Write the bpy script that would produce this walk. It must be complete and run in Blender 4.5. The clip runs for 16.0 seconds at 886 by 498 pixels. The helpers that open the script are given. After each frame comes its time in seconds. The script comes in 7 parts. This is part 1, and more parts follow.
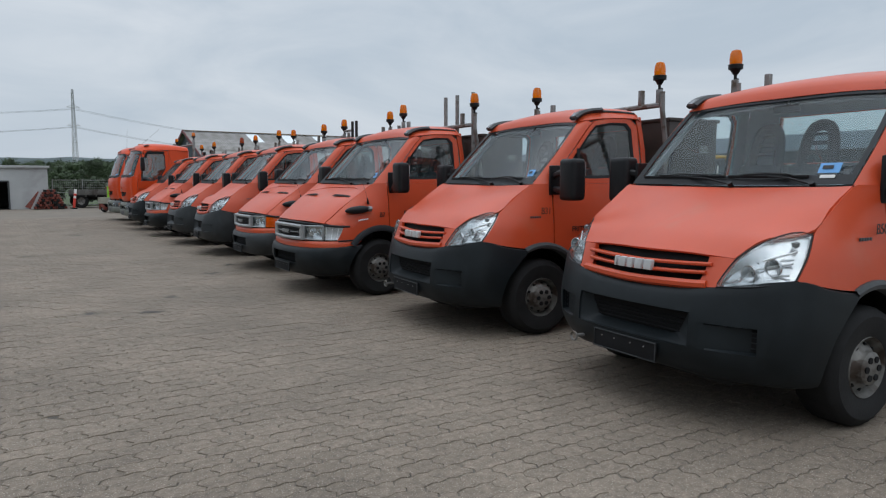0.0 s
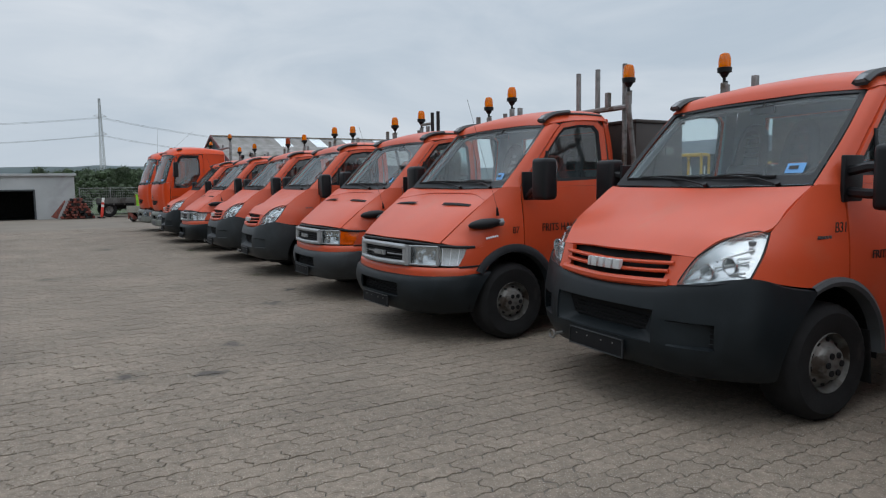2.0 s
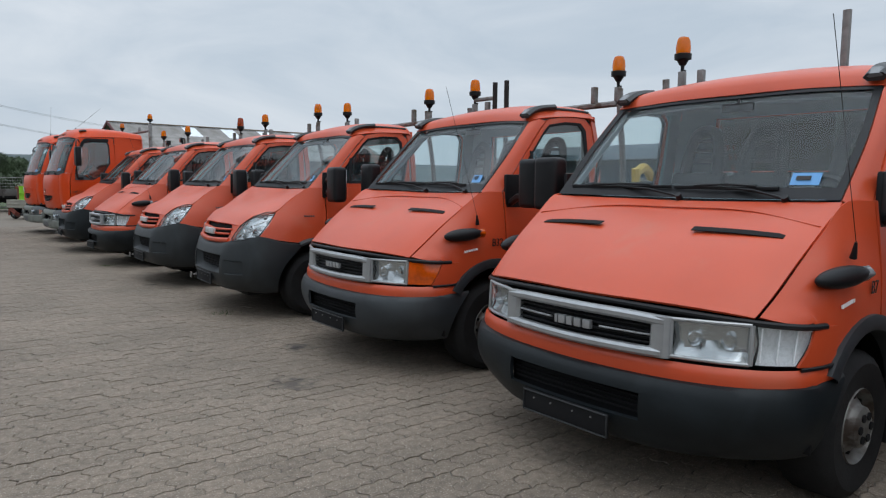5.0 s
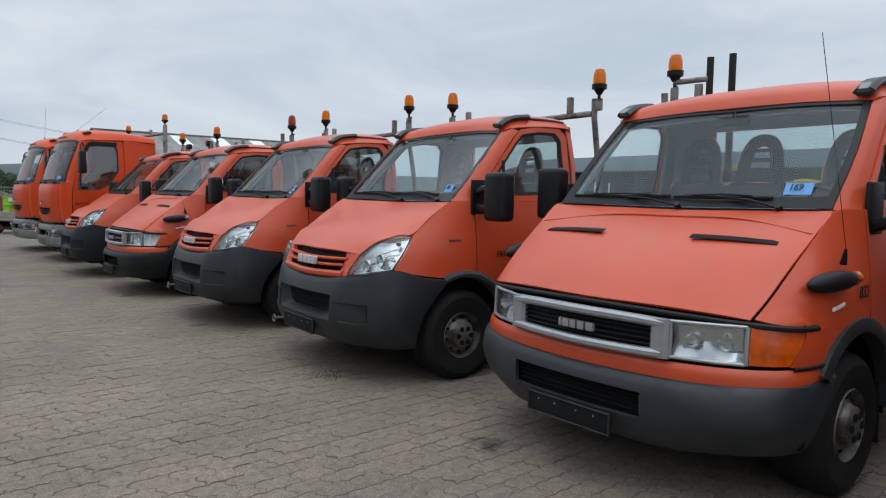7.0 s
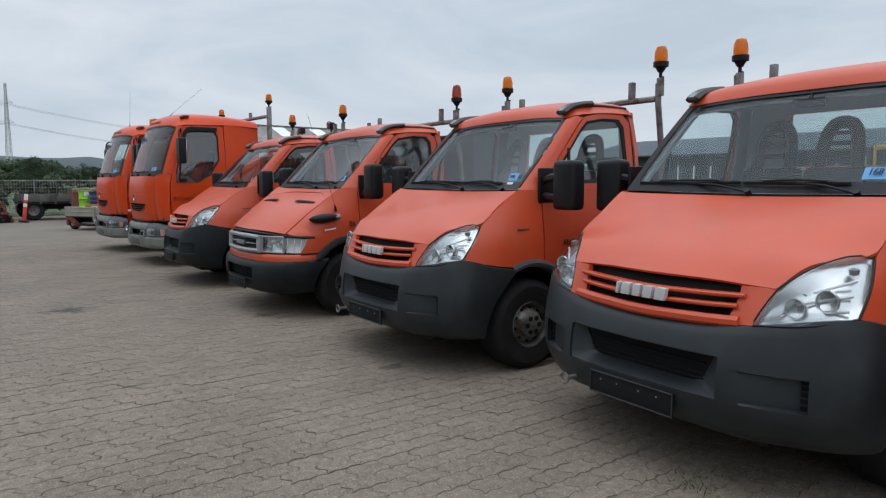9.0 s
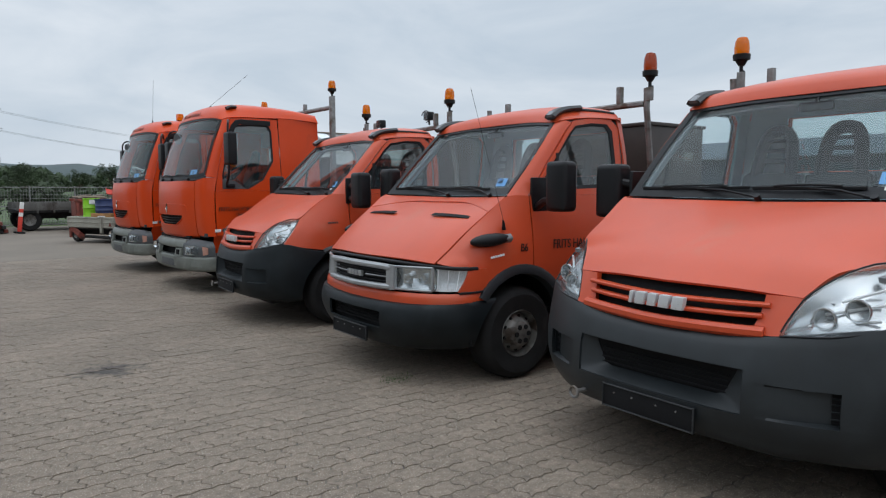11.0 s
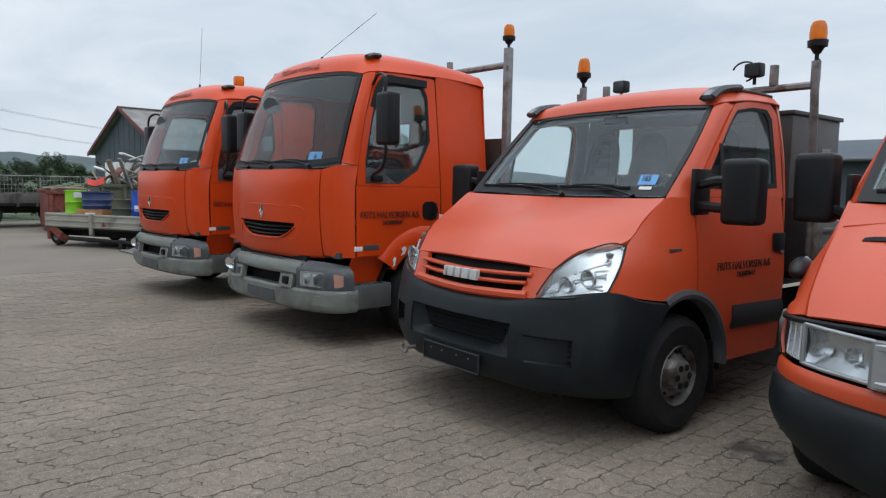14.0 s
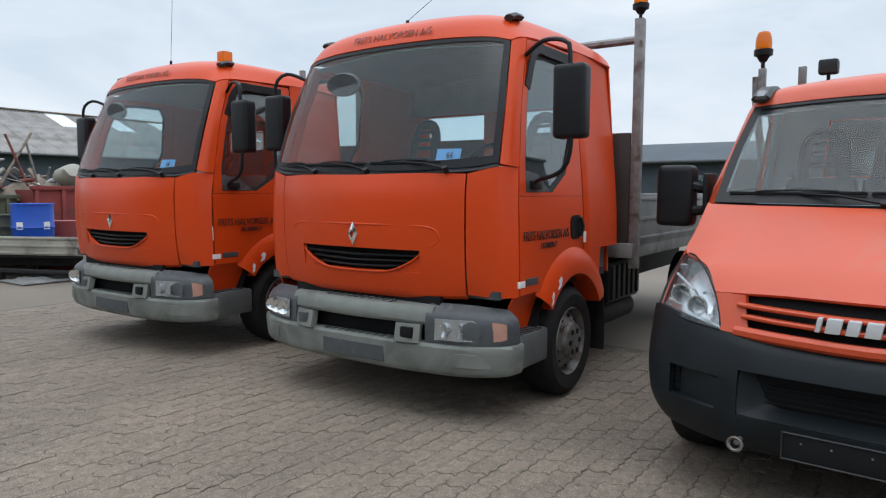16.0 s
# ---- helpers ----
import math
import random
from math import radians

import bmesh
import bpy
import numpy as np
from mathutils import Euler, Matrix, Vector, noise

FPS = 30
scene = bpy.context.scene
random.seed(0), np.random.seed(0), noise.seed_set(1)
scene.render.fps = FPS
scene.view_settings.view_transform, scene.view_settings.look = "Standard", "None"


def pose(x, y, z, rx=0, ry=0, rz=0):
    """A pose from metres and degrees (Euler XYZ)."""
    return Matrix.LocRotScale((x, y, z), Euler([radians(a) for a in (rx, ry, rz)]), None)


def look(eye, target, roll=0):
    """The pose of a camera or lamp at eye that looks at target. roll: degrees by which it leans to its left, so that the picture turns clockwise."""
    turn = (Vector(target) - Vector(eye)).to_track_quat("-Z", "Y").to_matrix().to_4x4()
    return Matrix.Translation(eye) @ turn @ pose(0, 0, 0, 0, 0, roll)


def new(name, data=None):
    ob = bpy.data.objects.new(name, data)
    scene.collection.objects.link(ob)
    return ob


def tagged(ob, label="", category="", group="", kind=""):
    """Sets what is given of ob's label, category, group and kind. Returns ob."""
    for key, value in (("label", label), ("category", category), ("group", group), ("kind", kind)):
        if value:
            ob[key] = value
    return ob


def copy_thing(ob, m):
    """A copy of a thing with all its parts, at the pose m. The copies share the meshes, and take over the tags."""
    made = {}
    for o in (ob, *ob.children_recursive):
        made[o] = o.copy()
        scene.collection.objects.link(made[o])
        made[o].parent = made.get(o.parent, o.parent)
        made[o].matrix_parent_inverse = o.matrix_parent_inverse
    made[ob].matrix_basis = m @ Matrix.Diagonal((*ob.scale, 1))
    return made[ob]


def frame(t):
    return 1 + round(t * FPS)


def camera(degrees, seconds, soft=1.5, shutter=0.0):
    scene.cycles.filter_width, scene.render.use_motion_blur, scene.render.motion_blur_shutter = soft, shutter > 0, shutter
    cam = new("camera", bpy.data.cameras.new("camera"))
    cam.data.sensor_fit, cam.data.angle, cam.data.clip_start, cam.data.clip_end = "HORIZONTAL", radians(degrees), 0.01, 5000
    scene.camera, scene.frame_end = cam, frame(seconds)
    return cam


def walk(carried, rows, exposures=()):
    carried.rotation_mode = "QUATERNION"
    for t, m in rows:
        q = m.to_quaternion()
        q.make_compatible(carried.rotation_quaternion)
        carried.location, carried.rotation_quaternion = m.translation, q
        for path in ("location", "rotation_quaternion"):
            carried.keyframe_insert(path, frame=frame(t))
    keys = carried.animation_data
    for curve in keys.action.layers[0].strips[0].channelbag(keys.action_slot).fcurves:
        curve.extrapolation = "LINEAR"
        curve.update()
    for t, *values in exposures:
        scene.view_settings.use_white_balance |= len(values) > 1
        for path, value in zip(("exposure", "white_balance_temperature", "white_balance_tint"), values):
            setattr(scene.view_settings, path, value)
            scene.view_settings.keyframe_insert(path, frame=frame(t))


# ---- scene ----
cam = camera(66.17, 16.0, 1.2)
PATH = [
    (0, (0.007, 2.634, 1.390), (1.095, 4.300, 1.194), -0.01),
    (0.5, (0.055, 3.228, 1.395), (1.066, 4.943, 1.200), -0.06),
    (1, (0.111, 3.890, 1.395), (1.128, 5.602, 1.213), 0.09),
    (1.5, (0.151, 4.520, 1.395), (1.175, 6.229, 1.221), -0.07),
    (2, (0.215, 5.133, 1.400), (1.249, 6.835, 1.213), -0.81),
    (2.5, (0.282, 5.728, 1.396), (1.338, 7.416, 1.207), -0.80),
    (3, (0.317, 6.340, 1.380), (1.421, 7.995, 1.173), -0.67),
    (3.2, (0.364, 6.585, 1.379), (1.468, 8.239, 1.163), -0.67),
    (5.3, (0.544, 9.267, 1.439), (1.818, 10.797, 1.248), 0.80),
    (5.5, (0.567, 9.542, 1.441), (1.842, 11.070, 1.245), 0.90),
    (6, (0.527, 10.192, 1.417), (1.829, 11.697, 1.215), 1.12),
    (6.5, (0.537, 10.829, 1.437), (1.860, 12.320, 1.271), 1.13),
    (7, (0.525, 11.496, 1.415), (1.834, 13.000, 1.258), 0.80),
    (7.5, (0.462, 12.184, 1.404), (1.712, 13.735, 1.224), 1.17),
    (8, (0.447, 12.900, 1.416), (1.657, 14.478, 1.193), 0.37),
    (8.5, (0.475, 13.609, 1.422), (1.667, 15.201, 1.206), 0.05),
    (8.7, (0.445, 13.863, 1.429), (1.649, 15.447, 1.225), 0.02),
    (10.8, (0.525, 16.760, 1.434), (1.741, 18.338, 1.256), -0.07),
    (11, (0.511, 17.033, 1.424), (1.741, 18.600, 1.248), -0.07),
    (11.5, (0.508, 17.732, 1.434), (1.735, 19.300, 1.253), 0.00),
    (12, (0.511, 18.434, 1.425), (1.752, 19.989, 1.225), 0.37),
    (12.5, (0.476, 19.176, 1.423), (1.727, 20.722, 1.216), 0.34),
    (13, (0.493, 19.936, 1.411), (1.752, 21.474, 1.191), 0.44),
    (13.5, (0.470, 20.635, 1.411), (1.757, 22.150, 1.188), 1.34),
    (14, (0.441, 21.342, 1.407), (1.778, 22.818, 1.225), 1.11),
    (14.5, (0.398, 22.053, 1.437), (1.771, 23.501, 1.297), 1.11),
    (15, (0.316, 22.755, 1.418), (1.755, 24.139, 1.299), 0.84),
    (15.5, (0.218, 23.454, 1.442), (1.738, 24.745, 1.300), 0.41),
    (16, (0.157, 24.128, 1.429), (1.786, 25.276, 1.260), 0.27),
]
walk(cam, [(t, look(eye, target, roll)) for t, eye, target, roll in PATH],
     exposures=[(0, 0.12), (3, 0.15), (6, 0.24), (8.5, 0.25), (11, 0.27), (13, 0.31), (14.5, 0.43), (15.4, 0.43), (16, 0.54)])

# ---------------- light ----------------
world = bpy.data.worlds.new("world")
scene.world = world
world.use_nodes = True
wn, wl = world.node_tree.nodes, world.node_tree.links
sky = wn.new("ShaderNodeTexSky")
sky.sky_type = "NISHITA"
sky.sun_disc = False
sky.sun_elevation, sky.sun_rotation = radians(48), radians(200)
sky.air_density, sky.dust_density = 1.2, 4.0
coord = wn.new("ShaderNodeTexCoord")
squash = wn.new("ShaderNodeMapping")
squash.inputs["Scale"].default_value = (1.0, 1.0, 3.2)
clouds = wn.new("ShaderNodeTexNoise")
clouds.inputs["Scale"].default_value = 2.6
clouds.inputs["Detail"].default_value = 7
clouds.inputs["Roughness"].default_value = 0.55
clouds.inputs["Distortion"].default_value = 0.6
ramp = wn.new("ShaderNodeValToRGB")
ramp.color_ramp.elements[0].position, ramp.color_ramp.elements[0].color = 0.30, (0.53, 0.62, 0.72, 1)
ramp.color_ramp.elements[1].position, ramp.color_ramp.elements[1].color = 0.68, (0.75, 0.81, 0.88, 1)
blend = wn.new("ShaderNodeMix")
blend.data_type = "RGBA"
blend.inputs["Factor"].default_value = 0.94
dim = wn.new("ShaderNodeMix")
dim.data_type, dim.blend_type = "RGBA", "MULTIPLY"
dim.inputs["Factor"].default_value = 1.0
dim.inputs["B"].default_value = (0.1, 0.1, 0.1, 1)
wl.new(coord.outputs["Generated"], squash.inputs["Vector"])
wl.new(squash.outputs["Vector"], clouds.inputs["Vector"])
wl.new(clouds.outputs["Fac"], ramp.inputs["Fac"])
wl.new(sky.outputs["Color"], dim.inputs["A"])
wl.new(dim.outputs["Result"], blend.inputs["A"])
# an overcast vault is brighter overhead than at the horizon
up = wn.new("ShaderNodeSeparateXYZ")
vault = wn.new("ShaderNodeMapRange")
vault.inputs["From Min"].default_value, vault.inputs["From Max"].default_value = 0.30, 1.0
vault.inputs["To Min"].default_value, vault.inputs["To Max"].default_value = 1.0, 2.6
lit = wn.new("ShaderNodeVectorMath")
lit.operation = "SCALE"
wl.new(coord.outputs["Generated"], up.inputs["Vector"])
wl.new(up.outputs["Z"], vault.inputs["Value"])
wl.new(ramp.outputs["Color"], lit.inputs[0])
wl.new(vault.outputs["Result"], lit.inputs["Scale"])
wl.new(lit.outputs["Vector"], blend.inputs["B"])
wl.new(blend.outputs["Result"], wn["Background"].inputs["Color"])
wn["Background"].inputs["Strength"].default_value = 0.84

sun = new("sun", bpy.data.lights.new("sun", "SUN"))
sun.data.energy, sun.data.angle, sun.data.color = 0.3, radians(40), (1.0, 0.97, 0.93)
sun.matrix_world = look((0, 0, 30), (9, 4, 0))


# ---------------- materials ----------------
def mat(name, color, rough=0.5, metal=0.0, vary=0.12, scale=6.0, bump=0.0, bump_scale=80.0, coat=0.0, stain=None, stain_scale=1.5, stain_at=0.58):
    """A surface with large stains and fine grain over a base colour."""
    m = bpy.data.materials.new(name)
    m.use_nodes = True
    n, l = m.node_tree.nodes, m.node_tree.links
    b = n["Principled BSDF"]
    b.inputs["Roughness"].default_value, b.inputs["Metallic"].default_value = rough, metal
    b.inputs["Coat Weight"].default_value = coat
    b.inputs["Coat Roughness"].default_value = 0.12
    tc = n.new("ShaderNodeTexCoord")
    big = n.new("ShaderNodeTexNoise")
    big.inputs["Scale"].default_value, big.inputs["Detail"].default_value = scale, 6
    l.new(tc.outputs["Object"], big.inputs["Vector"])
    r = n.new("ShaderNodeValToRGB")
    lo, hi = 1 - vary, 1 + vary
    r.color_ramp.elements[0].position, r.color_ramp.elements[1].position = 0.3, 0.7
    r.color_ramp.elements[0].color = (*[c * lo for c in color], 1)
    r.color_ramp.elements[1].color = (*[min(1, c * hi) for c in color], 1)
    l.new(big.outputs["Fac"], r.inputs["Fac"])
    out = r.outputs["Color"]
    if stain:
        st = n.new("ShaderNodeTexNoise")
        st.inputs["Scale"].default_value, st.inputs["Detail"].default_value, st.inputs["Distortion"].default_value = stain_scale, 8, 0.5
        l.new(tc.outputs["Object"], st.inputs["Vector"])
        sr = n.new("ShaderNodeValToRGB")
        sr.color_ramp.elements[0].position, sr.color_ramp.elements[1].position = stain_at, stain_at + 0.14
        l.new(st.outputs["Fac"], sr.inputs["Fac"])
        mx = n.new("ShaderNodeMix")
        mx.data_type = "RGBA"
        mx.inputs["B"].default_value = (*stain, 1)
        l.new(sr.outputs["Color"], mx.inputs["Factor"])
        l.new(out, mx.inputs["A"])
        out = mx.outputs["Result"]
    l.new(out, b.inputs["Base Color"])
    fine = n.new("ShaderNodeTexNoise")
    fine.inputs["Scale"].default_value, fine.inputs["Detail"].default_value = bump_scale, 4
    l.new(tc.outputs["Object"], fine.inputs["Vector"])
    rr = n.new("ShaderNodeMapRange")
    rr.inputs["To Min"].default_value, rr.inputs["To Max"].default_value = max(0, rough - 0.08), min(1, rough + 0.08)
    l.new(fine.outputs["Fac"], rr.inputs["Value"])
    l.new(rr.outputs["Result"], b.inputs["Roughness"])
    if bump:
        bp = n.new("ShaderNodeBump")
        bp.inputs["Strength"].default_value, bp.inputs["Distance"].default_value = bump, 0.01
        l.new(fine.outputs["Fac"], bp.inputs["Height"])
        l.new(bp.outputs["Normal"], b.inputs["Normal"])
    return m


def glass_mat(name, tint, base=0.03, rough=0.0, film=0.0):
    """Clear pane: lets light through, reflects more at a slant; film is a thin share of pale colour painting sky sheen.
    """
    m = bpy.data.materials.new(name)
    m.use_nodes = True
    n, l = m.node_tree.nodes, m.node_tree.links
    n.remove(n["Principled BSDF"])
    clear, gloss, veil = n.new("ShaderNodeBsdfTransparent"), n.new("ShaderNodeBsdfGlossy"), n.new("ShaderNodeBsdfDiffuse")
    clear.inputs["Color"].default_value = (*tint, 1)
    gloss.inputs["Roughness"].default_value = rough
    # pale blue-grey diffuse share, lightens the pane like reflected sky
    veil.inputs["Color"].default_value = (0.50, 0.60, 0.63, 1)
    a, b = n.new("ShaderNodeMixShader"), n.new("ShaderNodeMixShader")
    a.inputs["Fac"].default_value = film
    lw = n.new("ShaderNodeLayerWeight")
    lw.inputs["Blend"].default_value = 0.5
    steep = n.new("ShaderNodeMath")
    steep.operation = "POWER"
    steep.inputs[1].default_value = 4.2
    fr = n.new("ShaderNodeMath")
    fr.operation = "MULTIPLY_ADD"
    fr.inputs[1].default_value, fr.inputs[2].default_value = 0.7, base
    l.new(lw.outputs["Facing"], steep.inputs[0])
    l.new(steep.outputs[0], fr.inputs[0])
    l.new(clear.outputs[0], a.inputs[1])
    l.new(veil.outputs[0], a.inputs[2])
    l.new(fr.outputs[0], b.inputs["Fac"])
    l.new(a.outputs[0], b.inputs[1])
    l.new(gloss.outputs[0], b.inputs[2])
    l.new(b.outputs[0], n["Material Output"].inputs["Surface"])
    return m


M = {
    "paint": mat("faded orange paint", (0.52, 0.064, 0.0185), 0.39, 0, 0.07, 1.8, 0.02, 300, 0.08, (0.485, 0.090, 0.040), 2.2, 0.58),
    "paint_glossy": mat("glossy orange paint", (0.56, 0.052, 0.006), 0.36, 0, 0.05, 1.5, 0.01, 300, 0.10, (0.46, 0.046, 0.008), 2.0, 0.62),
    "plastic": mat("weathered black bumper plastic", (0.0068, 0.0098, 0.0118), 0.50, 0, 0.22, 5, 0.05, 220, 0, (0.0120, 0.0162, 0.0190), 3.0, 0.56),
    "plastic_faded": mat("sun-faded grey bumper plastic", (0.016, 0.020, 0.0235), 0.55, 0, 0.30, 4, 0.06, 220, 0, (0.027, 0.032, 0.036), 2.6, 0.52),
    # lighter copy of the bumper plastic, brightness in view put into its colour
    "plastic_mid": mat("bumper plastic lightened as lit", (0.0092, 0.0125, 0.0148), 0.50, 0, 0.25, 5, 0.06, 220, 0, (0.0155, 0.0200, 0.0232), 2.8, 0.54),
    "trim": mat("grey worn arch plastic", (0.050, 0.054, 0.058), 0.6, 0, 0.25, 6, 0.1, 200, 0, (0.09, 0.092, 0.095), 5),
    "black": mat("satin black plastic", (0.009, 0.0095, 0.011), 0.42, 0, 0.2, 8, 0.08, 250),
    # near-black: shade inside hollows is put into this colour, besides black plastic
    "void": mat("black plastic with hollow shade in its colour", (0.006, 0.006, 0.007), 0.8, 0, 0.2, 8),
    "grey_bumper": mat("grey truck bumper plastic", (0.16, 0.172, 0.155), 0.55, 0, 0.16, 5, 0.12, 200, 0, (0.11, 0.12, 0.105), 4, 0.50),
    "grey_dark": mat("dark grey lamp surround", (0.055, 0.06, 0.065), 0.5, 0, 0.2, 8, 0.08, 200, 0, (0.12, 0.12, 0.12), 9, 0.6),
    "silver": mat("silver grille plastic", (0.34, 0.35, 0.36), 0.32, 0.5, 0.08, 12),
    "badge_silver": mat("bright silver badge", (0.60, 0.61, 0.62), 0.3, 0.25, 0.05, 12),
    # reddish reflection on the corner lamp, painted as its base colour
    "lamp_reflection_pink": mat("indicator with painted pink reflection", (0.50, 0.27, 0.21), 0.22, 0.3, 0.15, 14),
    "grey_step": mat("grey step plastic", (0.085, 0.092, 0.092), 0.6, 0, 0.2, 5, 0.1, 200, 0, (0.15, 0.155, 0.15), 5, 0.6),
    "chrome": mat("chrome reflector", (0.82, 0.84, 0.86), 0.14, 1.0, 0.06, 20),
    "lamp_white": mat("pale lamp housing", (0.90, 0.91, 0.92), 0.3, 0.0, 0.05, 9),
    "lamp_facet": mat("faceted lamp reflector", (0.52, 0.54, 0.55), 0.24, 0.8, 0.06, 9),
    "lamp_grey": mat("silvered indicator bowl", (0.56, 0.57, 0.58), 0.28, 0.1, 0.03, 4),
    "lamp_smoke": mat("smoky lens", (0.20, 0.21, 0.22), 0.2, 0.2, 0.1, 20),
    "rubber": mat("tyre rubber", (0.0115, 0.0115, 0.012), 0.75, 0, 0.25, 10, 0.25, 120, 0, (0.028, 0.027, 0.025), 6, 0.6),
    "steel_rim": mat("dusty steel rim", (0.155, 0.15, 0.14), 0.5, 0.4, 0.35, 14, 0.1, 120, 0, (0.05, 0.036, 0.028), 11, 0.50),
    "galv": mat("weathered galvanised tube", (0.22, 0.215, 0.21), 0.5, 0.5, 0.25, 16, 0.1, 150, 0, (0.10, 0.075, 0.055), 7, 0.54),
    "box_brown": mat("dark brown steel box", (0.040, 0.030, 0.026), 0.42, 0, 0.15, 5, 0.03, 120),
    "bed": mat("worn aluminium drop side", (0.24, 0.245, 0.24), 0.5, 0.5, 0.2, 5, 0.1, 120, 0, (0.12, 0.11, 0.10), 4),
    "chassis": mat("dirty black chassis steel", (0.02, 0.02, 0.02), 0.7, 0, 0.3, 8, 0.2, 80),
    "seat": mat("dark grey seat cloth", (0.045, 0.051, 0.056), 0.85, 0, 0.2, 12),
    "dash": mat("grey dashboard plastic", (0.30, 0.335, 0.345), 0.6, 0, 0.12, 5),
    "liner": mat("grey cab lining", (0.27, 0.30, 0.31), 0.8, 0, 0.1, 6),
    "card": mat("blue auction card", (0.14, 0.37, 0.70), 0.55, 0, 0.05, 10),
    "white": mat("white sticker", (0.72, 0.72, 0.70), 0.6, 0, 0.05, 20),
    "faded_ink": mat("faded dark red lettering", (0.20, 0.035, 0.015), 0.5, 0, 0.1, 20),
    "ink": mat("black vinyl lettering", (0.016, 0.013, 0.012), 0.5, 0, 0.1, 20),
    "orange_lens": mat("orange indicator lens", (0.52, 0.070, 0.0), 0.12, 0, 0.3, 22, 0.08, 60, 0.25),
    "roof_black": mat("black roof trim", (0.022, 0.024, 0.026), 0.5, 0, 0.2, 10, 0.1, 200),
    "red_paint": mat("dull red container paint", (0.20, 0.028, 0.026), 0.6, 0, 0.2, 2, 0.1, 60, 0, (0.09, 0.03, 0.02), 3),
}
for key in ("plastic", "rubber", "black", "void", "chassis", "paint_glossy"):
    M[key].node_tree.nodes["Principled BSDF"].inputs["Specular IOR Level"].default_value = 0.25
# last value: painted pale sheen; on lenses it brightens the lamps
M["glass"] = glass_mat("vehicle window glass", (0.84, 0.93, 0.95), 0.040, 0.0, 0.030)
M["lens"] = glass_mat("clear lamp lens", (0.95, 0.965, 0.97), 0.05, 0.02, 0.04)
M["side_glass"] = glass_mat("side window glass", (0.78, 0.85, 0.85), 0.105, 0.0, 0.012)


def amber_mat(name, color):
    m = mat(name, color, 0.16, 0, 0.1, 20, 0, 60, 0.0)
    b = m.node_tree.nodes["Principled BSDF"]
    b.inputs["Specular IOR Level"].default_value = 0.3
    b.inputs["Transmission Weight"].default_value = 0.45
    return m


M["amber"] = amber_mat("amber beacon dome", (0.86, 0.205, 0.0))
M["amber_dark"] = amber_mat("red-amber beacon dome", (0.42, 0.055, 0.008))


# ---------------- mesh tools ----------------
def finish(name, bm, material, angle=38):
    bmesh.ops.remove_doubles(bm, verts=bm.verts, dist=1e-5)
    for f in bm.faces:
        f.smooth = True
    me = bpy.data.meshes.new(name)
    bm.to_mesh(me)
    bm.free()
    me.set_sharp_from_angle(angle=radians(angle))
    me.materials.append(material)
    return me


def part(name, bm, material, parent=None, label="", angle=38):
    """One mesh object, under a thing or a part."""
    ob = new(name, finish(name, bm, material, angle))
    ob.parent = parent
    if label:
        tagged(ob, label)
    return ob


def thing(name, label, category, group="", m=None, kind=""):
    ob = new(name)
    ob.empty_display_size = 0.2
    if m is not None:
        ob.matrix_basis = m
    return tagged(ob, label, category, group, kind)


def curve(pts, n):
    """Catmull-Rom through the points, n samples even in length."""
    p = np.array(pts, float)
    if len(p) == 2:
        return p[0] + np.linspace(0, 1, n)[:, None] * (p[1] - p[0])
    e = np.vstack([2 * p[0] - p[1], p, 2 * p[-1] - p[-2]])
    fine = []
    for i in range(len(p) - 1):
        t = np.linspace(0, 1, 9)[:-1, None]
        a, b, c, d = e[i:i + 4]
        fine.append(0.5 * (2 * b + (c - a) * t + (2 * a - 5 * b + 4 * c - d) * t ** 2 + (3 * b - a - 3 * c + d) * t ** 3))
    fine = np.vstack([*fine, p[-1:]])
    s = np.r_[0, np.cumsum(np.linalg.norm(np.diff(fine, axis=0), axis=1))]
    return np.stack([np.interp(np.linspace(0, s[-1], n), s, fine[:, k]) for k in range(3)], 1)


def both(pts):
    """A half curve from the middle to the left side, made whole."""
    return [(x, -y, z) for x, y, z in reversed(pts) if abs(y) > 1e-6] + list(pts)


def grid_bm(g, closed=False, thick=0.0, away=(1.0, 0, 0.9)):
    """A sheet from rows of points, its faces turned away from a point, with a thickness inwards."""
    bm = bmesh.new()
    v = [[bm.verts.new(p) for p in row] for row in g]
    for a, b in zip(v, v[1:]):
        for i in range(len(a) - 1 + closed):
            j = (i + 1) % len(a)
            q = [a[i], a[j], b[j], b[i]]
            if len({tuple(round(c, 6) for c in w.co) for w in q}) > 2:
                try:
                    bm.faces.new(q)
                except ValueError:
                    pass
    bmesh.ops.remove_doubles(bm, verts=bm.verts, dist=1e-5)
    bm.normal_update()
    out = sum((f.calc_center_median() - Vector(away)).dot(f.normal) * f.calc_area() for f in bm.faces)
    if out < 0:
        bmesh.ops.reverse_faces(bm, faces=bm.faces)
    if thick:
        bmesh.ops.solidify(bm, geom=list(bm.faces), thickness=thick)
    return bm


def loft(curves, nu=12, nv=10, thick=0.012, away=(1.0, 0, 0.9)):
    rows = np.array([curve(c, nu) for c in curves])
    cols = [curve(rows[:, i], nv) for i in range(nu)]
    return grid_bm(np.array(cols).transpose(1, 0, 2), thick=thick, away=away)


def faceted(curves, nu, nv, depth, seed):
    """A reflector of flat facets, set unevenly deep."""
    bm = loft(curves, nu, nv, 0.0)
    r = random.Random(seed)
    inner = [v for v in bm.verts if not v.is_boundary]
    for v in inner:
        v.co.x += r.uniform(-depth, depth)
    bmesh.ops.split_edges(bm, edges=bm.edges[:])
    return bm


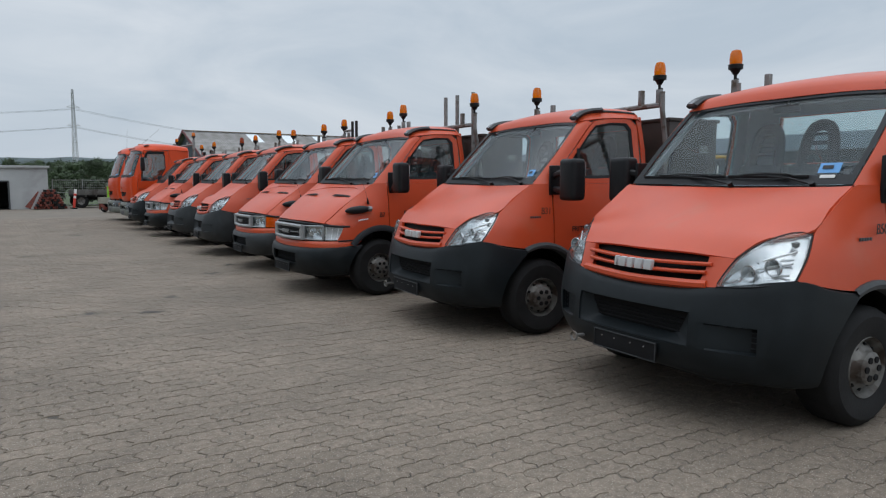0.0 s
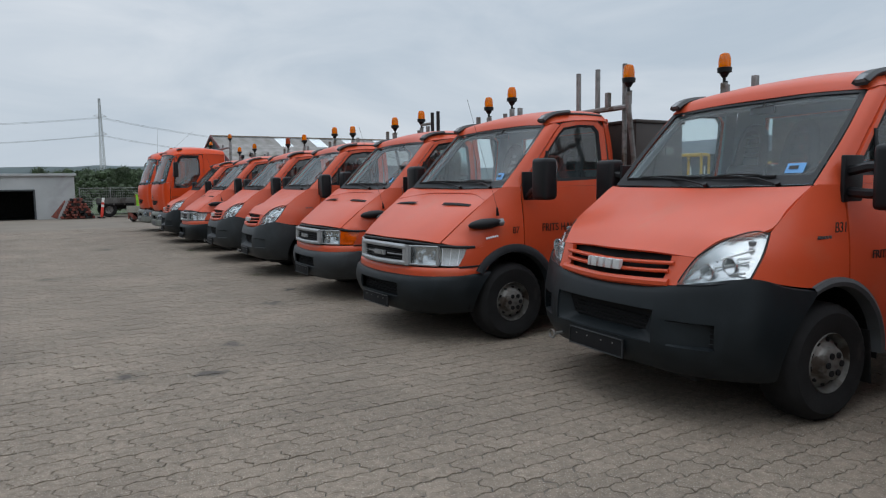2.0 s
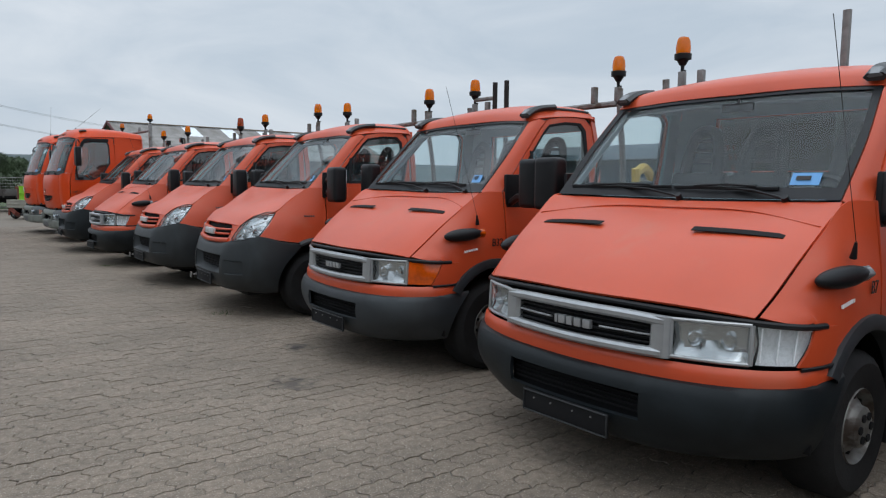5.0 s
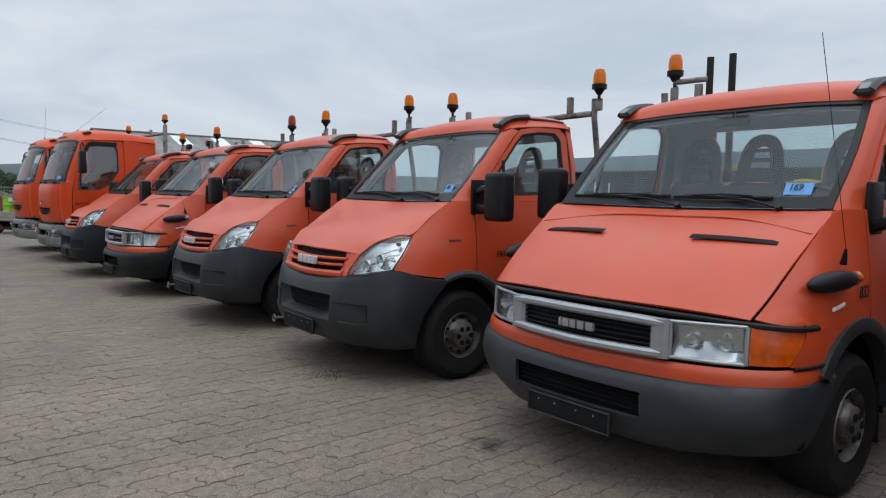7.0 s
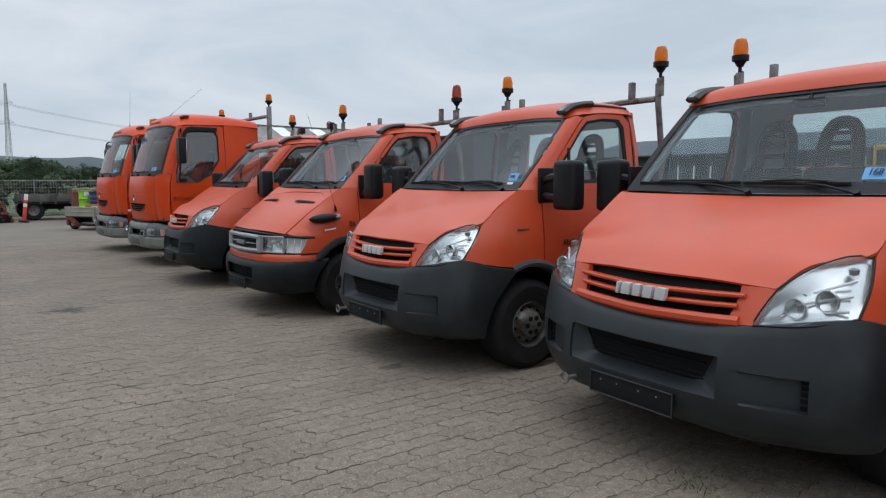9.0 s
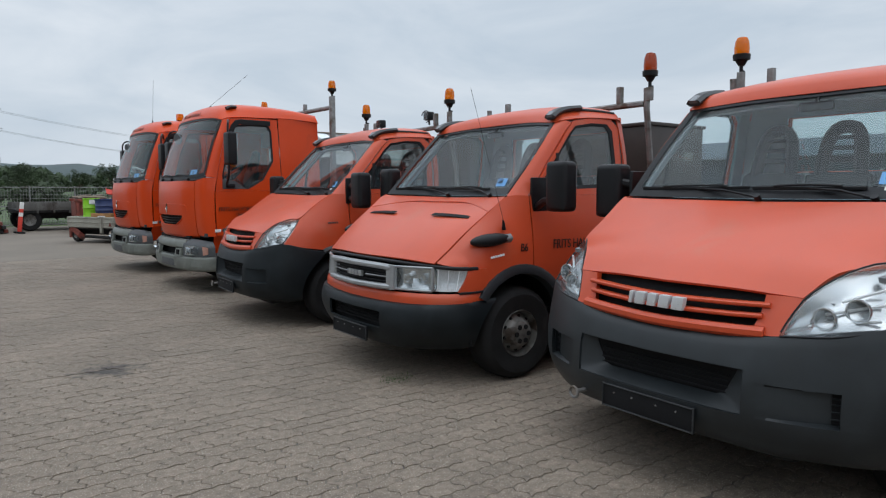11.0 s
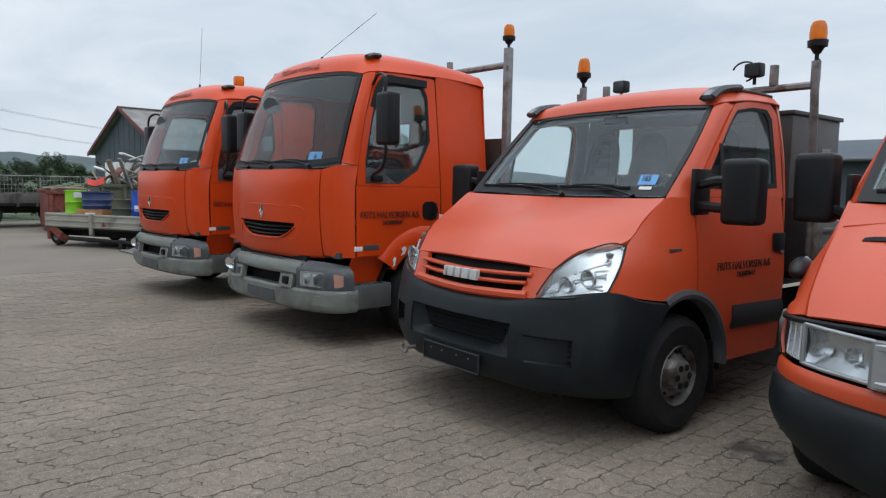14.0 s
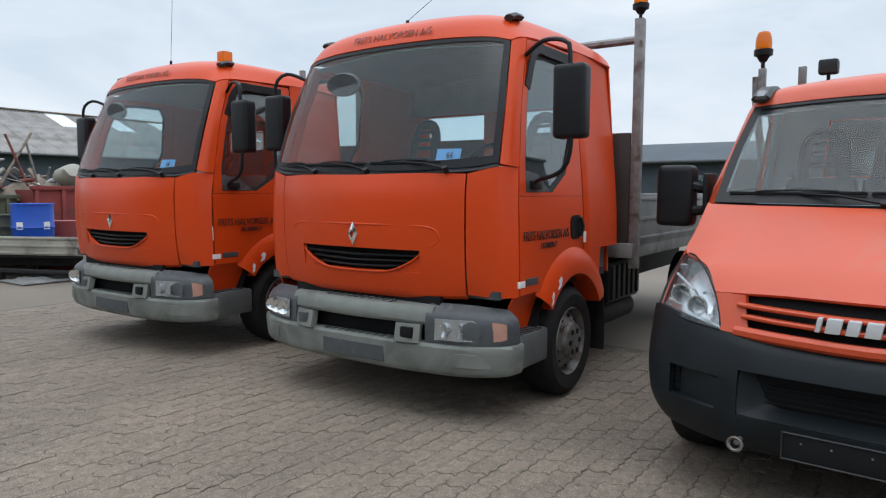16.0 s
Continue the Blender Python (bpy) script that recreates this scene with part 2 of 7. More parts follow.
def flipped(bm):
    """The mirror image on the other side."""
    b = bm.copy()
    for v in b.verts:
        v.co.y = -v.co.y
    bmesh.ops.reverse_faces(b, faces=b.faces)
    return b


def sweep(pts, w, h, up=(0, 0, 1), n=0, round_=0.3):
    """A bar with a soft-edged section along a line; w across, h along up."""
    p = curve(pts, n) if n else np.array(pts, float)
    upv = Vector(up)
    c = round_ * min(w, h)
    sec = [(-w / 2 + c, -h / 2), (w / 2 - c, -h / 2), (w / 2, -h / 2 + c), (w / 2, h / 2 - c), (w / 2 - c, h / 2), (-w / 2 + c, h / 2), (-w / 2, h / 2 - c), (-w / 2, -h / 2 + c)]
    bm = bmesh.new()
    rings = []
    for i, q in enumerate(p):
        t = Vector(p[min(i + 1, len(p) - 1)] - p[max(i - 1, 0)]).normalized()
        side = t.cross(upv)
        side = side.normalized() if side.length > 1e-4 else Vector((1, 0, 0))
        u = side.cross(t).normalized()
        rings.append([bm.verts.new(Vector(q) + side * a + u * b) for a, b in sec])
    for r, s in zip(rings, rings[1:]):
        for i in range(8):
            bm.faces.new([r[i], r[(i + 1) % 8], s[(i + 1) % 8], s[i]])
    bm.faces.new(rings[0][::-1])
    bm.faces.new(rings[-1])
    bmesh.ops.recalc_face_normals(bm, faces=bm.faces)
    return bm


def box(lo, hi, bevel=0.0, seg=2):
    bm = bmesh.new()
    bmesh.ops.create_cube(bm, size=1)
    for v in bm.verts:
        v.co = Vector([lo[i] + (v.co[i] + 0.5) * (hi[i] - lo[i]) for i in range(3)])
    if bevel:
        bmesh.ops.bevel(bm, geom=list(bm.edges), offset=bevel, segments=seg, profile=0.6, affect="EDGES")
    return bm


def tube(a, b, r, seg=12, r2=None):
    bm = bmesh.new()
    d = Vector(b) - Vector(a)
    m = Matrix.Translation((Vector(a) + Vector(b)) / 2) @ d.to_track_quat("Z", "Y").to_matrix().to_4x4()
    bmesh.ops.create_cone(bm, cap_ends=True, segments=seg, radius1=r, radius2=r if r2 is None else r2, depth=d.length, matrix=m)
    return bm


def lathe(profile, seg=32, axis="y", at=(0, 0, 0)):
    """Turns (distance along the axis, radius) round an axis."""
    rows = []
    for s, r in profile:
        row = []
        for i in range(seg):
            a = 2 * math.pi * i / seg
            c = (r * math.cos(a), s, r * math.sin(a)) if axis == "y" else (r * math.cos(a), r * math.sin(a), s)
            row.append([c[k] + at[k] for k in range(3)])
        rows.append(row)
    bm = bmesh.new()
    v = [[bm.verts.new(p) for p in row] for row in rows]
    for a, b in zip(v, v[1:]):
        for i in range(seg):
            j = (i + 1) % seg
            bm.faces.new([a[i], a[j], b[j], b[i]])
    bmesh.ops.remove_doubles(bm, verts=bm.verts, dist=1e-5)
    bmesh.ops.recalc_face_normals(bm, faces=bm.faces)
    return bm


def join(*bms):
    """Several pieces of one part in one mesh."""
    me = bpy.data.meshes.new("join")
    out = bmesh.new()
    for b in bms:
        b.to_mesh(me)
        out.from_mesh(me)
        b.free()
    bpy.data.meshes.remove(me)
    return out


def hole(bm, ylo, yhi, zlo, zhi, xmax):
    """A clean four-sided opening through a sheet, in y and z, where x is below xmax."""
    for co, no in (((0, ylo, 0), (0, 1, 0)), ((0, yhi, 0), (0, 1, 0)), ((0, 0, zlo), (0, 0, 1)), ((0, 0, zhi), (0, 0, 1))):
        bmesh.ops.bisect_plane(bm, geom=bm.verts[:] + bm.edges[:] + bm.faces[:], plane_co=co, plane_no=no)
    dead = []
    for f in bm.faces:
        c = f.calc_center_median()
        if ylo < c.y < yhi and zlo < c.z < zhi and c.x < xmax:
            dead.append(f)
    bmesh.ops.delete(bm, geom=dead, context="FACES")
    return bm


def ring(outer, inner, thick=0.012, away=(1.0, 0, 0.9)):
    """A flat frame between two closed outlines of equally many points."""
    return grid_bm([outer, inner], closed=True, thick=thick, away=away)


def pane(outline, thick=0.004, away=(1.0, 0, 0.9)):
    """A sheet that fills a closed outline, as a fan round its middle."""
    c = np.mean(np.array(outline, float), axis=0)
    return grid_bm([outline, [tuple(c)] * len(outline)], closed=True, thick=thick, away=away)


def words(text, size, m, material, parent, name="lettering", thick=0.0015, wide=1.0, label=""):
    """Flat letters of the built-in font, centred."""
    cu = bpy.data.curves.new("words", "FONT")
    cu.body, cu.size, cu.extrude, cu.align_x, cu.align_y = text, size, thick, "CENTER", "CENTER"
    tmp = new("words", cu)
    bpy.context.view_layer.update()
    me = bpy.data.meshes.new_from_object(tmp.evaluated_get(bpy.context.evaluated_depsgraph_get()))
    bpy.data.objects.remove(tmp)
    me.transform(m @ Matrix.Diagonal((wide, 1, 1, 1)))
    me.materials.clear()
    me.materials.append(material)
    me.name = name
    ob = new(name, me)
    ob.parent = parent
    if label:
        tagged(ob, label)
    return ob


# ---------------- parts that the vehicles share ----------------
def add_wheel(parent, x, y, r, width, name="wheel", cover=False, rim_r=0.174):
    """Tyre and dished rim with round openings painted as near-black discs; y is the outer face, on the left when
    negative.
    """
    s = -1 if y < 0 else 1
    w = width
    prof = [(0.0, rim_r), (0.012, rim_r + 0.03), (0.018, r - 0.055), (-0.006, r - 0.016), (-0.035, r), (-w + 0.035, r), (-w + 0.006, r - 0.016), (-w - 0.01, r - 0.055), (-w, rim_r)]
    tyre_bm = lathe([(s * (a - 0.012), b) for a, b in prof], 72)
    for v in tyre_bm.verts:
        if math.hypot(v.co.x, v.co.z) > r - 0.02 and round(math.atan2(v.co.z, v.co.x) / (2 * math.pi / 72)) % 2:
            v.co.x, v.co.z = v.co.x * (1 - 0.007 / r), v.co.z * (1 - 0.007 / r)
    bmesh.ops.translate(tyre_bm, verts=tyre_bm.verts, vec=(x, y, r))
    wheel = part(name, tyre_bm, M["rubber"], parent, "black tyre with worn tread")
    k = rim_r / 0.21
    dish = [(-0.012, rim_r + 0.004), (-0.004, rim_r), (-0.03, rim_r - 0.012), (-0.066, rim_r - 0.022), (-0.062, 0.178 * k), (-0.034, 0.150 * k), (-0.024, 0.128 * k), (-0.022, 0.112 * k), (-0.085, 0.095 * k), (-0.09, 0.066 * k), (-0.045, 0.060 * k), (-0.038, 0.03 * k), (-0.038, 0.0)]
    if cover:
        dish = [(-0.012, rim_r + 0.004), (-0.004, rim_r), (-0.03, rim_r - 0.012), (-0.062, rim_r - 0.024), (-0.036, 0.150 * k), (-0.022, 0.128 * k), (-0.016, 0.120 * k), (0.010, 0.114 * k), (0.020, 0.098 * k), (0.024, 0.0)]
    rim_bm = lathe([(s * a, b) for a, b in dish], 40)
    bmesh.ops.translate(rim_bm, verts=rim_bm.verts, vec=(x, y, r))
    rim = part("rim", rim_bm, M["steel_rim"], wheel, "dusty steel rim")
    count, hr, hd, off = (10, 0.014, 0.155 * k, -0.046) if not cover else (6, 0.019, 0.070 * k, 0.016)
    # no holes are cut: dark discs give the shade of the openings
    for i in range(count):
        a = 2 * math.pi * i / count
        p = Vector((x + hd * math.cos(a), y + s * off, r + hd * math.sin(a)))
        part("rim_opening", tube(p, p + Vector((0, s * 0.012, 0)), hr, 12), M["void"], wheel)
    for i in range(10 if cover else 0):
        a = 2 * math.pi * i / 10 + 0.2
        p = Vector((x + 0.152 * k * math.cos(a), y - s * 0.046, r + 0.152 * k * math.sin(a)))
        part("rim_opening", tube(p, p + Vector((0, s * 0.012, 0)), 0.013, 10), M["void"], wheel)
    for i in range(0 if cover else 5):
        a = 2 * math.pi * i / 5 + 0.3
        p = Vector((x + 0.080 * k * math.cos(a), y + s * -0.092, r + 0.080 * k * math.sin(a)))
        part("wheel_nut", tube(p, p + Vector((0, s * 0.022, 0)), 0.012, 6), M["galv"] if cover else M["chassis"], wheel)
    return wheel


def add_beacon(parent, x, y, z, dark=False, size=1.0):
    """Amber flashing lamp on a stalk; z is the foot of the stalk."""
    k = size
    stalk = part("beacon", join(tube((x, y, z), (x, y, z + 0.09 * k), 0.014, 10), lathe([(0.06 * k, 0.0), (0.06 * k, 0.022), (0.10 * k, 0.045), (0.105 * k, 0.062), (0.145 * k, 0.064), (0.15 * k, 0.05), (0.15 * k, 0)], 24, "z", (x, y, z)), box((x + 0.012, y - 0.008, z + 0.015), (x + 0.04, y + 0.008, z + 0.03), 0.003)), M["black"], parent, "amber warning beacon on a black foot")
    h = 0.13 * k if not dark else 0.15 * k
    part("dome", lathe([(0.146 * k, 0.0), (0.146 * k, 0.053), (0.19 * k, 0.055), (0.146 * k + h * 0.7, 0.05), (0.146 * k + h * 0.93, 0.038), (0.146 * k + h, 0.015), (0.146 * k + h, 0)], 24, "z", (x, y, z)), M["amber_dark" if dark else "amber"], stalk, "amber dome")
    return stalk


def add_seat(parent, x, y, z):
    """Seat with a tall back whose head part has three slots."""
    bm = join(box((x - 0.30, y - 0.23, z), (x + 0.18, y + 0.23, z + 0.14), 0.04))
    seat = part("seat", bm, M["seat"], parent, "dark grey cloth seat")
    back = []
    lean = 0.22

    def slab(z0, z1, w0, w1, t=0.09):
        b = box((-t / 2, -1, 0), (t / 2, 1, 1))
        for v in b.verts:
            top = v.co.z > 0.5
            v.co.y *= w1 if top else w0
            v.co.z = z1 if top else z0
            v.co.x += (v.co.z) * lean
        bmesh.ops.bevel(b, geom=list(b.edges), offset=0.018, segments=2, affect="EDGES")
        bmesh.ops.translate(b, verts=b.verts, vec=(x + 0.13, y, z + 0.1))
        return b
    back.append(slab(0.0, 0.50, 0.23, 0.20))
    for z0, z1, w0 in ((0.565, 0.60, 0.11), (0.64, 0.67, 0.10), (0.71, 0.735, 0.085)):
        back.append(slab(z0, z1, w0, w0, 0.05))
    arch = [(-0.125, 0.46), (-0.116, 0.58), (-0.100, 0.70), (-0.060, 0.775), (0, 0.790), (0.060, 0.775), (0.100, 0.70), (0.116, 0.58), (0.125, 0.46)]
    back.append(sweep([(x + 0.13 + lean * b, y + a, z + 0.1 + b) for a, b in arch], 0.085, 0.08, (1, 0, 0), 20, 0.4))
    part("backrest", join(*back), M["seat"], seat, "slotted head part")
    return seat


def add_steering(parent, x, y, z, tilt=55):
    bm = bmesh.new()
    rings = []
    for i in range(28):
        a = 2 * math.pi * i / 28
        c = Vector((0.2 * math.cos(a), 0.2 * math.sin(a), 0))
        rings.append([bm.verts.new(c + 0.016 * (math.cos(b) * c.normalized() + math.sin(b) * Vector((0, 0, 1)))) for b in [k * math.pi / 3 for k in range(6)]])
    for i in range(28):
        r, s = rings[i], rings[(i + 1) % 28]
        for k in range(6):
            bm.faces.new([r[k], r[(k + 1) % 6], s[(k + 1) % 6], s[k]])
    bm = join(bm, box((-0.19, -0.02, -0.03), (0.19, 0.02, -0.01), 0.005), box((-0.07, -0.07, -0.05), (0.07, 0.07, 0.0), 0.02), tube((0, 0, -0.35), (0, 0, -0.03), 0.03))
    bmesh.ops.transform(bm, matrix=Matrix.Translation((x, y, z)) @ Matrix.Rotation(radians(-tilt), 4, "Y"), verts=bm.verts)
    return part("steering_wheel", bm, M["black"], parent)


def add_wipers(parent, spots):
    for (a, b, c, e) in spots:
        arm = join(sweep([a, ((a[0] + b[0]) / 2 - 0.012, (a[1] + b[1]) / 2, (a[2] + b[2]) / 2 + 0.015), b], 0.014, 0.012), tube((a[0] + 0.015, a[1], a[2] - 0.02), (a[0] - 0.012, a[1], a[2] + 0.012), 0.018))
        w = part("wiper", arm, M["black"], parent)
        part("blade", join(sweep([c, b, e], 0.012, 0.02, n=9), sweep([tuple(np.array(c) * 0.6 + np.array(b) * 0.4 + (-0.008, 0, 0.012)), tuple(np.array(b) + (-0.012, 0, 0.02)), tuple(np.array(e) * 0.6 + np.array(b) * 0.4 + (-0.008, 0, 0.012))], 0.012, 0.012)), M["black"], w)


def add_mirror(parent, x, y, z, foot, w=0.19, h=0.34, two=True):
    """Door mirror on arms; foot is where it meets the door."""
    s = -1 if y < 0 else 1
    bm = box((x - 0.05, y - w / 2, z - h / 2), (x + 0.075, y + w / 2, z + h / 2), 0.04, 3)
    for v in bm.verts:
        v.co.x += 0.25 * abs(v.co.y - y) * (1 if v.co.x > x else 0.4)
    mirror = part("door_mirror", bm, M["black"], parent, "black plastic door mirror")
    fx, fy, fz = foot
    arms = []
    for dz in ((0.06, -0.09) if two else (-0.1,)):
        arms.append(sweep([(fx, fy, fz + dz * 0.8), ((fx + x) / 2 - 0.02, (fy + y) / 2, z + dz), (x, y - s * w * 0.3, z + dz)], 0.05, 0.055))
    for arm in arms:
        part("arm", arm, M["black"], mirror)
    part("foot", box((fx - 0.05, min(fy, fy - s * 0.03), fz - 0.13), (fx + 0.12, max(fy, fy - s * 0.03) + 0.0, fz + 0.14), 0.012), M["black"], mirror)
    part("mirror_glass", box((x + 0.098, y - w / 2 + 0.02, z - h / 2 + 0.03), (x + 0.104, y + w / 2 - 0.02, z + h / 2 - 0.03), 0.002), M["chrome"], mirror)
    lz = z - h * 0.36
    if s < 0:
        part("repeater", box((x - 0.03, y + s * w * 0.18 - 0.03, lz - 0.03), (x + 0.0, y + s * w * 0.18 + 0.05 * (s > 0) + 0.03, lz + 0.02), 0.008), M["lamp_white"], mirror, "small clear side repeater")
    return mirror


def add_plate(parent, x, z0, z1):
    """Empty number plate holder with a raised worn edge and two screws."""
    # black holder, coloured darker still for the shade of its recess
    plate = part("plate_carrier", box((x, -0.262, z0), (x + 0.014, 0.262, z1), 0.003), M["void"], parent, "empty black number plate holder")
    part("rim", join(*[sweep([(x - 0.002, -0.262, z), (x - 0.002, 0.262, z)], 0.010, 0.006) for z in (z0 + 0.004, z1 - 0.004)], *[sweep([(x - 0.002, y, z0), (x - 0.002, y, z1)], 0.006, 0.010, (1, 0, 0)) for y in (-0.262, 0.262)]), M["roof_black"], plate)
    for y in (-0.17, -0.06, 0.08, 0.19):
        part("screw", tube((x - 0.004, y, (z0 + z1) / 2 + 0.02), (x + 0.004, y, (z0 + z1) / 2 + 0.02), 0.0045, 8), M["galv"], plate)


def sided(name, bm, material, parent, label="", angle=38):
    """The left part and its mirror image on the right."""
    b2 = flipped(bm)
    return part(name, bm, material, parent, label, angle), part(name, b2, material, parent, label, angle)


# ---------------- the light flatbed trucks ----------------
HUB, HUB_Z, TYRE = 0.865, 0.348, 0.348
AX, AZ, ARCH = 0.862, 0.385, 0.42   # middle and radius of the wheel arch
BELT = [(0.83, -0.865, 1.372), (0.96, -0.925, 1.375), (1.4, -0.945, 1.375), (2.04, -0.935, 1.385)]


def side_y(z):
    return float(np.interp(z, [0.3, 0.55, 0.85, 1.05, 1.25, 1.40], [-0.955, -0.975, -0.985, -0.98, -0.96, -0.94]))


def sill_z(x):
    d = abs(x - AX)
    return max(0.36, AZ + math.sqrt(max(0.0, ARCH ** 2 - d ** 2)) if d < ARCH else 0.36)


def light_cab(t, new_type):
    """Cab shell, glazing, doors and inside, from the windscreen back."""
    P = M["paint"]
    # windscreen and its black edge
    base = [(0.985, 0, 1.362), (0.945, -0.4, 1.364), (0.83, -0.845, 1.372)]
    mid = [(1.24, 0, 1.672), (1.205, -0.4, 1.67), (1.105, -0.835, 1.66)]
    top = [(1.475, 0, 1.975), (1.445, -0.4, 1.97), (1.375, -0.795, 1.94)]
    ws = part("windscreen", loft([both(base), both(mid), both(top)], 22, 12, 0.0), M["glass"], t, "tinted curved windscreen")
    full = [both(base), both(mid), both(top)]
    rows = np.array([curve(c, 41) for c in full])
    sheet = np.array([curve(rows[:, i], 31) for i in range(41)]).transpose(1, 0, 2) + np.array((-0.006, 0, 0.006))
    frit = bmesh.new()
    vs = [[frit.verts.new(p) for p in row] for row in sheet]
    for j in range(30):
        for i in range(40):
            if j < 3 or j > 28 or i < 1 or i > 38:
                frit.faces.new([vs[j][i], vs[j][i + 1], vs[j + 1][i + 1], vs[j + 1][i]])
    part("windscreen_seal", frit, M["black"], ws, "black glass edge")
    # scuttle below the glass
    part("scuttle", loft([both([(0.93, 0, 1.318), (0.90, -0.4, 1.322), (0.80, -0.85, 1.330)]), both([(1.00, 0, 1.365), (0.96, -0.4, 1.368), (0.845, -0.855, 1.375)])], 18, 4, 0.02), M["black"], t)
    add_wipers(t, [((0.905, -0.56, 1.375), (0.995, -0.20, 1.425), (0.955, -0.50, 1.425), (1.008, 0.12, 1.428)), ((0.955, 0.06, 1.375), (0.972, 0.46, 1.425), (1.005, 0.14, 1.430), (0.882, 0.78, 1.428))])
    # roof
    r0 = [(1.462, 0, 1.984), (1.435, -0.4, 1.978), (1.365, -0.80, 1.948)]
    r1 = [(1.51, 0, 2.070), (1.49, -0.4, 2.062), (1.44, -0.74, 2.032), (1.41, -0.825, 1.965)]
    r2 = [(1.72, 0, 2.135), (1.72, -0.4, 2.126), (1.71, -0.74, 2.085), (1.70, -0.855, 2.0)]
    r3 = [(2.08, 0, 2.145), (2.08, -0.4, 2.136), (2.07, -0.74, 2.092), (2.05, -0.862, 2.005)]
    r4 = [(2.185, 0, 2.07), (2.18, -0.4, 2.065), (2.15, -0.74, 2.04), (2.12, -0.84, 1.98)]
    part("roof", loft([both(r0), both(r1), both(r2), both(r3), both(r4)], 26, 16, 0.012), P, t, "faded orange roof panel")
    part("roof_lining", loft([both([(x + 0.03, y * 0.95, z - 0.05) for x, y, z in r]) for r in (r0, r2, r3)], 14, 6, 0.01), M["liner"], t)
    for s in (-1, 1):
        pod = sweep([(1.35, s * 0.762, 1.990), (1.42, s * 0.760, 2.032), (1.52, s * 0.762, 2.062), (1.66, s * 0.775, 2.078)], 0.11, 0.045, n=9, round_=0.45)
        marker = part("roof_marker", pod, M["roof_black"], t, "black roof marker pod")
        part("lens", sweep([(1.345, s * 0.762, 1.995), (1.385, s * 0.76, 2.033)], 0.070, 0.030, n=3, round_=0.45), M["lamp_smoke"], marker, "smoky clear lens")
        part("roof_strip", sweep([(1.62, s * 0.785, 2.066), (1.85, s * 0.80, 2.066), (2.06, s * 0.805, 2.058)], 0.028, 0.022, n=8), M["roof_black"], t)
    # pillars: outside the glass, in front of the door frame
    pil_in = [(0.828, -0.850, 1.372), (1.1, -0.842, 1.66), (1.36, -0.802, 1.935), (1.40, -0.80, 1.955)]
    pil_mid = [(0.87, -0.885, 1.365), (1.135, -0.870, 1.64), (1.40, -0.838, 1.925), (1.45, -0.832, 1.965)]
    pil_out = [(0.97, -0.925, 1.372), (1.19, -0.888, 1.615), (1.445, -0.855, 1.895), (1.51, -0.849, 1.95)]
    sided("pillar", loft([pil_in, pil_mid, pil_out], 14, 7, 0.02), P, t)
    # door
    stations = []
    for x in np.linspace(0.985, 2.02, 22):
        z0 = sill_z(x)
        zs = np.linspace(1.375, z0, 9)
        stations.append([(x, side_y(z) + 0.004 * math.sin(6 * z), z) for z in zs])
    for s in (-1, 1):
        bm = grid_bm(stations, thick=0.014)
        if s > 0:
            bm, old = flipped(bm), bm
            old.free()
        door = part("door", bm, P, t, "faded orange cab door")

        def pt(x, z):
            return (x, s * float(np.interp(z, [1.37, 2.0], [0.938, 0.848])), z)
        outer = [pt(0.99, 1.377), pt(1.2, 1.612), pt(1.46, 1.90), pt(1.53, 1.965), pt(1.75, 2.0), pt(1.98, 2.0), pt(2.055, 1.93), pt(2.06, 1.65), pt(2.05, 1.377), pt(1.5, 1.377)]
        inner = [pt(1.075, 1.425), pt(1.25, 1.62), pt(1.47, 1.865), pt(1.54, 1.925), pt(1.74, 1.958), pt(1.925, 1.958), pt(1.982, 1.90), pt(1.988, 1.65), pt(1.978, 1.44), pt(1.5, 1.422)]
        part("window_frame", ring(outer, inner, 0.03, (1.5, 0, 1.6)), P, door)
        part("frame_lining", ring([(x, y * 0.958, z) for x, y, z in outer], [(x, y * 0.958, z) for x, y, z in inner], 0.004, (1.5, 0, 1.6)), M["liner"], door)
        part("side_window", pane([(x, y * 0.985, z) for x, y, z in inner], 0.0, (1.5, 0, 1.6)), M["side_glass"], door, "dark tinted side window")
        seal = [tuple(np.array(a) * 0.90 + np.array(b) * 0.10) for a, b in zip(inner, [tuple(np.mean(np.array(inner), axis=0))] * len(inner))]
        part("window_seal", ring([(x, y * 0.998, z) for x, y, z in inner], [(x, y * 0.992, z) for x, y, z in seal], 0.006, (1.5, 0, 1.6)), M["black"], door)
        part("divider", sweep([pt(1.285, 1.425), pt(1.31, 1.70)], 0.03, 0.02, (0, 1, 0)), M["black"], door)
        hb = box((1.86, s * 0.985 - 0.012, 1.03), (2.0, s * 0.985 + 0.012, 1.15), 0.012)
        handle = part("door_handle", hb, M["black"], door, "black recessed handle")
        part("lock", tube((1.965, s * 0.99, 1.02), (1.965, s * 1.002, 1.02), 0.014), M["galv"], handle)
        part("door_moulding", loft([[(1.385, s * (0.975 + 0.013), 0.715), (1.7, s * 0.992, 0.71), (2.01, s * 0.99, 0.705)], [(1.385, s * 1.0, 0.64), (1.7, s * 1.008, 0.64), (2.01, s * 1.006, 0.635)], [(1.385, s * 0.984, 0.565), (1.7, s * 0.99, 0.565), (2.01, s * 0.988, 0.56)]], 8, 5, 0.012), M["plastic_faded"], door, "dark door moulding")
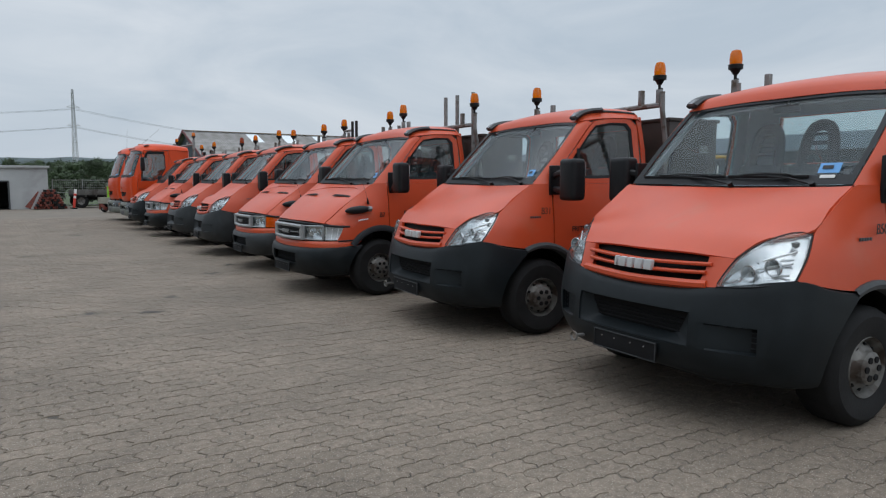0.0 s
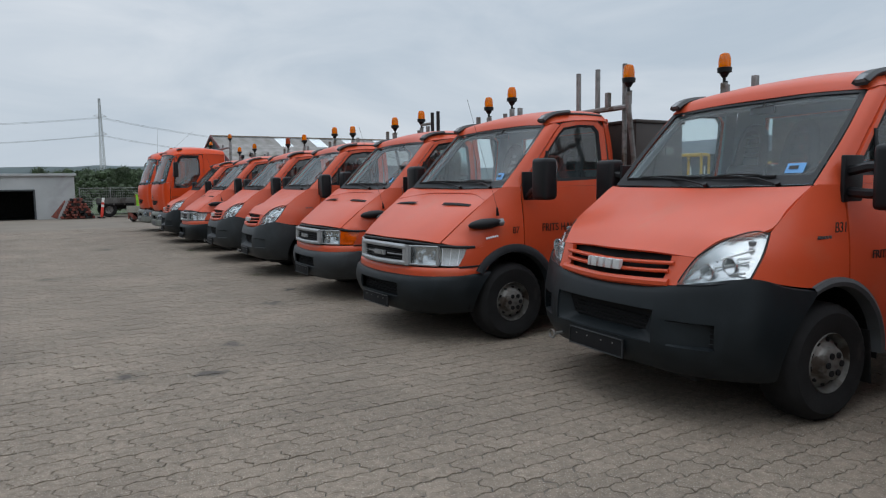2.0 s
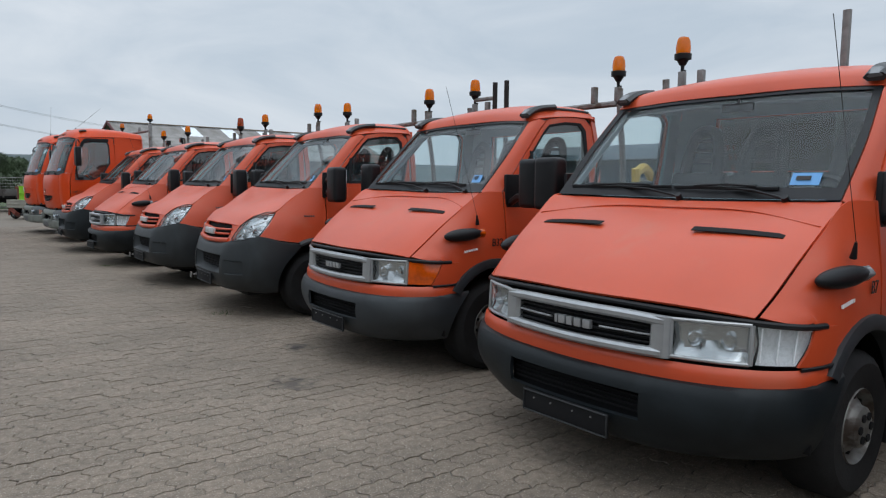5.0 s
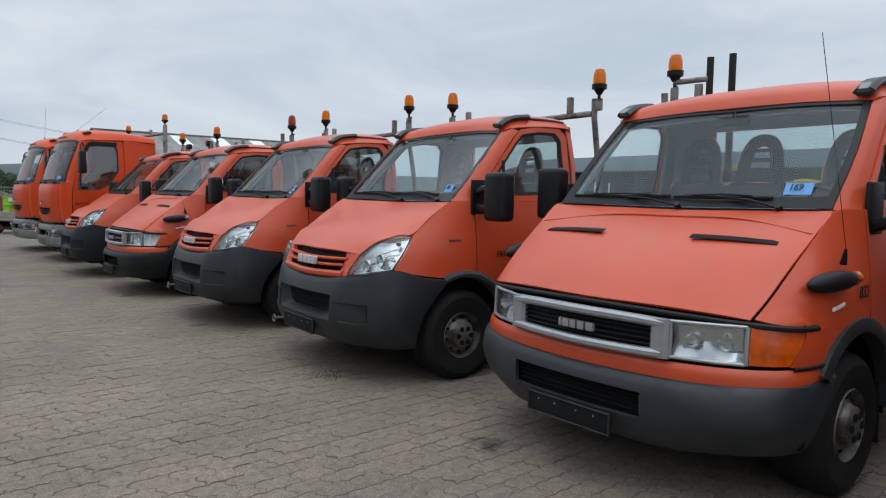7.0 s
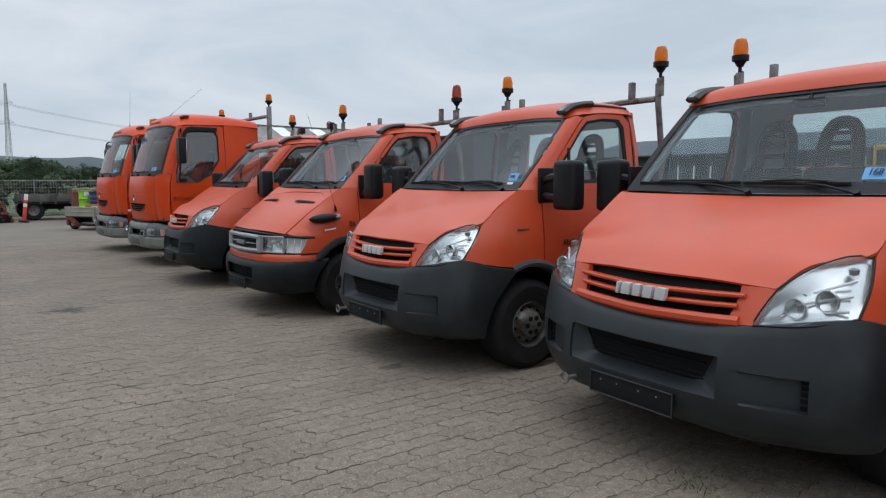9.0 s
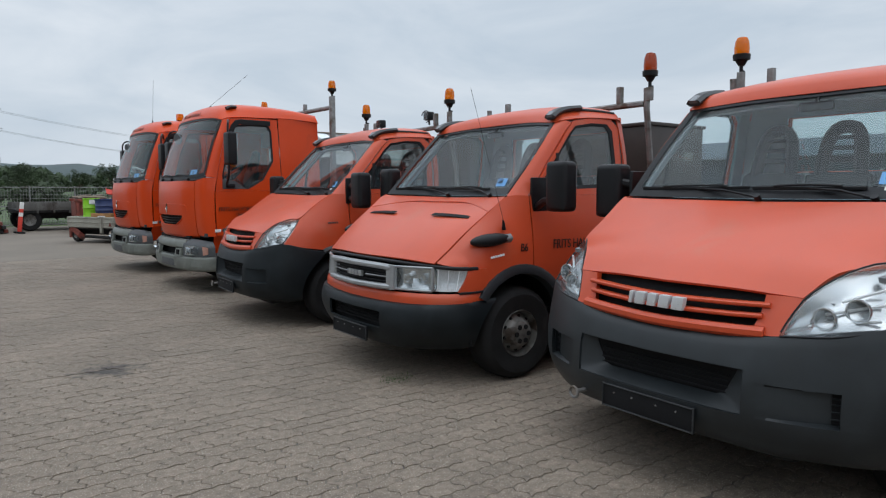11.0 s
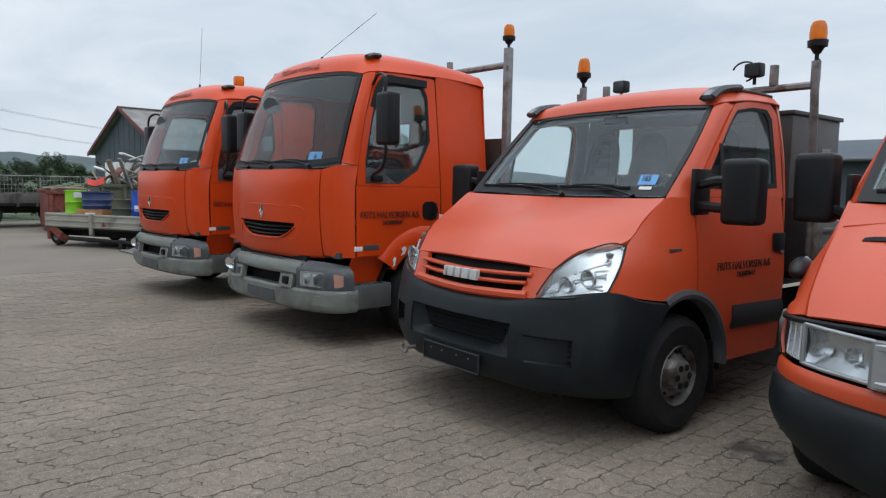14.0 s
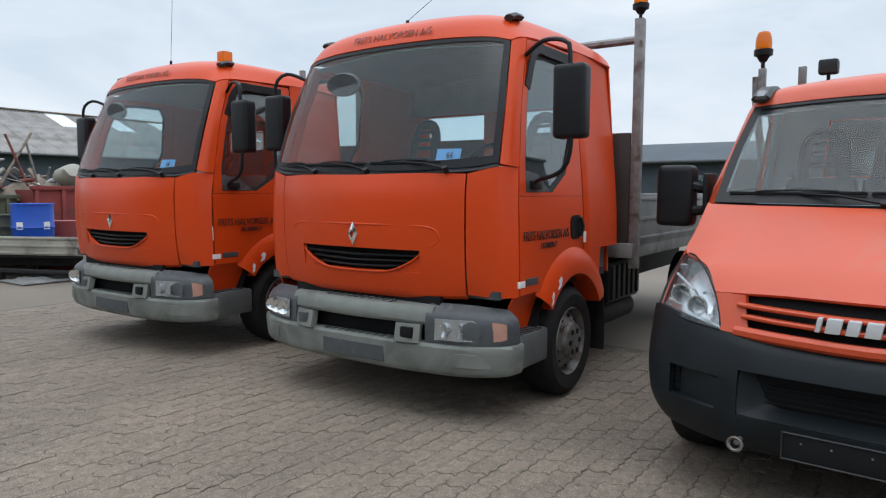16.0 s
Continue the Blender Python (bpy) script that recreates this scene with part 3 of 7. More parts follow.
        if new_type:
            add_mirror(t, 0.945, -1.235 if s < 0 else 1.11, 1.41, (1.0, s * 0.955, 1.40), 0.21, 0.36)
        else:
            add_mirror(t, 0.985, -1.225 if s < 0 else 1.10, 1.44, (1.04, s * 0.955, 1.37), 0.20, 0.36, False)
        # rear corner and step
        part("rear_corner", loft([[(2.055, s * 0.848, 2.0), (2.085, s * 0.90, 1.7), (2.075, s * 0.94, 1.375), (2.055, s * 0.955, 0.9), (2.045, s * 0.955, 0.37)], [(2.13, s * 0.83, 1.99), (2.16, s * 0.87, 1.7), (2.15, s * 0.90, 1.375), (2.13, s * 0.91, 0.9), (2.12, s * 0.91, 0.37)]], 12, 4, 0.012), P, t)
    # back wall with a window
    w = join(box((2.13, -0.90, 0.42), (2.155, 0.90, 1.54), 0.006), box((2.13, -0.90, 1.91), (2.155, 0.90, 2.03), 0.006), box((2.13, -0.90, 1.54), (2.155, -0.74, 1.91)), box((2.13, 0.56, 1.54), (2.155, 0.90, 1.91)))
    for v in w.verts:
        v.co.y *= float(np.interp(v.co.z, [0.42, 1.38, 2.03], [1.0, 0.985, 0.90]))
    back = part("back_wall", w, P, t)
    part("rear_window", box((2.135, -0.75, 1.53), (2.14, 0.57, 1.92)), M["side_glass"], back)
    # inside
    lin = join(box((2.108, -0.90, 0.56), (2.122, 0.90, 1.535), 0.004), box((2.108, -0.88, 1.535), (2.122, -0.745, 1.915)), box((2.108, 0.565, 1.535), (2.122, 0.88, 1.915)), box((2.108, -0.86, 1.915), (2.122, 0.86, 2.0)))
    for v in lin.verts:
        v.co.y *= float(np.interp(v.co.z, [0.42, 1.38, 2.03], [1.0, 0.975, 0.92]))
    part("back_lining", lin, M["liner"], back)
    for s in (-1, 1):
        part("door_lining", box((1.02, min(s * 0.905, s * 0.918), 0.88), (2.05, max(s * 0.905, s * 0.918), 1.36), 0.004), M["liner"], t)
        part("pillar_lining", sweep([(0.93, s * 0.845, 1.39), (1.19, s * 0.832, 1.66), (1.44, s * 0.79, 1.93)], 0.05, 0.03, (1, 0, 0), 8), M["liner"], t)
        part("pillar_lining", sweep([(2.055, s * 0.885, 1.36), (2.06, s * 0.85, 1.7), (2.045, s * 0.81, 1.97)], 0.02, 0.13, (1, 0, 0), 8), M["liner"], t)
    part("cab_floor", join(box((1.36, -0.90, 0.50), (2.12, 0.90, 0.55)), box((0.75, -0.56, 0.50), (1.36, 0.56, 0.55))), M["seat"], t)
    dash = loft([both([(0.93, 0, 1.24), (0.91, -0.4, 1.24), (0.86, -0.82, 1.24)]), both([(1.08, 0, 1.365), (1.07, -0.4, 1.385), (1.02, -0.85, 1.35)]), both([(1.20, 0, 1.30), (1.19, -0.4, 1.33), (1.15, -0.86, 1.30)]), both([(1.24, 0, 1.0), (1.22, -0.4, 1.0), (1.2, -0.86, 1.0)])], 22, 12, 0.01)
    part("dashboard", dash, M["dash"], t, "grey moulded dashboard")
    for y in (-0.50, 0.08, 0.52):
        add_seat(t, 1.70, y, 0.93)
    add_steering(t, 1.32, -0.50, 1.33)
    part("sun_visor", join(box((1.50, -0.70, 1.925), (1.60, -0.12, 1.945), 0.006), box((1.50, 0.12, 1.925), (1.60, 0.70, 1.945), 0.006)), M["liner"], t)
    part("rear_view_mirror", join(box((1.43, -0.10, 1.875), (1.452, 0.10, 1.93), 0.01), tube((1.44, 0, 1.92), (1.47, 0, 1.965), 0.01)), M["black"], t)


def chassis(t, new_type):
    """Frame rails, axles, wheels, load bed and the tube rack behind the cab."""
    part("chassis_frame", join(box((0.3, -0.42, 0.42), (5.3, -0.34, 0.58)), box((0.3, 0.34, 0.42), (5.3, 0.42, 0.58)), box((0.72, -0.75, 0.28), (0.98, 0.75, 0.44)), box((0.25, -0.7, 0.55), (0.9, 0.7, 0.95))), M["chassis"], t)
    for s in (-1, 1):
        add_wheel(t, HUB, s * 0.975, TYRE, 0.23, cover=True)
        add_wheel(t, 4.2, s * 0.95, TYRE, 0.22)
        part("mud_flap", sweep([(HUB + 0.37, s * 0.87, 0.50), (HUB + 0.40, s * 0.87, 0.32), (HUB + 0.41, s * 0.87, 0.17)], 0.17, 0.012, (1, 0, 0)), M["rubber"], t)
        # housing is near-black so the colour gives the shade behind the wheel
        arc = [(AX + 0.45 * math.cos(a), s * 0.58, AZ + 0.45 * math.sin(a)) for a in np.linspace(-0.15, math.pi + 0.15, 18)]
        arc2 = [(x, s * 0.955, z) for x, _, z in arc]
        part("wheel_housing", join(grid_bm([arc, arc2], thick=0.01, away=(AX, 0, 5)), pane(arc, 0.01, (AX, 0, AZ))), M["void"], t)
    # unseen underside blocks, added and sized to keep light off the ground
    part("motor_shade_block", join(box((0.24, -0.57, 0.215), (1.30, 0.57, 0.60), 0.04), box((1.30, -0.28, 0.30), (2.3, 0.28, 0.52), 0.04)), M["chassis"], t, "dirty black motor and gearbox block sized to shade the ground")
    part("tank_shade_block", box((1.55, 0.45, 0.26), (2.35, 0.88, 0.56), 0.05), M["chassis"], t)
    part("tray_shade_block", box((1.55, -0.86, 0.30), (2.30, -0.46, 0.56), 0.03), M["chassis"], t)
    part("tail_panel", box((5.28, -1.0, 0.55), (5.33, 1.0, 0.75), 0.01), M["chassis"], t)
    bed = part("load_bed", box((2.36, -1.03, 0.80), (5.35, 1.03, 0.90), 0.01), M["chassis"], t, "flat load bed")
    for s in (-1, 1):
        side = part("drop_side", join(box((2.40, s * 1.03 - 0.015, 0.86), (5.33, s * 1.03 + 0.015, 1.22), 0.006), *[box((2.42, s * 1.045 - 0.01, z), (5.31, s * 1.045 + 0.012, z + 0.03), 0.004) for z in (0.90, 1.02, 1.14)]), M["bed"], bed, "worn aluminium drop side")
        part("stake", box((2.36, s * 1.03 - 0.025, 0.82), (2.41, s * 1.03 + 0.025, 1.26), 0.006), M["galv"], bed)
    part("tailboard", box((5.33, -1.03, 0.86), (5.36, 1.03, 1.22), 0.006), M["bed"], bed)
    part("headboard", box((2.30, -0.98, 0.86), (2.335, 0.98, 1.38), 0.006), M["chassis"], bed, "dark steel headboard")
    rack = part("rack", join(*[sweep([(2.36, s * 0.985, 0.86), (2.345, s * 0.985, 1.55), (2.22, s * 1.02, 2.12), (2.22, s * 1.02, 2.26)], 0.05, 0.05, (0, 1, 0), 9) for s in (-1, 1)], sweep([(2.22, -1.0, 2.135), (2.22, 1.0, 2.135)], 0.045, 0.05)), M["galv"], t, "galvanised tube rack behind the cab")
    return rack


def arch_trim(t, material, width, a0, a1):
    for s in (-1, 1):
        pts = [(AX + (ARCH + 0.005) * math.cos(a), s * 0.985, AZ + (ARCH + 0.005) * math.sin(a)) for a in np.linspace(a0, a1, 18)]
        part("arch_trim", arch_band(pts, s, width), material, t, "plastic wheel arch trim")


def arch_band(pts, s, width):
    """A rounded band round a wheel arch, proud of the side."""
    rows = []
    for x, y, z in pts:
        d = Vector((x - AX, 0, z - AZ)).normalized()
        rows.append([Vector((x, y - s * 0.05, z)) - d * 0.02, Vector((x, y + s * 0.018, z)) - d * 0.008, Vector((x, y + s * 0.026, z)) + d * width * 0.4, Vector((x, y + s * 0.014, z)) + d * width, Vector((x, y - s * 0.03, z)) + d * (width + 0.004)])
    return grid_bm(rows, thick=0.0, away=(AX, 0, AZ))


def light_truck_new(m):
    """Later nose: slatted orange grille, tall swept lamps and a deep bumper."""
    t = thing("flatbed_truck", "faded orange light flatbed truck with swept clear headlamps", "truck", "row of orange trucks", m)
    P = M["paint"]
    cen = [(0.105, 0, 0.985), (0.27, 0, 1.09), (0.50, 0, 1.195), (0.74, 0, 1.28), (0.955, 0, 1.352)]
    edge = [(0.160, -0.615, 0.972), (0.286, -0.700, 1.078), (0.455, -0.862, 1.128), (0.62, -0.855, 1.25), (0.80, -0.862, 1.368)]
    hood = []
    for c, e in zip(cen, edge):
        c, e = np.array(c), np.array(e)
        hood.append(both([tuple(c), tuple(c + (e - c) * (0.45, 0.5, 0.25) + (0, 0, 0.002)), tuple(c + (e - c) * (0.72, 0.82, 0.62)), tuple(e)]))
    part("bonnet", loft(hood, 34, 20, 0.014), P, t, "faded orange sloping bonnet")
    # wings
    s0 = [(0.462, -0.873, 1.118), (0.368, -0.909, 0.995), (0.268, -0.918, 0.876)]
    s1 = [(0.625, -0.868, 1.245), (0.57, -0.945, 1.02), (0.50, -0.972, 0.825)]
    s2 = [(0.80, -0.874, 1.366), (0.77, -0.958, 1.05), (0.722, -0.985, 0.80)]
    s3 = [(0.88, -0.895, 1.372), (0.86, -0.965, 1.05), (0.84, -0.986, 0.825)]
    s4 = [(0.975, -0.93, 1.374), (0.975, -0.976, 1.05), (0.975, -0.987, 0.822)]
    sided("wing", loft([s0, s1, s2, s3, s4], 12, 16, 0.014), P, t, "faded orange front wing")
    # headlamps
    lo = [(0.078, -0.567, 0.812), (0.15, -0.76, 0.832), (0.258, -0.914, 0.876)]
    mi = [(0.080, -0.567, 0.819), (0.165, -0.70, 0.93), (0.25, -0.80, 0.985), (0.358, -0.905, 0.995)]
    hi = [(0.082, -0.567, 0.828), (0.128, -0.590, 0.905), (0.178, -0.632, 0.985), (0.285, -0.712, 1.068), (0.400, -0.808, 1.120), (0.452, -0.868, 1.105)]
    for s in (-1, 1):
        def sd(c, dx=0.0, dy=0.0):
            return [(x + dx, -s * (y + dy), z) for x, y, z in c]
        lens = part("headlamp", loft([sd(lo), sd(mi), sd(hi)], 12, 10, 0.0), M["lens"], t, "large swept clear headlamp")
        part("lamp_bowl", faceted([sd(lo, 0.03, 0.015), sd(mi, 0.055, 0.025), sd(hi, 0.03, 0.018)], 9, 7, 0.022, 4), M["lamp_facet"], lens, "silvery lamp housing")
        bowls = []
        for (bx, by, bz, br) in ((0.195, -0.70, 0.895, 0.040), (0.255, -0.80, 0.935, 0.042)):
            bowls.append(lathe([(0.05, 0.01), (0.035, br * 0.55), (0.0, br * 0.88), (-0.03, br), (-0.032, br + 0.006), (-0.02, br + 0.008)], 20, "z"))
            bmesh.ops.transform(bowls[-1], matrix=Matrix.Translation((bx, -s * by, bz)) @ Matrix.Rotation(radians(90), 4, "Y"), verts=bowls[-1].verts)
        part("reflector", join(*bowls), M["lamp_facet"], lens, "chrome reflector bowls")
        ribs = [sweep([(0.165 + 0.03 * k, -s * (-0.64 - 0.05 * k), 0.855 + 0.055 * k), (0.27 + 0.035 * k, -s * (-0.87 + 0.005 * k), 0.90 + 0.06 * k)], 0.012, 0.012) for k in range(3)]
        part("lamp_ribs", join(*ribs), M["lamp_grey"], lens)
        # thin black bars paint the shaded gap round the lamp
        part("lamp_gap_line", join(sweep(sd(lo, -0.001), 0.008, 0.008, n=12), sweep(sd(hi, 0.002), 0.008, 0.008, n=12), sweep([sd(lo)[-1], sd(mi)[-1], sd(hi)[-1]], 0.010, 0.010, (1, 0, 0), 8)), M["black"], lens)
        part("indicator_bulb", lathe([(-0.02, 0.0), (-0.012, 0.018), (0.01, 0.022), (0.02, 0.0)], 12, "z", (0.36, -s * -0.835, 1.055)), M["lamp_smoke"], lens)
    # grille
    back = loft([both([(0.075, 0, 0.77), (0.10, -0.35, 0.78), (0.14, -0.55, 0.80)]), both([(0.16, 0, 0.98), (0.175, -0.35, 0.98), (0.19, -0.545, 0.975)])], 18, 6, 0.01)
    # near-black backing sheet, darkness behind the slats put into its colour
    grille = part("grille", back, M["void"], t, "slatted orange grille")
    for z, hy, hz in ((0.915, 0.50, 0.020), (0.868, 0.475, 0.020), (0.80, 0.50, 0.052)):
        f = (z - 0.77) / 0.21
        x0 = 0.018 + 0.085 * f
        part("slat", sweep(both([(x0, 0, z), (x0 + 0.022, -0.3, z + 0.006), (x0 + 0.052, -hy, z + 0.014)]), 0.05, hz, n=20), P, grille)
    sided("grille_end", loft([[(0.128, -0.475, 0.972), (0.112, -0.465, 0.90), (0.072, -0.44, 0.805)], [(0.150, -0.56, 0.972), (0.108, -0.53, 0.90), (0.072, -0.51, 0.805)], [(0.168, -0.622, 0.972), (0.124, -0.588, 0.90), (0.076, -0.565, 0.812)]], 8, 5, 0.03), P, grille)
    # badge of five plain slanted bars
    for k, (wd, ht) in enumerate(((0.020, 0.062), (0.056, 0.062), (0.046, 0.062), (0.056, 0.062), (0.062, 0.062))):
        y = (0.162, 0.108, 0.038, -0.032, -0.108)[k]
        b = box((-0.012, y - wd / 2, 0.892 - ht / 2), (0.018, y + wd / 2, 0.892 + ht / 2), 0.005)
        for v in b.verts:
            v.co.x += 0.08 * y * y + 0.03
            v.co.y -= 0.16 * (v.co.z - 0.892)
        part("badge", b, M["badge_silver"], grille, "plain silver badge bar")
    # bumper
    rows = [
        [(0.055, 0, 0.775), (0.075, -0.35, 0.785), (0.11, -0.57, 0.812), (0.275, -0.90, 0.872), (0.48, -0.965, 0.822), (0.705, -0.985, 0.785)],
        [(0.010, 0, 0.760), (0.030, -0.35, 0.770), (0.072, -0.57, 0.802), (0.250, -0.918, 0.866), (0.47, -0.985, 0.814), (0.695, -1.004, 0.778)],
        [(-0.030, 0, 0.66), (-0.012, -0.35, 0.665), (0.040, -0.60, 0.675), (0.215, -0.925, 0.69), (0.42, -0.996, 0.685), (0.575, -1.006, 0.655)],
        [(-0.045, 0, 0.56), (-0.03, -0.35, 0.56), (0.025, -0.61, 0.56), (0.20, -0.925, 0.565), (0.39, -0.994, 0.56), (0.485, -1.004, 0.545)],
        [(-0.042, 0, 0.42), (-0.025, -0.35, 0.42), (0.03, -0.61, 0.42), (0.20, -0.90, 0.42), (0.36, -0.975, 0.415), (0.435, -0.988, 0.41)],
        [(0.010, 0, 0.315), (0.035, -0.35, 0.31), (0.095, -0.585, 0.30), (0.25, -0.835, 0.295), (0.375, -0.93, 0.295), (0.435, -0.955, 0.30)],
        [(0.10, 0, 0.29), (0.13, -0.34, 0.285), (0.19, -0.54, 0.28), (0.31, -0.76, 0.28), (0.40, -0.86, 0.282), (0.44, -0.90, 0.285)],
    ]
    bb = loft([both(r) for r in rows], 56, 24, 0.0)
    hole(bb, -0.46, 0.46, 0.465, 0.660, 0.12)
    for y in (0.52, 0.66, 0.795, 0.803):
        for s in (-1, 1):
            bmesh.ops.bisect_plane(bb, geom=bb.verts[:] + bb.edges[:] + bb.faces[:], plane_co=(0, s * y, 0), plane_no=(0, 1, 0))
    for z in (0.468, 0.476, 0.606, 0.614):
        bmesh.ops.bisect_plane(bb, geom=bb.verts[:] + bb.edges[:] + bb.faces[:], plane_co=(0, 0, z), plane_no=(0, 0, 1))
    for v in bb.verts:
        if 0.52 < abs(v.co.y) < 0.797 and 0.474 < v.co.z < 0.608 and v.co.x < 0.3:
            v.co.x += 0.055 * (abs(v.co.y) - 0.52) / 0.275
    bmesh.ops.solidify(bb, geom=list(bb.faces), thickness=0.02)
    bumper = part("bumper", bb, M["plastic"], t, "deep weathered black bumper", 30)
    def skin(y, z):
        """Front of the bumper round the intake."""
        return float(np.interp(abs(y), [0, 0.35, 0.60], [-0.045, -0.030, 0.025])) + 0.016 * max(0.0, (z - 0.56) / 0.1)
    top_y, low_y = 0.452, 0.455
    duct_out = [(skin(y, z) + 0.003, y, z) for y, z in ([(-low_y, 0.463), (-0.3, 0.463), (0, 0.463), (0.3, 0.463), (low_y, 0.463), (0.462, 0.50), (0.462, 0.60), (top_y, 0.662), (0.3, 0.662), (0, 0.662), (-0.3, 0.662), (-top_y, 0.662), (-0.462, 0.60), (-0.462, 0.50)])]
    duct_in = [(0.058, y, z) for y, z in ([(-0.30, 0.505), (-0.2, 0.503), (0, 0.502), (0.2, 0.503), (0.30, 0.505), (0.345, 0.525), (0.385, 0.60), (0.405, 0.645), (0.3, 0.65), (0, 0.65), (-0.3, 0.65), (-0.405, 0.645), (-0.385, 0.60), (-0.345, 0.525)])]
    part("intake_duct", ring(duct_out, duct_in, 0.006, (-0.5, 0, 0.56)), M["plastic"], bumper, "", 60)
    # intake and vent backs carry their shade as near-black colour
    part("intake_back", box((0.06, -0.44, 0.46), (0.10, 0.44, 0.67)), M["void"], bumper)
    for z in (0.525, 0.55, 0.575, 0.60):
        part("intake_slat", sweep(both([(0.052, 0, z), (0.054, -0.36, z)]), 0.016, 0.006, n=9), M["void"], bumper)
    for s in (-1, 1):
        part("vent_back", sweep([(0.142, s * 0.757, 0.541), (0.162, s * 0.794, 0.541)], 0.012, 0.124, n=3, round_=0.1), M["void"], bumper)
        for z in (0.50, 0.53, 0.56, 0.585):
            part("vent_slat", sweep([(0.135, s * 0.758, z), (0.155, s * 0.794, z)], 0.010, 0.007, n=3), M["plastic"], bumper)
    add_plate(bumper, -0.052, 0.330, 0.448)
    ring_pts = [(-0.075, 0.44 + 0.028 * math.cos(a), 0.355 + 0.028 * math.sin(a)) for a in np.linspace(0, 2 * math.pi, 14)]
    part("tow_eye", join(sweep(ring_pts, 0.014, 0.014, (1, 0, 0)), tube((-0.05, 0.44, 0.355), (0.04, 0.44, 0.355), 0.012)), M["galv"], bumper, "screw-in steel tow eye")
    light_cab(t, True)
    chassis(t, True)
    arch_trim(t, M["trim"], 0.04, -0.05, 2.02)
    for s in (-1, 1):
        for k in range(5):
            part("model_badge", box((0.735 + 0.024 * k, s * 0.957 - 0.004, 1.068), (0.752 + 0.024 * k, s * 0.957 + 0.004, 1.086), 0.002), M["grey_dark"], t)
    return t


def light_truck_old(m, amber):
    """Earlier nose: flat bonnet with two slots, silver grille and square lamps."""
    t = thing("flatbed_truck", "faded orange light flatbed truck with silver grille and square headlamps", "truck", "row of orange trucks", m)
    P = M["paint"]
    cen = [(0.085, 0, 0.918), (0.24, 0, 1.035), (0.46, 0, 1.165), (0.70, 0, 1.265), (0.955, 0, 1.352)]
    edge = [(0.205, -0.79, 0.898), (0.30, -0.815, 0.985), (0.46, -0.835, 1.12), (0.63, -0.85, 1.245), (0.80, -0.862, 1.368)]
    hood = []
    for c, e in zip(cen, edge):
        c, e = np.array(c), np.array(e)
        hood.append(both([tuple(c), tuple(c + (e - c) * (0.2, 0.5, 0.12) + (0, 0, 0.004)), tuple(c + (e - c) * (0.6, 0.85, 0.55) + (0, 0, 0.004)), tuple(e)]))
    bonnet = part("bonnet", loft(hood, 34, 20, 0.014), P, t, "faded orange bonnet with two air slots")
    part("bonnet_crease", sweep(both([(0.835, 0, 1.318), (0.80, -0.42, 1.315), (0.655, -0.835, 1.262)]), 0.012, 0.007, n=24), P, bonnet)
    for ya, yb in ((-0.28, -0.72), (0.28, 0.72)):
        xa, xb = 0.555, 0.58
        za, zb = 1.226, 1.214
        part("air_slot", join(sweep([(xa, ya, za), ((xa + xb) / 2, (ya + yb) / 2, (za + zb) / 2 + 0.004), (xb, yb, zb)], 0.046, 0.004, (-0.4, 0, 1), n=6)), M["void"], bonnet, "black air slot")
    # wings
    rowsw = [
        [(0.215, -0.805, 0.902), (0.25, -0.855, 0.890), (0.30, -0.90, 0.878), (0.335, -0.925, 0.868)],
        [(0.315, -0.828, 0.99), (0.36, -0.90, 0.945), (0.395, -0.945, 0.90), (0.41, -0.958, 0.865)],
        [(0.47, -0.846, 1.122), (0.49, -0.93, 1.03), (0.51, -0.968, 0.86), (0.52, -0.977, 0.640)],
        [(0.635, -0.86, 1.245), (0.64, -0.942, 1.08), (0.65, -0.977, 0.89), (0.66, -0.985, 0.755)],
        [(0.80, -0.874, 1.366), (0.80, -0.955, 1.08), (0.80, -0.98, 0.93), (0.80, -0.987, 0.815)],
        [(0.975, -0.93, 1.374), (0.975, -0.972, 1.08), (0.975, -0.984, 0.93), (0.975, -0.987, 0.822)],
    ]
    sided("wing", loft(rowsw, 14, 18, 0.014), P, t, "faded orange front wing")
    # nose below the bonnet: dark recess, grille frame, lamps, orange apron
    recess = [both([(0.24, 0, z), (0.26, -0.45, z), (0.36, -0.80, z), (0.46, -0.91, z)]) for z in (0.62, 0.92)]
    # recess shade painted as a near-black sheet behind grille and lamps
    nose = part("nose_panel", loft(recess, 24, 4, 0.01), M["void"], t, "dark nose panel behind grille")
    part("bonnet_gap", sweep(both([(0.085, 0, 0.893), (0.115, -0.45, 0.888), (0.205, -0.78, 0.876), (0.33, -0.925, 0.866), (0.46, -0.962, 0.862)]), 0.03, 0.026, n=34), M["black"], nose)
    apron = [both([(0.035, 0, 0.672), (0.065, -0.45, 0.676), (0.165, -0.77, 0.684), (0.33, -0.935, 0.69), (0.53, -0.978, 0.70)]), both([(0.020, 0, 0.645), (0.05, -0.45, 0.648), (0.15, -0.775, 0.655), (0.325, -0.948, 0.66), (0.535, -0.988, 0.665)]), both([(0.018, 0, 0.58), (0.05, -0.45, 0.585), (0.15, -0.775, 0.595), (0.325, -0.948, 0.605), (0.55, -0.985, 0.62)])]
    part("apron", loft(apron, 34, 6, 0.02), P, nose, "orange strip under lamps")
    cheek = [[(0.390, -0.952, 0.864), (0.354, -0.951, 0.78), (0.314, -0.926, 0.700)], [(0.43, -0.966, 0.862), (0.42, -0.969, 0.78), (0.41, -0.966, 0.70)], [(0.53, -0.980, 0.86), (0.53, -0.983, 0.78), (0.53, -0.982, 0.70)]]
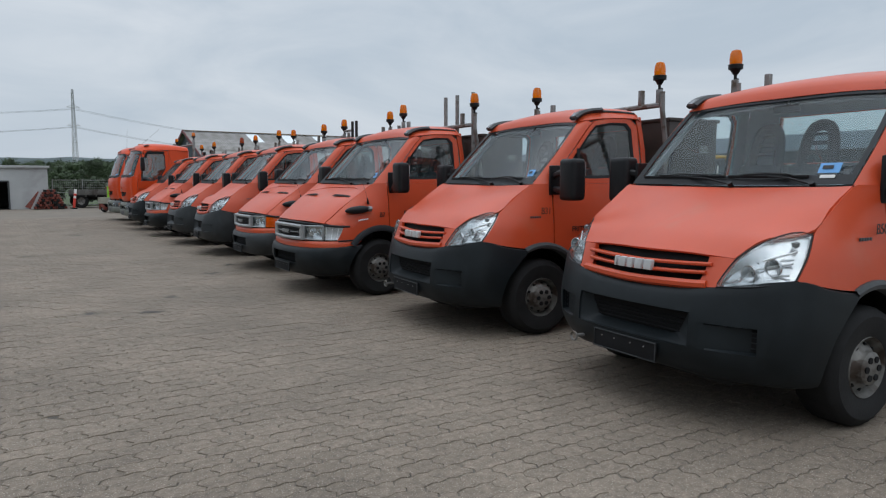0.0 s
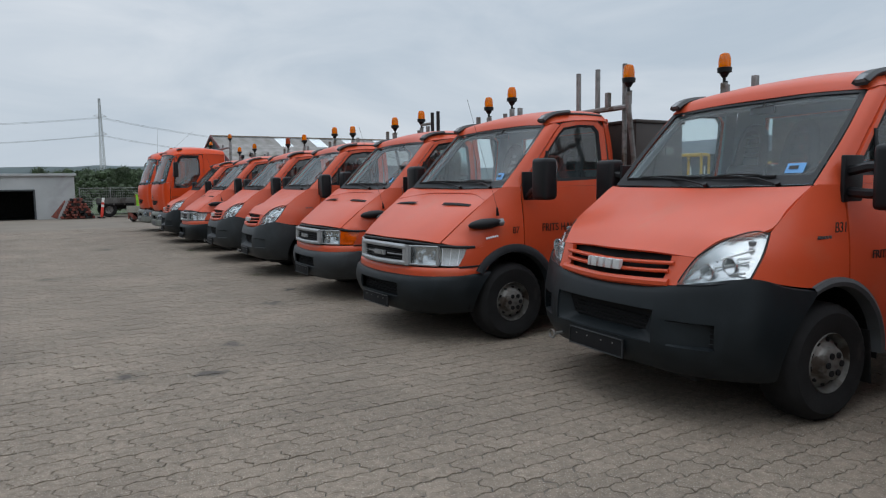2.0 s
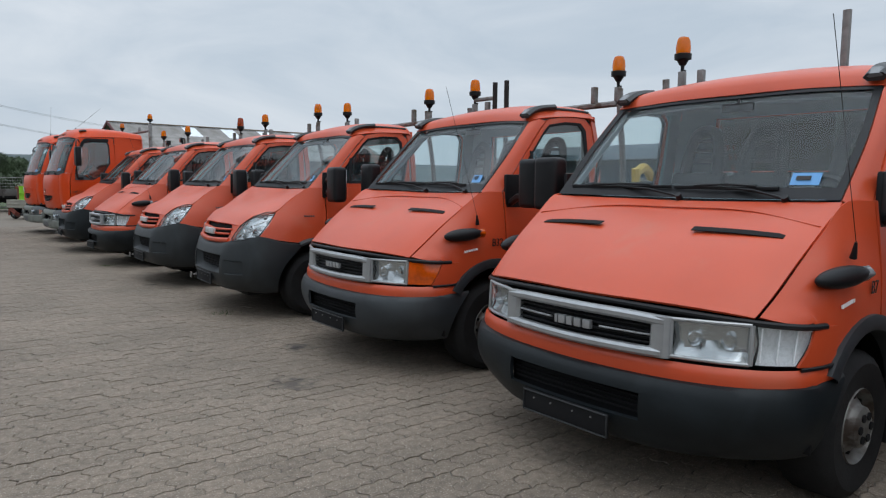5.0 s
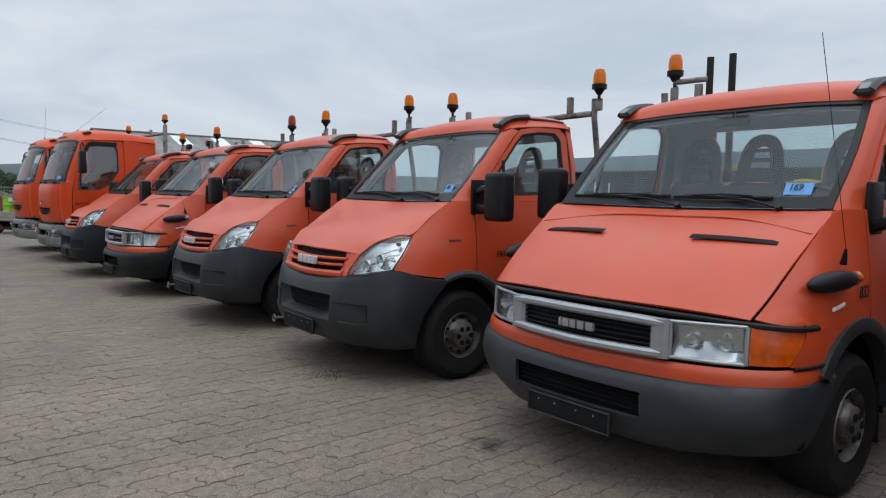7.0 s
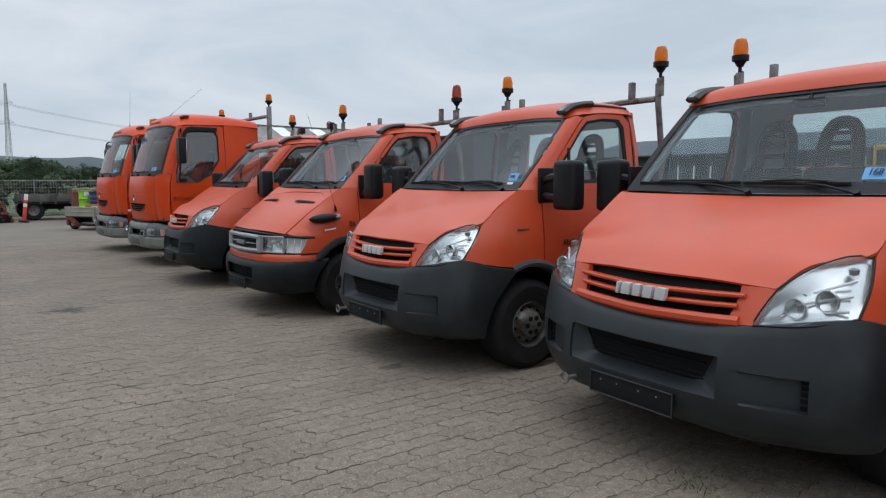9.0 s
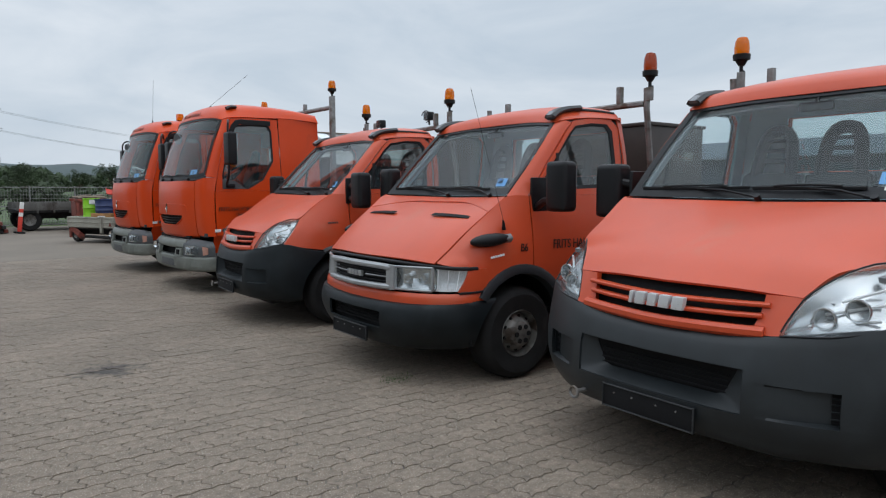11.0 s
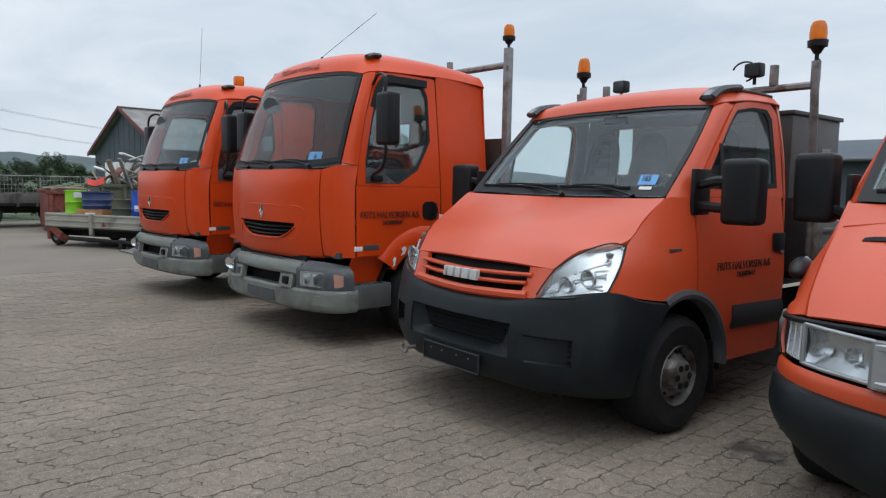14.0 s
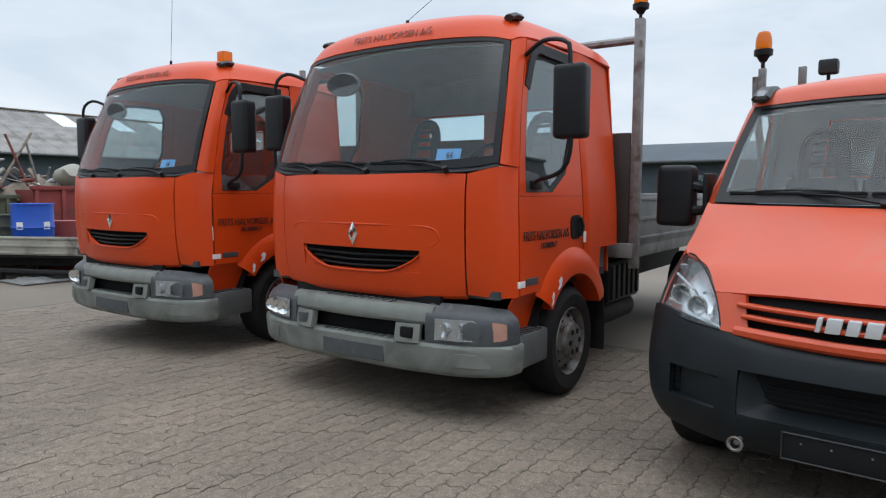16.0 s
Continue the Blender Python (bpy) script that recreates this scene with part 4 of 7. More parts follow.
    sided("cheek", loft(cheek, 7, 4, 0.012), P, nose)
    # silver grille frame
    fo = both([(0.020, 0, 0.866), (0.040, -0.3, 0.864), (0.062, -0.475, 0.858)])
    fu = both([(0.008, 0, 0.692), (0.030, -0.3, 0.694), (0.055, -0.465, 0.698)])
    g = part("grille", join(sweep([(x, y, z - 0.010) for x, y, z in fo], 0.055, 0.042, n=22), sweep([(x, y, z + 0.010) for x, y, z in fu], 0.055, 0.042, n=22), *[sweep([(0.064, s * 0.450, 0.868), (0.058, s * 0.450, 0.69)], 0.055, 0.095, (0, 1, 0)) for s in (-1, 1)]), M["silver"], nose, "silver plastic grille frame")
    part("grille_back", loft([both([(0.055, 0, 0.86), (0.075, -0.3, 0.86), (0.10, -0.47, 0.86)]), both([(0.05, 0, 0.69), (0.07, -0.3, 0.69), (0.10, -0.47, 0.69)])], 12, 4, 0.01), M["black"], g)
    for z in (0.74, 0.765, 0.79, 0.815):
        part("grille_bar", sweep(both([(0.03, 0, z), (0.05, -0.3, z), (0.075, -0.445, z)]), 0.02, 0.008, n=14), M["black"], g)
    if not amber:
        for s in (-1, 1):
            part("grille_line", sweep([(0.018, s * 0.15, 0.778), (0.036, s * 0.3, 0.778), (0.06, s * 0.43, 0.778)], 0.014, 0.009, n=7), M["silver"], g)
    for k, wd in enumerate((0.018, 0.042, 0.036, 0.040, 0.044)):
        y = (0.105, 0.068, 0.02, -0.03, -0.085)[k]
        part("badge", box((-0.004 + 0.2 * y * y, y - wd / 2, 0.757), (0.02 + 0.2 * y * y, y + wd / 2, 0.799), 0.004), M["silver"], g, "plain silver badge bar")
    # lamps
    for s in (-1, 1):
        def q(x, y, z):
            return (x, s * y, z)
        frame_ = join(sweep([q(0.070, 0.485, 0.862), q(0.140, 0.69, 0.866), q(0.198, 0.785, 0.866)], 0.02, 0.016), sweep([q(0.066, 0.485, 0.700), q(0.132, 0.69, 0.702), q(0.188, 0.785, 0.702)], 0.02, 0.016), sweep([q(0.070, 0.487, 0.70), q(0.072, 0.487, 0.864)], 0.03, 0.02, (1, 0, 0)), sweep([q(0.188, 0.788, 0.70), q(0.196, 0.788, 0.866)], 0.02, 0.02, (1, 0, 0)))
        lamp = part("headlamp", frame_, M["silver"], nose, "square clear headlamp")
        part("lamp_glass", loft([[q(0.066, 0.487, 0.862), q(0.118, 0.65, 0.864), q(0.190, 0.785, 0.866)], [q(0.060, 0.487, 0.70), q(0.112, 0.65, 0.70), q(0.182, 0.785, 0.702)]], 6, 4, 0.0), M["lens"], lamp)
        part("lamp_bowl", faceted([[q(0.085, 0.487, 0.862), q(0.145, 0.65, 0.864), q(0.21, 0.785, 0.866)], [q(0.12, 0.487, 0.78), q(0.19, 0.65, 0.78), q(0.25, 0.785, 0.78)], [q(0.085, 0.487, 0.70), q(0.145, 0.65, 0.70), q(0.205, 0.785, 0.702)]], 8, 5, 0.03, 7), M["lamp_facet"], lamp, "silvered reflector")
        shape = []
        for y0 in (0.575, 0.70):
            shape.append(lathe([(0.02, 0.004), (0.012, 0.014), (0.0, 0.020), (-0.012, 0.022)], 18, "z"))
            bmesh.ops.transform(shape[-1], matrix=Matrix.Translation((0.13 + 0.42 * (y0 - 0.55), s * y0, 0.782)) @ Matrix.Scale(1.5, 4) @ Matrix.Rotation(radians(90), 4, "Y"), verts=shape[-1].verts)
        part("reflector", join(*shape), M["chrome"], lamp)
        im = M["orange_lens"] if amber else M["lens"]
        ind = part("indicator", loft([[q(0.202, 0.80, 0.866), q(0.272, 0.868, 0.866), q(0.385, 0.948, 0.862)], [q(0.194, 0.80, 0.78), q(0.262, 0.875, 0.78), q(0.35, 0.945, 0.78)], [q(0.192, 0.80, 0.702), q(0.245, 0.865, 0.702), q(0.31, 0.920, 0.704)]], 9, 7, 0.0), im, nose, "orange corner indicator" if amber else "clear corner indicator")
        part("lamp_bowl", loft([[q(0.215, 0.80, 0.866), q(0.285, 0.862, 0.866), q(0.39, 0.94, 0.862)], [q(0.235, 0.80, 0.78), q(0.30, 0.858, 0.78), q(0.385, 0.925, 0.78)], [q(0.21, 0.80, 0.702), q(0.26, 0.858, 0.702), q(0.32, 0.912, 0.704)]], 9, 7, 0.005), M["orange_lens"] if amber else M["lamp_grey"], ind)
        part("lens_ribs", join(*[sweep([q(0.215 + 0.050 * k, 0.815 + 0.045 * k, 0.714), q(0.225 + 0.060 * k, 0.815 + 0.045 * k, 0.855)], 0.006, 0.006, (1, 0, 0)) for k in range(3)]), M["orange_lens"] if amber else M["lamp_white"], ind)
        # seam under the cheek drawn as a black bar, its shade in the colour
        part("cheek_gap", sweep([q(0.315, 0.938, 0.692), q(0.42, 0.975, 0.696), q(0.50, 0.984, 0.70)], 0.012, 0.016, n=6), M["black"], nose)
        # side repeater pod
        egg = bmesh.new()
        bmesh.ops.create_uvsphere(egg, u_segments=20, v_segments=12, radius=1, matrix=Matrix.Translation(q(0.565, 0.975, 1.060)) @ Matrix.Rotation(radians(s * 16), 4, "Z") @ Matrix.Rotation(radians(-5), 4, "Y") @ Matrix.Diagonal((0.158, 0.046, 0.047, 1)))
        pod = part("side_pod", egg, M["black"], t, "black side repeater pod", 80)
        part("lens", sweep([q(0.640, 1.000, 1.068), q(0.700, 1.010, 1.070), q(0.725, 1.012, 1.071)], 0.060, 0.066, n=4, round_=0.45), M["orange_lens"] if amber else M["lamp_smoke"], pod, "", 80)
    # bumper
    rows = [
        [(0.07, 0, 0.594), (0.10, -0.45, 0.599), (0.19, -0.76, 0.607), (0.36, -0.93, 0.618), (0.60, -0.965, 0.635)],
        [(-0.015, 0, 0.586), (0.018, -0.45, 0.590), (0.125, -0.78, 0.602), (0.315, -0.958, 0.617), (0.605, -0.995, 0.637)],
        [(-0.045, 0, 0.49), (-0.01, -0.45, 0.49), (0.10, -0.79, 0.495), (0.30, -0.968, 0.50), (0.50, -1.003, 0.51)],
        [(-0.030, 0, 0.38), (0.006, -0.45, 0.38), (0.128, -0.765, 0.385), (0.31, -0.935, 0.39), (0.455, -0.98, 0.395)],
        [(0.03, 0, 0.275), (0.075, -0.43, 0.272), (0.205, -0.69, 0.275), (0.345, -0.855, 0.285), (0.455, -0.93, 0.30)],
        [(0.11, 0, 0.245), (0.15, -0.42, 0.242), (0.26, -0.63, 0.25), (0.37, -0.79, 0.265), (0.46, -0.88, 0.285)],
    ]
    bb = loft([both(r) for r in rows], 56, 22, 0.0)
    hole(bb, -0.40, 0.40, 0.40, 0.525, 0.12)
    bmesh.ops.solidify(bb, geom=list(bb.faces), thickness=0.02)
    bumper = part("bumper", bb, M["plastic_faded"] if amber else M["plastic"], t, "sun-faded grey bumper" if amber else "weathered dark grey bumper", 30)
    # near-black block paints the dark depth of the intake
    part("intake_back", box((0.05, -0.44, 0.37), (0.09, 0.44, 0.55)), M["void"], bumper)
    for z in (0.42, 0.445, 0.47, 0.495):
        part("intake_slat", sweep(both([(0.03, 0, z), (0.04, -0.41, z)]), 0.018, 0.006, n=9), M["void"], bumper)
    add_plate(bumper, -0.050, 0.285, 0.395)
    light_cab(t, False)
    chassis(t, False)
    arch_trim(t, M["plastic_faded"], 0.06, -0.05, 2.55)
    part("aerial", join(tube((0.71, -0.955, 1.13), (0.69, -0.97, 1.20), 0.016, 10, 0.006), tube((0.69, -0.97, 1.20), (0.42, -0.93, 2.12), 0.0016, 6)), M["black"], t, "thin black whip aerial")
    for s in (-1, 1):
        for k in range(6):
            part("model_badge", box((0.57 + 0.022 * k, s * 0.977 - 0.004, 0.925 + 0.003 * k), (0.586 + 0.022 * k, s * 0.977 + 0.004, 0.942 + 0.003 * k), 0.002), M["lamp_white"], t)
    return t


# ---------------- the cab-over trucks ----------------
RH, RHZ, RT, RA = 1.10, 0.385, 0.385, 0.50


def cab_y(z):
    return float(np.interp(z, [0.35, 0.80, 1.3, 1.6, 2.4], [1.05, 1.058, 1.045, 1.02, 0.93]))


def cabover_truck(m, number):
    t = thing("cabover_truck", "glossy orange cab-over flatbed truck with grey bumper", "truck", "row of orange trucks", m)
    P = M["paint_glossy"]
    # front panel and rounded corners
    f = [
        [(0.055, 0, 1.535), (0.075, -0.45, 1.54), (0.145, -0.775, 1.535)],
        [(0.018, 0, 1.40), (0.045, -0.45, 1.40), (0.130, -0.775, 1.40)],
        [(0.005, 0, 1.16), (0.035, -0.45, 1.16), (0.130, -0.775, 1.16)],
        [(0.020, 0, 0.95), (0.050, -0.45, 0.95), (0.145, -0.772, 0.95)],
        [(0.055, 0, 0.79), (0.082, -0.45, 0.79), (0.172, -0.768, 0.795)],
        [(0.085, 0, 0.755), (0.11, -0.45, 0.757), (0.195, -0.766, 0.77)],
    ]
    fb = loft([both(c) for c in f], 40, 26, 0.0)
    hole(fb, -0.50, 0.50, 0.925, 1.065, 0.3)
    bmesh.ops.solidify(fb, geom=list(fb.faces), thickness=0.02)
    front = part("front_panel", fb, P, t, "orange front flap", 30)
    c = [
        [(0.148, -0.785, 1.535), (0.205, -0.955, 1.575), (0.36, -1.015, 1.575)],
        [(0.134, -0.785, 1.40), (0.185, -0.95, 1.40), (0.315, -1.038, 1.40)],
        [(0.134, -0.785, 1.16), (0.182, -0.955, 1.16), (0.305, -1.05, 1.16)],
        [(0.150, -0.782, 0.95), (0.195, -0.955, 0.95), (0.305, -1.056, 0.95)],
        [(0.178, -0.778, 0.80), (0.215, -0.955, 0.79), (0.31, -1.055, 0.79)],
    ]
    sided("corner_panel", loft(c, 14, 14, 0.015), P, t)
    # mouth: dark grille with three bars and a raised lip
    # mouth backed by a near-black box, its depth shaded by colour
    mouth = part("grille", box((0.088, -0.55, 0.90), (0.118, 0.55, 1.085)), M["void"], front, "dark smiling grille")
    for z, hy in ((0.95, 0.33), (0.985, 0.41), (1.02, 0.475)):
        part("bar", sweep(both([(0.030, 0, z), (0.042, -0.18, z + 0.003), (0.072, -hy, z + 0.008)]), 0.03, 0.012, n=14), M["black"], mouth)
    lip = both([(0.026, 0, 0.916), (0.034, -0.27, 0.926), (0.052, -0.44, 0.995), (0.070, -0.515, 1.062)])
    part("lip", sweep(lip, 0.022, 0.012, (0, 0, 1), 26), P, mouth)
    for s in (-1, 1):
        part("lip_corner", loft([[(0.078, s * 0.512, 1.064), (0.054, s * 0.44, 0.992), (0.037, s * 0.27, 0.927)], [(0.078, s * 0.515, 1.060), (0.070, s * 0.506, 0.99), (0.068, s * 0.503, 0.924)]], 6, 4, 0.012), P, mouth)
    part("panel_crease", sweep(both([(0.003, 0, 1.218), (0.022, -0.3, 1.217), (0.052, -0.53, 1.213), (0.076, -0.605, 1.19), (0.082, -0.62, 1.15), (0.076, -0.60, 1.11), (0.055, -0.50, 1.075)]), 0.012, 0.010, (1, 0, 0), 50), P, front)
    d = [(0.0, 0, 1.155 + 0.075), (0.0, -0.042, 1.155), (0.0, 0, 1.155 - 0.075), (0.0, 0.042, 1.155)]
    di = [(-0.012, y * 0.4, 1.155 + (z - 1.155) * 0.4) for x, y, z in d]
    part("badge", ring([(x - 0.002, y, z) for x, y, z in d], di, 0.012, (1, 0, 1)), M["chrome"], front, "plain chrome diamond badge")
    # windscreen
    w = [
        [(0.085, 0, 1.555), (0.105, -0.45, 1.558), (0.165, -0.78, 1.575), (0.225, -0.955, 1.60)],
        [(0.215, 0, 1.98), (0.235, -0.45, 1.98), (0.285, -0.77, 1.98), (0.345, -0.925, 1.98)],
        [(0.385, 0, 2.41), (0.405, -0.45, 2.405), (0.455, -0.74, 2.39), (0.505, -0.868, 2.365)],
    ]
    ws = part("windscreen", loft([both(r) for r in w], 30, 12, 0.0, (1.2, 0, 1.8)), M["glass"], t, "large curved windscreen")
    rows = np.array([curve(both(r), 49) for r in w])
    sheet = np.array([curve(rows[:, i], 33) for i in range(49)]).transpose(1, 0, 2) + np.array((-0.006, 0, 0.002))
    fr = bmesh.new()
    vs = [[fr.verts.new(p) for p in row] for row in sheet]
    for j in range(32):
        for i in range(48):
            if j < 2 or j > 30 or i < 1 or i > 46:
                fr.faces.new([vs[j][i], vs[j][i + 1], vs[j + 1][i + 1], vs[j + 1][i]])
    part("windscreen_seal", fr, M["black"], ws, "black glass edge")
    part("scuttle", loft([both([(0.06, 0, 1.535), (0.08, -0.45, 1.54), (0.15, -0.79, 1.55), (0.21, -0.96, 1.58)]), both([(0.10, 0, 1.56), (0.12, -0.45, 1.562), (0.175, -0.78, 1.58), (0.23, -0.95, 1.605)])], 26, 4, 0.02), M["black"], t)
    add_wipers(t, [((0.095, -0.66, 1.565), (0.105, -0.35, 1.605), (0.135, -0.60, 1.608), (0.088, -0.08, 1.610)), ((0.065, -0.06, 1.56), (0.085, 0.22, 1.605), (0.088, -0.02, 1.608), (0.112, 0.46, 1.610)), ((0.085, 0.42, 1.56), (0.125, 0.64, 1.605), (0.110, 0.46, 1.608), (0.190, 0.85, 1.615))])
    # roof
    r = [
        [(0.375, 0, 2.418), (0.395, -0.45, 2.413), (0.45, -0.745, 2.398), (0.50, -0.875, 2.372)],
        [(0.455, 0, 2.54), (0.475, -0.45, 2.532), (0.53, -0.75, 2.50), (0.57, -0.90, 2.40)],
        [(0.66, 0, 2.625), (0.67, -0.45, 2.612), (0.71, -0.76, 2.56), (0.73, -0.92, 2.415)],
        [(1.0, 0, 2.65), (1.0, -0.45, 2.638), (1.0, -0.79, 2.575), (1.0, -0.935, 2.42)],
        [(1.45, 0, 2.63), (1.45, -0.45, 2.62), (1.45, -0.83, 2.565), (1.45, -0.95, 2.43)],
        [(1.90, 0, 2.56), (1.90, -0.45, 2.555), (1.90, -0.87, 2.515), (1.90, -0.985, 2.40)],
        [(1.93, 0, 2.52), (1.93, -0.45, 2.515), (1.93, -0.85, 2.48), (1.93, -0.96, 2.39)],
    ]
    part("roof", loft([both(x) for x in r], 34, 24, 0.015), P, t, "orange moulded roof")
    for s in (-1, 1):
        part("roof_marker", sweep([(0.60, s * 0.80, 2.535), (0.66, s * 0.80, 2.56), (0.74, s * 0.805, 2.56)], 0.07, 0.04, n=5, round_=0.45), M["roof_black"], t)
    # side: pillar, door, rear quarter
    for s in (-1, 1):
        def pt(x, z):
            return (x, s * cab_y(z), z)
        pil = loft([[(0.228, s * 0.962, 1.595), (0.352, s * 0.932, 1.98), (0.512, s * 0.872, 2.37)], [(0.27, s * 1.0, 1.585), (0.40, s * 0.965, 1.98), (0.55, s * 0.905, 2.385)], [pt(0.355, 1.575), pt(0.455, 1.98), pt(0.60, 2.395)]], 10, 6, 0.02)
        part("pillar", pil, P, t)

        def low(x):
            dd = abs(x - RH)
            return max(0.80, RHZ + math.sqrt(max(0, RA ** 2 - dd ** 2)) + 0.0)
        st = [[(x, s * cab_y(z), z) for z in np.linspace(1.40, low(x), 10)] for x in np.linspace(0.325, 1.285, 22)]
        door = part("door", grid_bm(st, thick=0.015), P, t, "orange cab door")
        outer = [pt(0.335, 1.403), pt(0.365, 1.60), pt(0.46, 1.98), pt(0.605, 2.385), pt(0.85, 2.405), pt(1.285, 2.405), pt(1.29, 2.0), pt(1.29, 1.70), pt(1.29, 1.403), pt(0.8, 1.403)]
        inner = [pt(0.425, 1.425), pt(0.435, 1.62), pt(0.53, 2.0), pt(0.645, 2.30), pt(0.85, 2.325), pt(1.14, 2.325), pt(1.19, 2.24), pt(1.19, 1.82), pt(1.02, 1.55), pt(0.80, 1.425)]
        part("window_frame", ring(outer, inner, 0.03, (1.0, 0, 1.8)), P, door)
        part("side_window", pane([(x, y * 0.985, z) for x, y, z in inner], 0.004, (1.0, 0, 1.8)), M["side_glass"], door, "tinted side window")
        seal = [tuple(np.array(a) * 0.93 + np.mean(np.array(inner), axis=0) * 0.07) for a in inner]
        part("window_seal", ring([(x, y * 0.998, z) for x, y, z in inner], [(x, y * 0.992, z) for x, y, z in seal], 0.006, (1.0, 0, 1.8)), M["black"], door)
        part("window_sill", pane([(x, y * 1.0, z) for x, y, z in (pt(0.43, 1.43), pt(0.435, 1.56), pt(0.60, 1.54), pt(0.76, 1.43))], 0.01, (1.0, 0, 1.8)), M["grey_dark"], door)
        part("rain_guard", sweep([pt(0.55, 2.08), (0.66, s * 0.965, 2.325), (0.85, s * 0.955, 2.345), (1.17, s * 0.955, 2.345)], 0.012, 0.07, (0, 0, 1), 12), M["black"], door)
        grip = part("door_handle", pane([(1.15 + 0.085 * math.copysign(abs(math.cos(a)) ** 0.6, math.cos(a)), s * 1.058, 1.185 + 0.085 * math.copysign(abs(math.sin(a)) ** 0.6, math.sin(a))) for a in np.linspace(0, 2 * math.pi, 25)[:-1]], 0.012, (1.1, 0, 1.2)), M["black"], door, "black recessed handle")
        part("grip", sweep([(1.20, s * 1.068, 1.12), (1.215, s * 1.078, 1.185), (1.20, s * 1.068, 1.25)], 0.02, 0.03, (1, 0, 0), 6), M["black"], grip)
        part("key_tag", box((1.255, s * 1.066 - 0.004, 1.07), (1.30, s * 1.066 + 0.004, 1.15), 0.004), M["white"], door, "white paper key tag")
        q = []
        for x in np.linspace(1.30, 1.90, 14):
            z0 = RHZ + math.sqrt(max(0, RA ** 2 - (x - RH) ** 2)) if x < RH + RA - 0.02 else 1.02
            z0 = max(z0, 1.02 if x > 1.55 else 0.6)
            q.append([(x, s * (cab_y(z) + 0.012 * (x > 1.34) + 0.02 * (x - 1.3)), z) for z in np.linspace(2.43, z0, 14)])
        part("rear_quarter", grid_bm(q, thick=0.015), P, t)
        part("rear_corner", loft([[(1.902, s * 0.975, 2.41), (1.902, s * 1.04, 1.6), (1.902, s * 1.072, 1.02)], [(1.945, s * 0.90, 2.40), (1.945, s * 0.96, 1.6), (1.945, s * 1.0, 1.02)]], 9, 4, 0.012), P, t)
        # flared arch panel with chipped paint
        band = []
        for a in np.linspace(0.50, math.pi - 0.62, 20):
            dx, dz = math.cos(a), math.sin(a)
            band.append([(RH + (RA - 0.03) * dx, s * 0.93, RHZ + (RA - 0.03) * dz), (RH + (RA - 0.02) * dx, s * 1.095, RHZ + (RA - 0.02) * dz), (RH + (RA + 0.05) * dx, s * 1.10, RHZ + (RA + 0.05) * dz), (RH + (RA + 0.13) * dx, s * 1.075, RHZ + (RA + 0.13) * dz), (RH + (RA + 0.17) * dx, s * 1.045, RHZ + (RA + 0.17) * dz)])
        arch = part("wheel_arch", grid_bm(band, thick=0.012, away=(RH, 0, RHZ)), P, t, "flared orange wheel arch")
        if s < 0:
            for (a, w_, h_) in ((math.pi - 0.98, 0.06, 0.045), (math.pi - 0.72, 0.035, 0.05)):
                x0, z0 = RH + (RA + 0.04) * math.cos(a), RHZ + (RA + 0.04) * math.sin(a)
                ch = pane([(x0 - w_ * 0.5, -1.104, z0 - h_), (x0 - w_ * 0.1, -1.104, z0 - h_ * 0.2), (x0 - w_ * 0.4, -1.104, z0 + h_ * 0.3), (x0 + w_ * 0.2, -1.104, z0 + h_ * 0.9), (x0 + w_ * 0.6, -1.104, z0 + h_ * 0.5), (x0 + w_ * 0.3, -1.104, z0 - h_ * 0.6)], 0.003, (RH, 0, RHZ))
                part("paint_chip", ch, M["white"], arch, "bare white chip")
        part("skirt", loft([[(0.30, s * 1.035, 0.80), (0.30, s * 0.99, 0.70), (0.33, s * 0.965, 0.56)], [(0.66, s * 1.04, 0.80), (0.66, s * 0.98, 0.70), (0.66, s * 0.965, 0.56)]], 8, 6, 0.012), P, t)
        step = part("step", join(box((0.27, min(s * 0.90, s * 1.07), 0.34), (0.70, max(s * 0.90, s * 1.07), 0.555), 0.025), ), M["grey_step"], t, "grey plastic entry step")
        part("tread", join(*[box((0.30 + 0.05 * k, min(s * 0.93, s * 1.06), 0.555), (0.325 + 0.05 * k, max(s * 0.93, s * 1.06), 0.563)) for k in range(7)]), M["grey_dark"], step)
        part("side_marker", box((0.30, s * 1.056 - 0.006, 0.845), (0.38, s * 1.056 + 0.006, 0.885), 0.003), M["white"], t)
        part("model_badge", box((0.40, s * 1.056 - 0.006, 0.85), (0.56, s * 1.056 + 0.006, 0.895), 0.004), M["grey_dark"], t)
        # mirrors on a bent tube
        my = 1.315 if s < 0 else 1.17
        arm = part("mirror_arm", join(sweep([(0.56, s * 0.95, 2.28), (0.50, s * 1.10, 2.34), (0.43, s * (my - 0.035), 2.30), (0.41, s * my, 2.18), (0.41, s * my, 1.62), (0.46, s * 1.10, 1.50), (0.52, s * 1.03, 1.48)], 0.026, 0.026, (1, 0, 0), 26), box((0.48, min(s * 1.0, s * 1.06), 1.44), (0.60, max(s * 1.0, s * 1.06), 1.50), 0.015)), M["black"], t, "bent black mirror bracket")
        b = box((0.38, s * my - 0.100, 1.74), (0.50, s * my + 0.100, 2.17), 0.035, 3)
        part("mirror_head", b, M["black"], arm, "tall black mirror head")
        part("mirror_glass", box((0.498, s * my - 0.08, 1.78), (0.504, s * my + 0.08, 2.14), 0.002), M["chrome"], arm)
        add_wheel(t, RH, s * 1.06, RT, 0.23, cover=True, rim_r=0.235)
        add_wheel(t, 4.6, s * 1.05, RT, 0.23, rim_r=0.235)
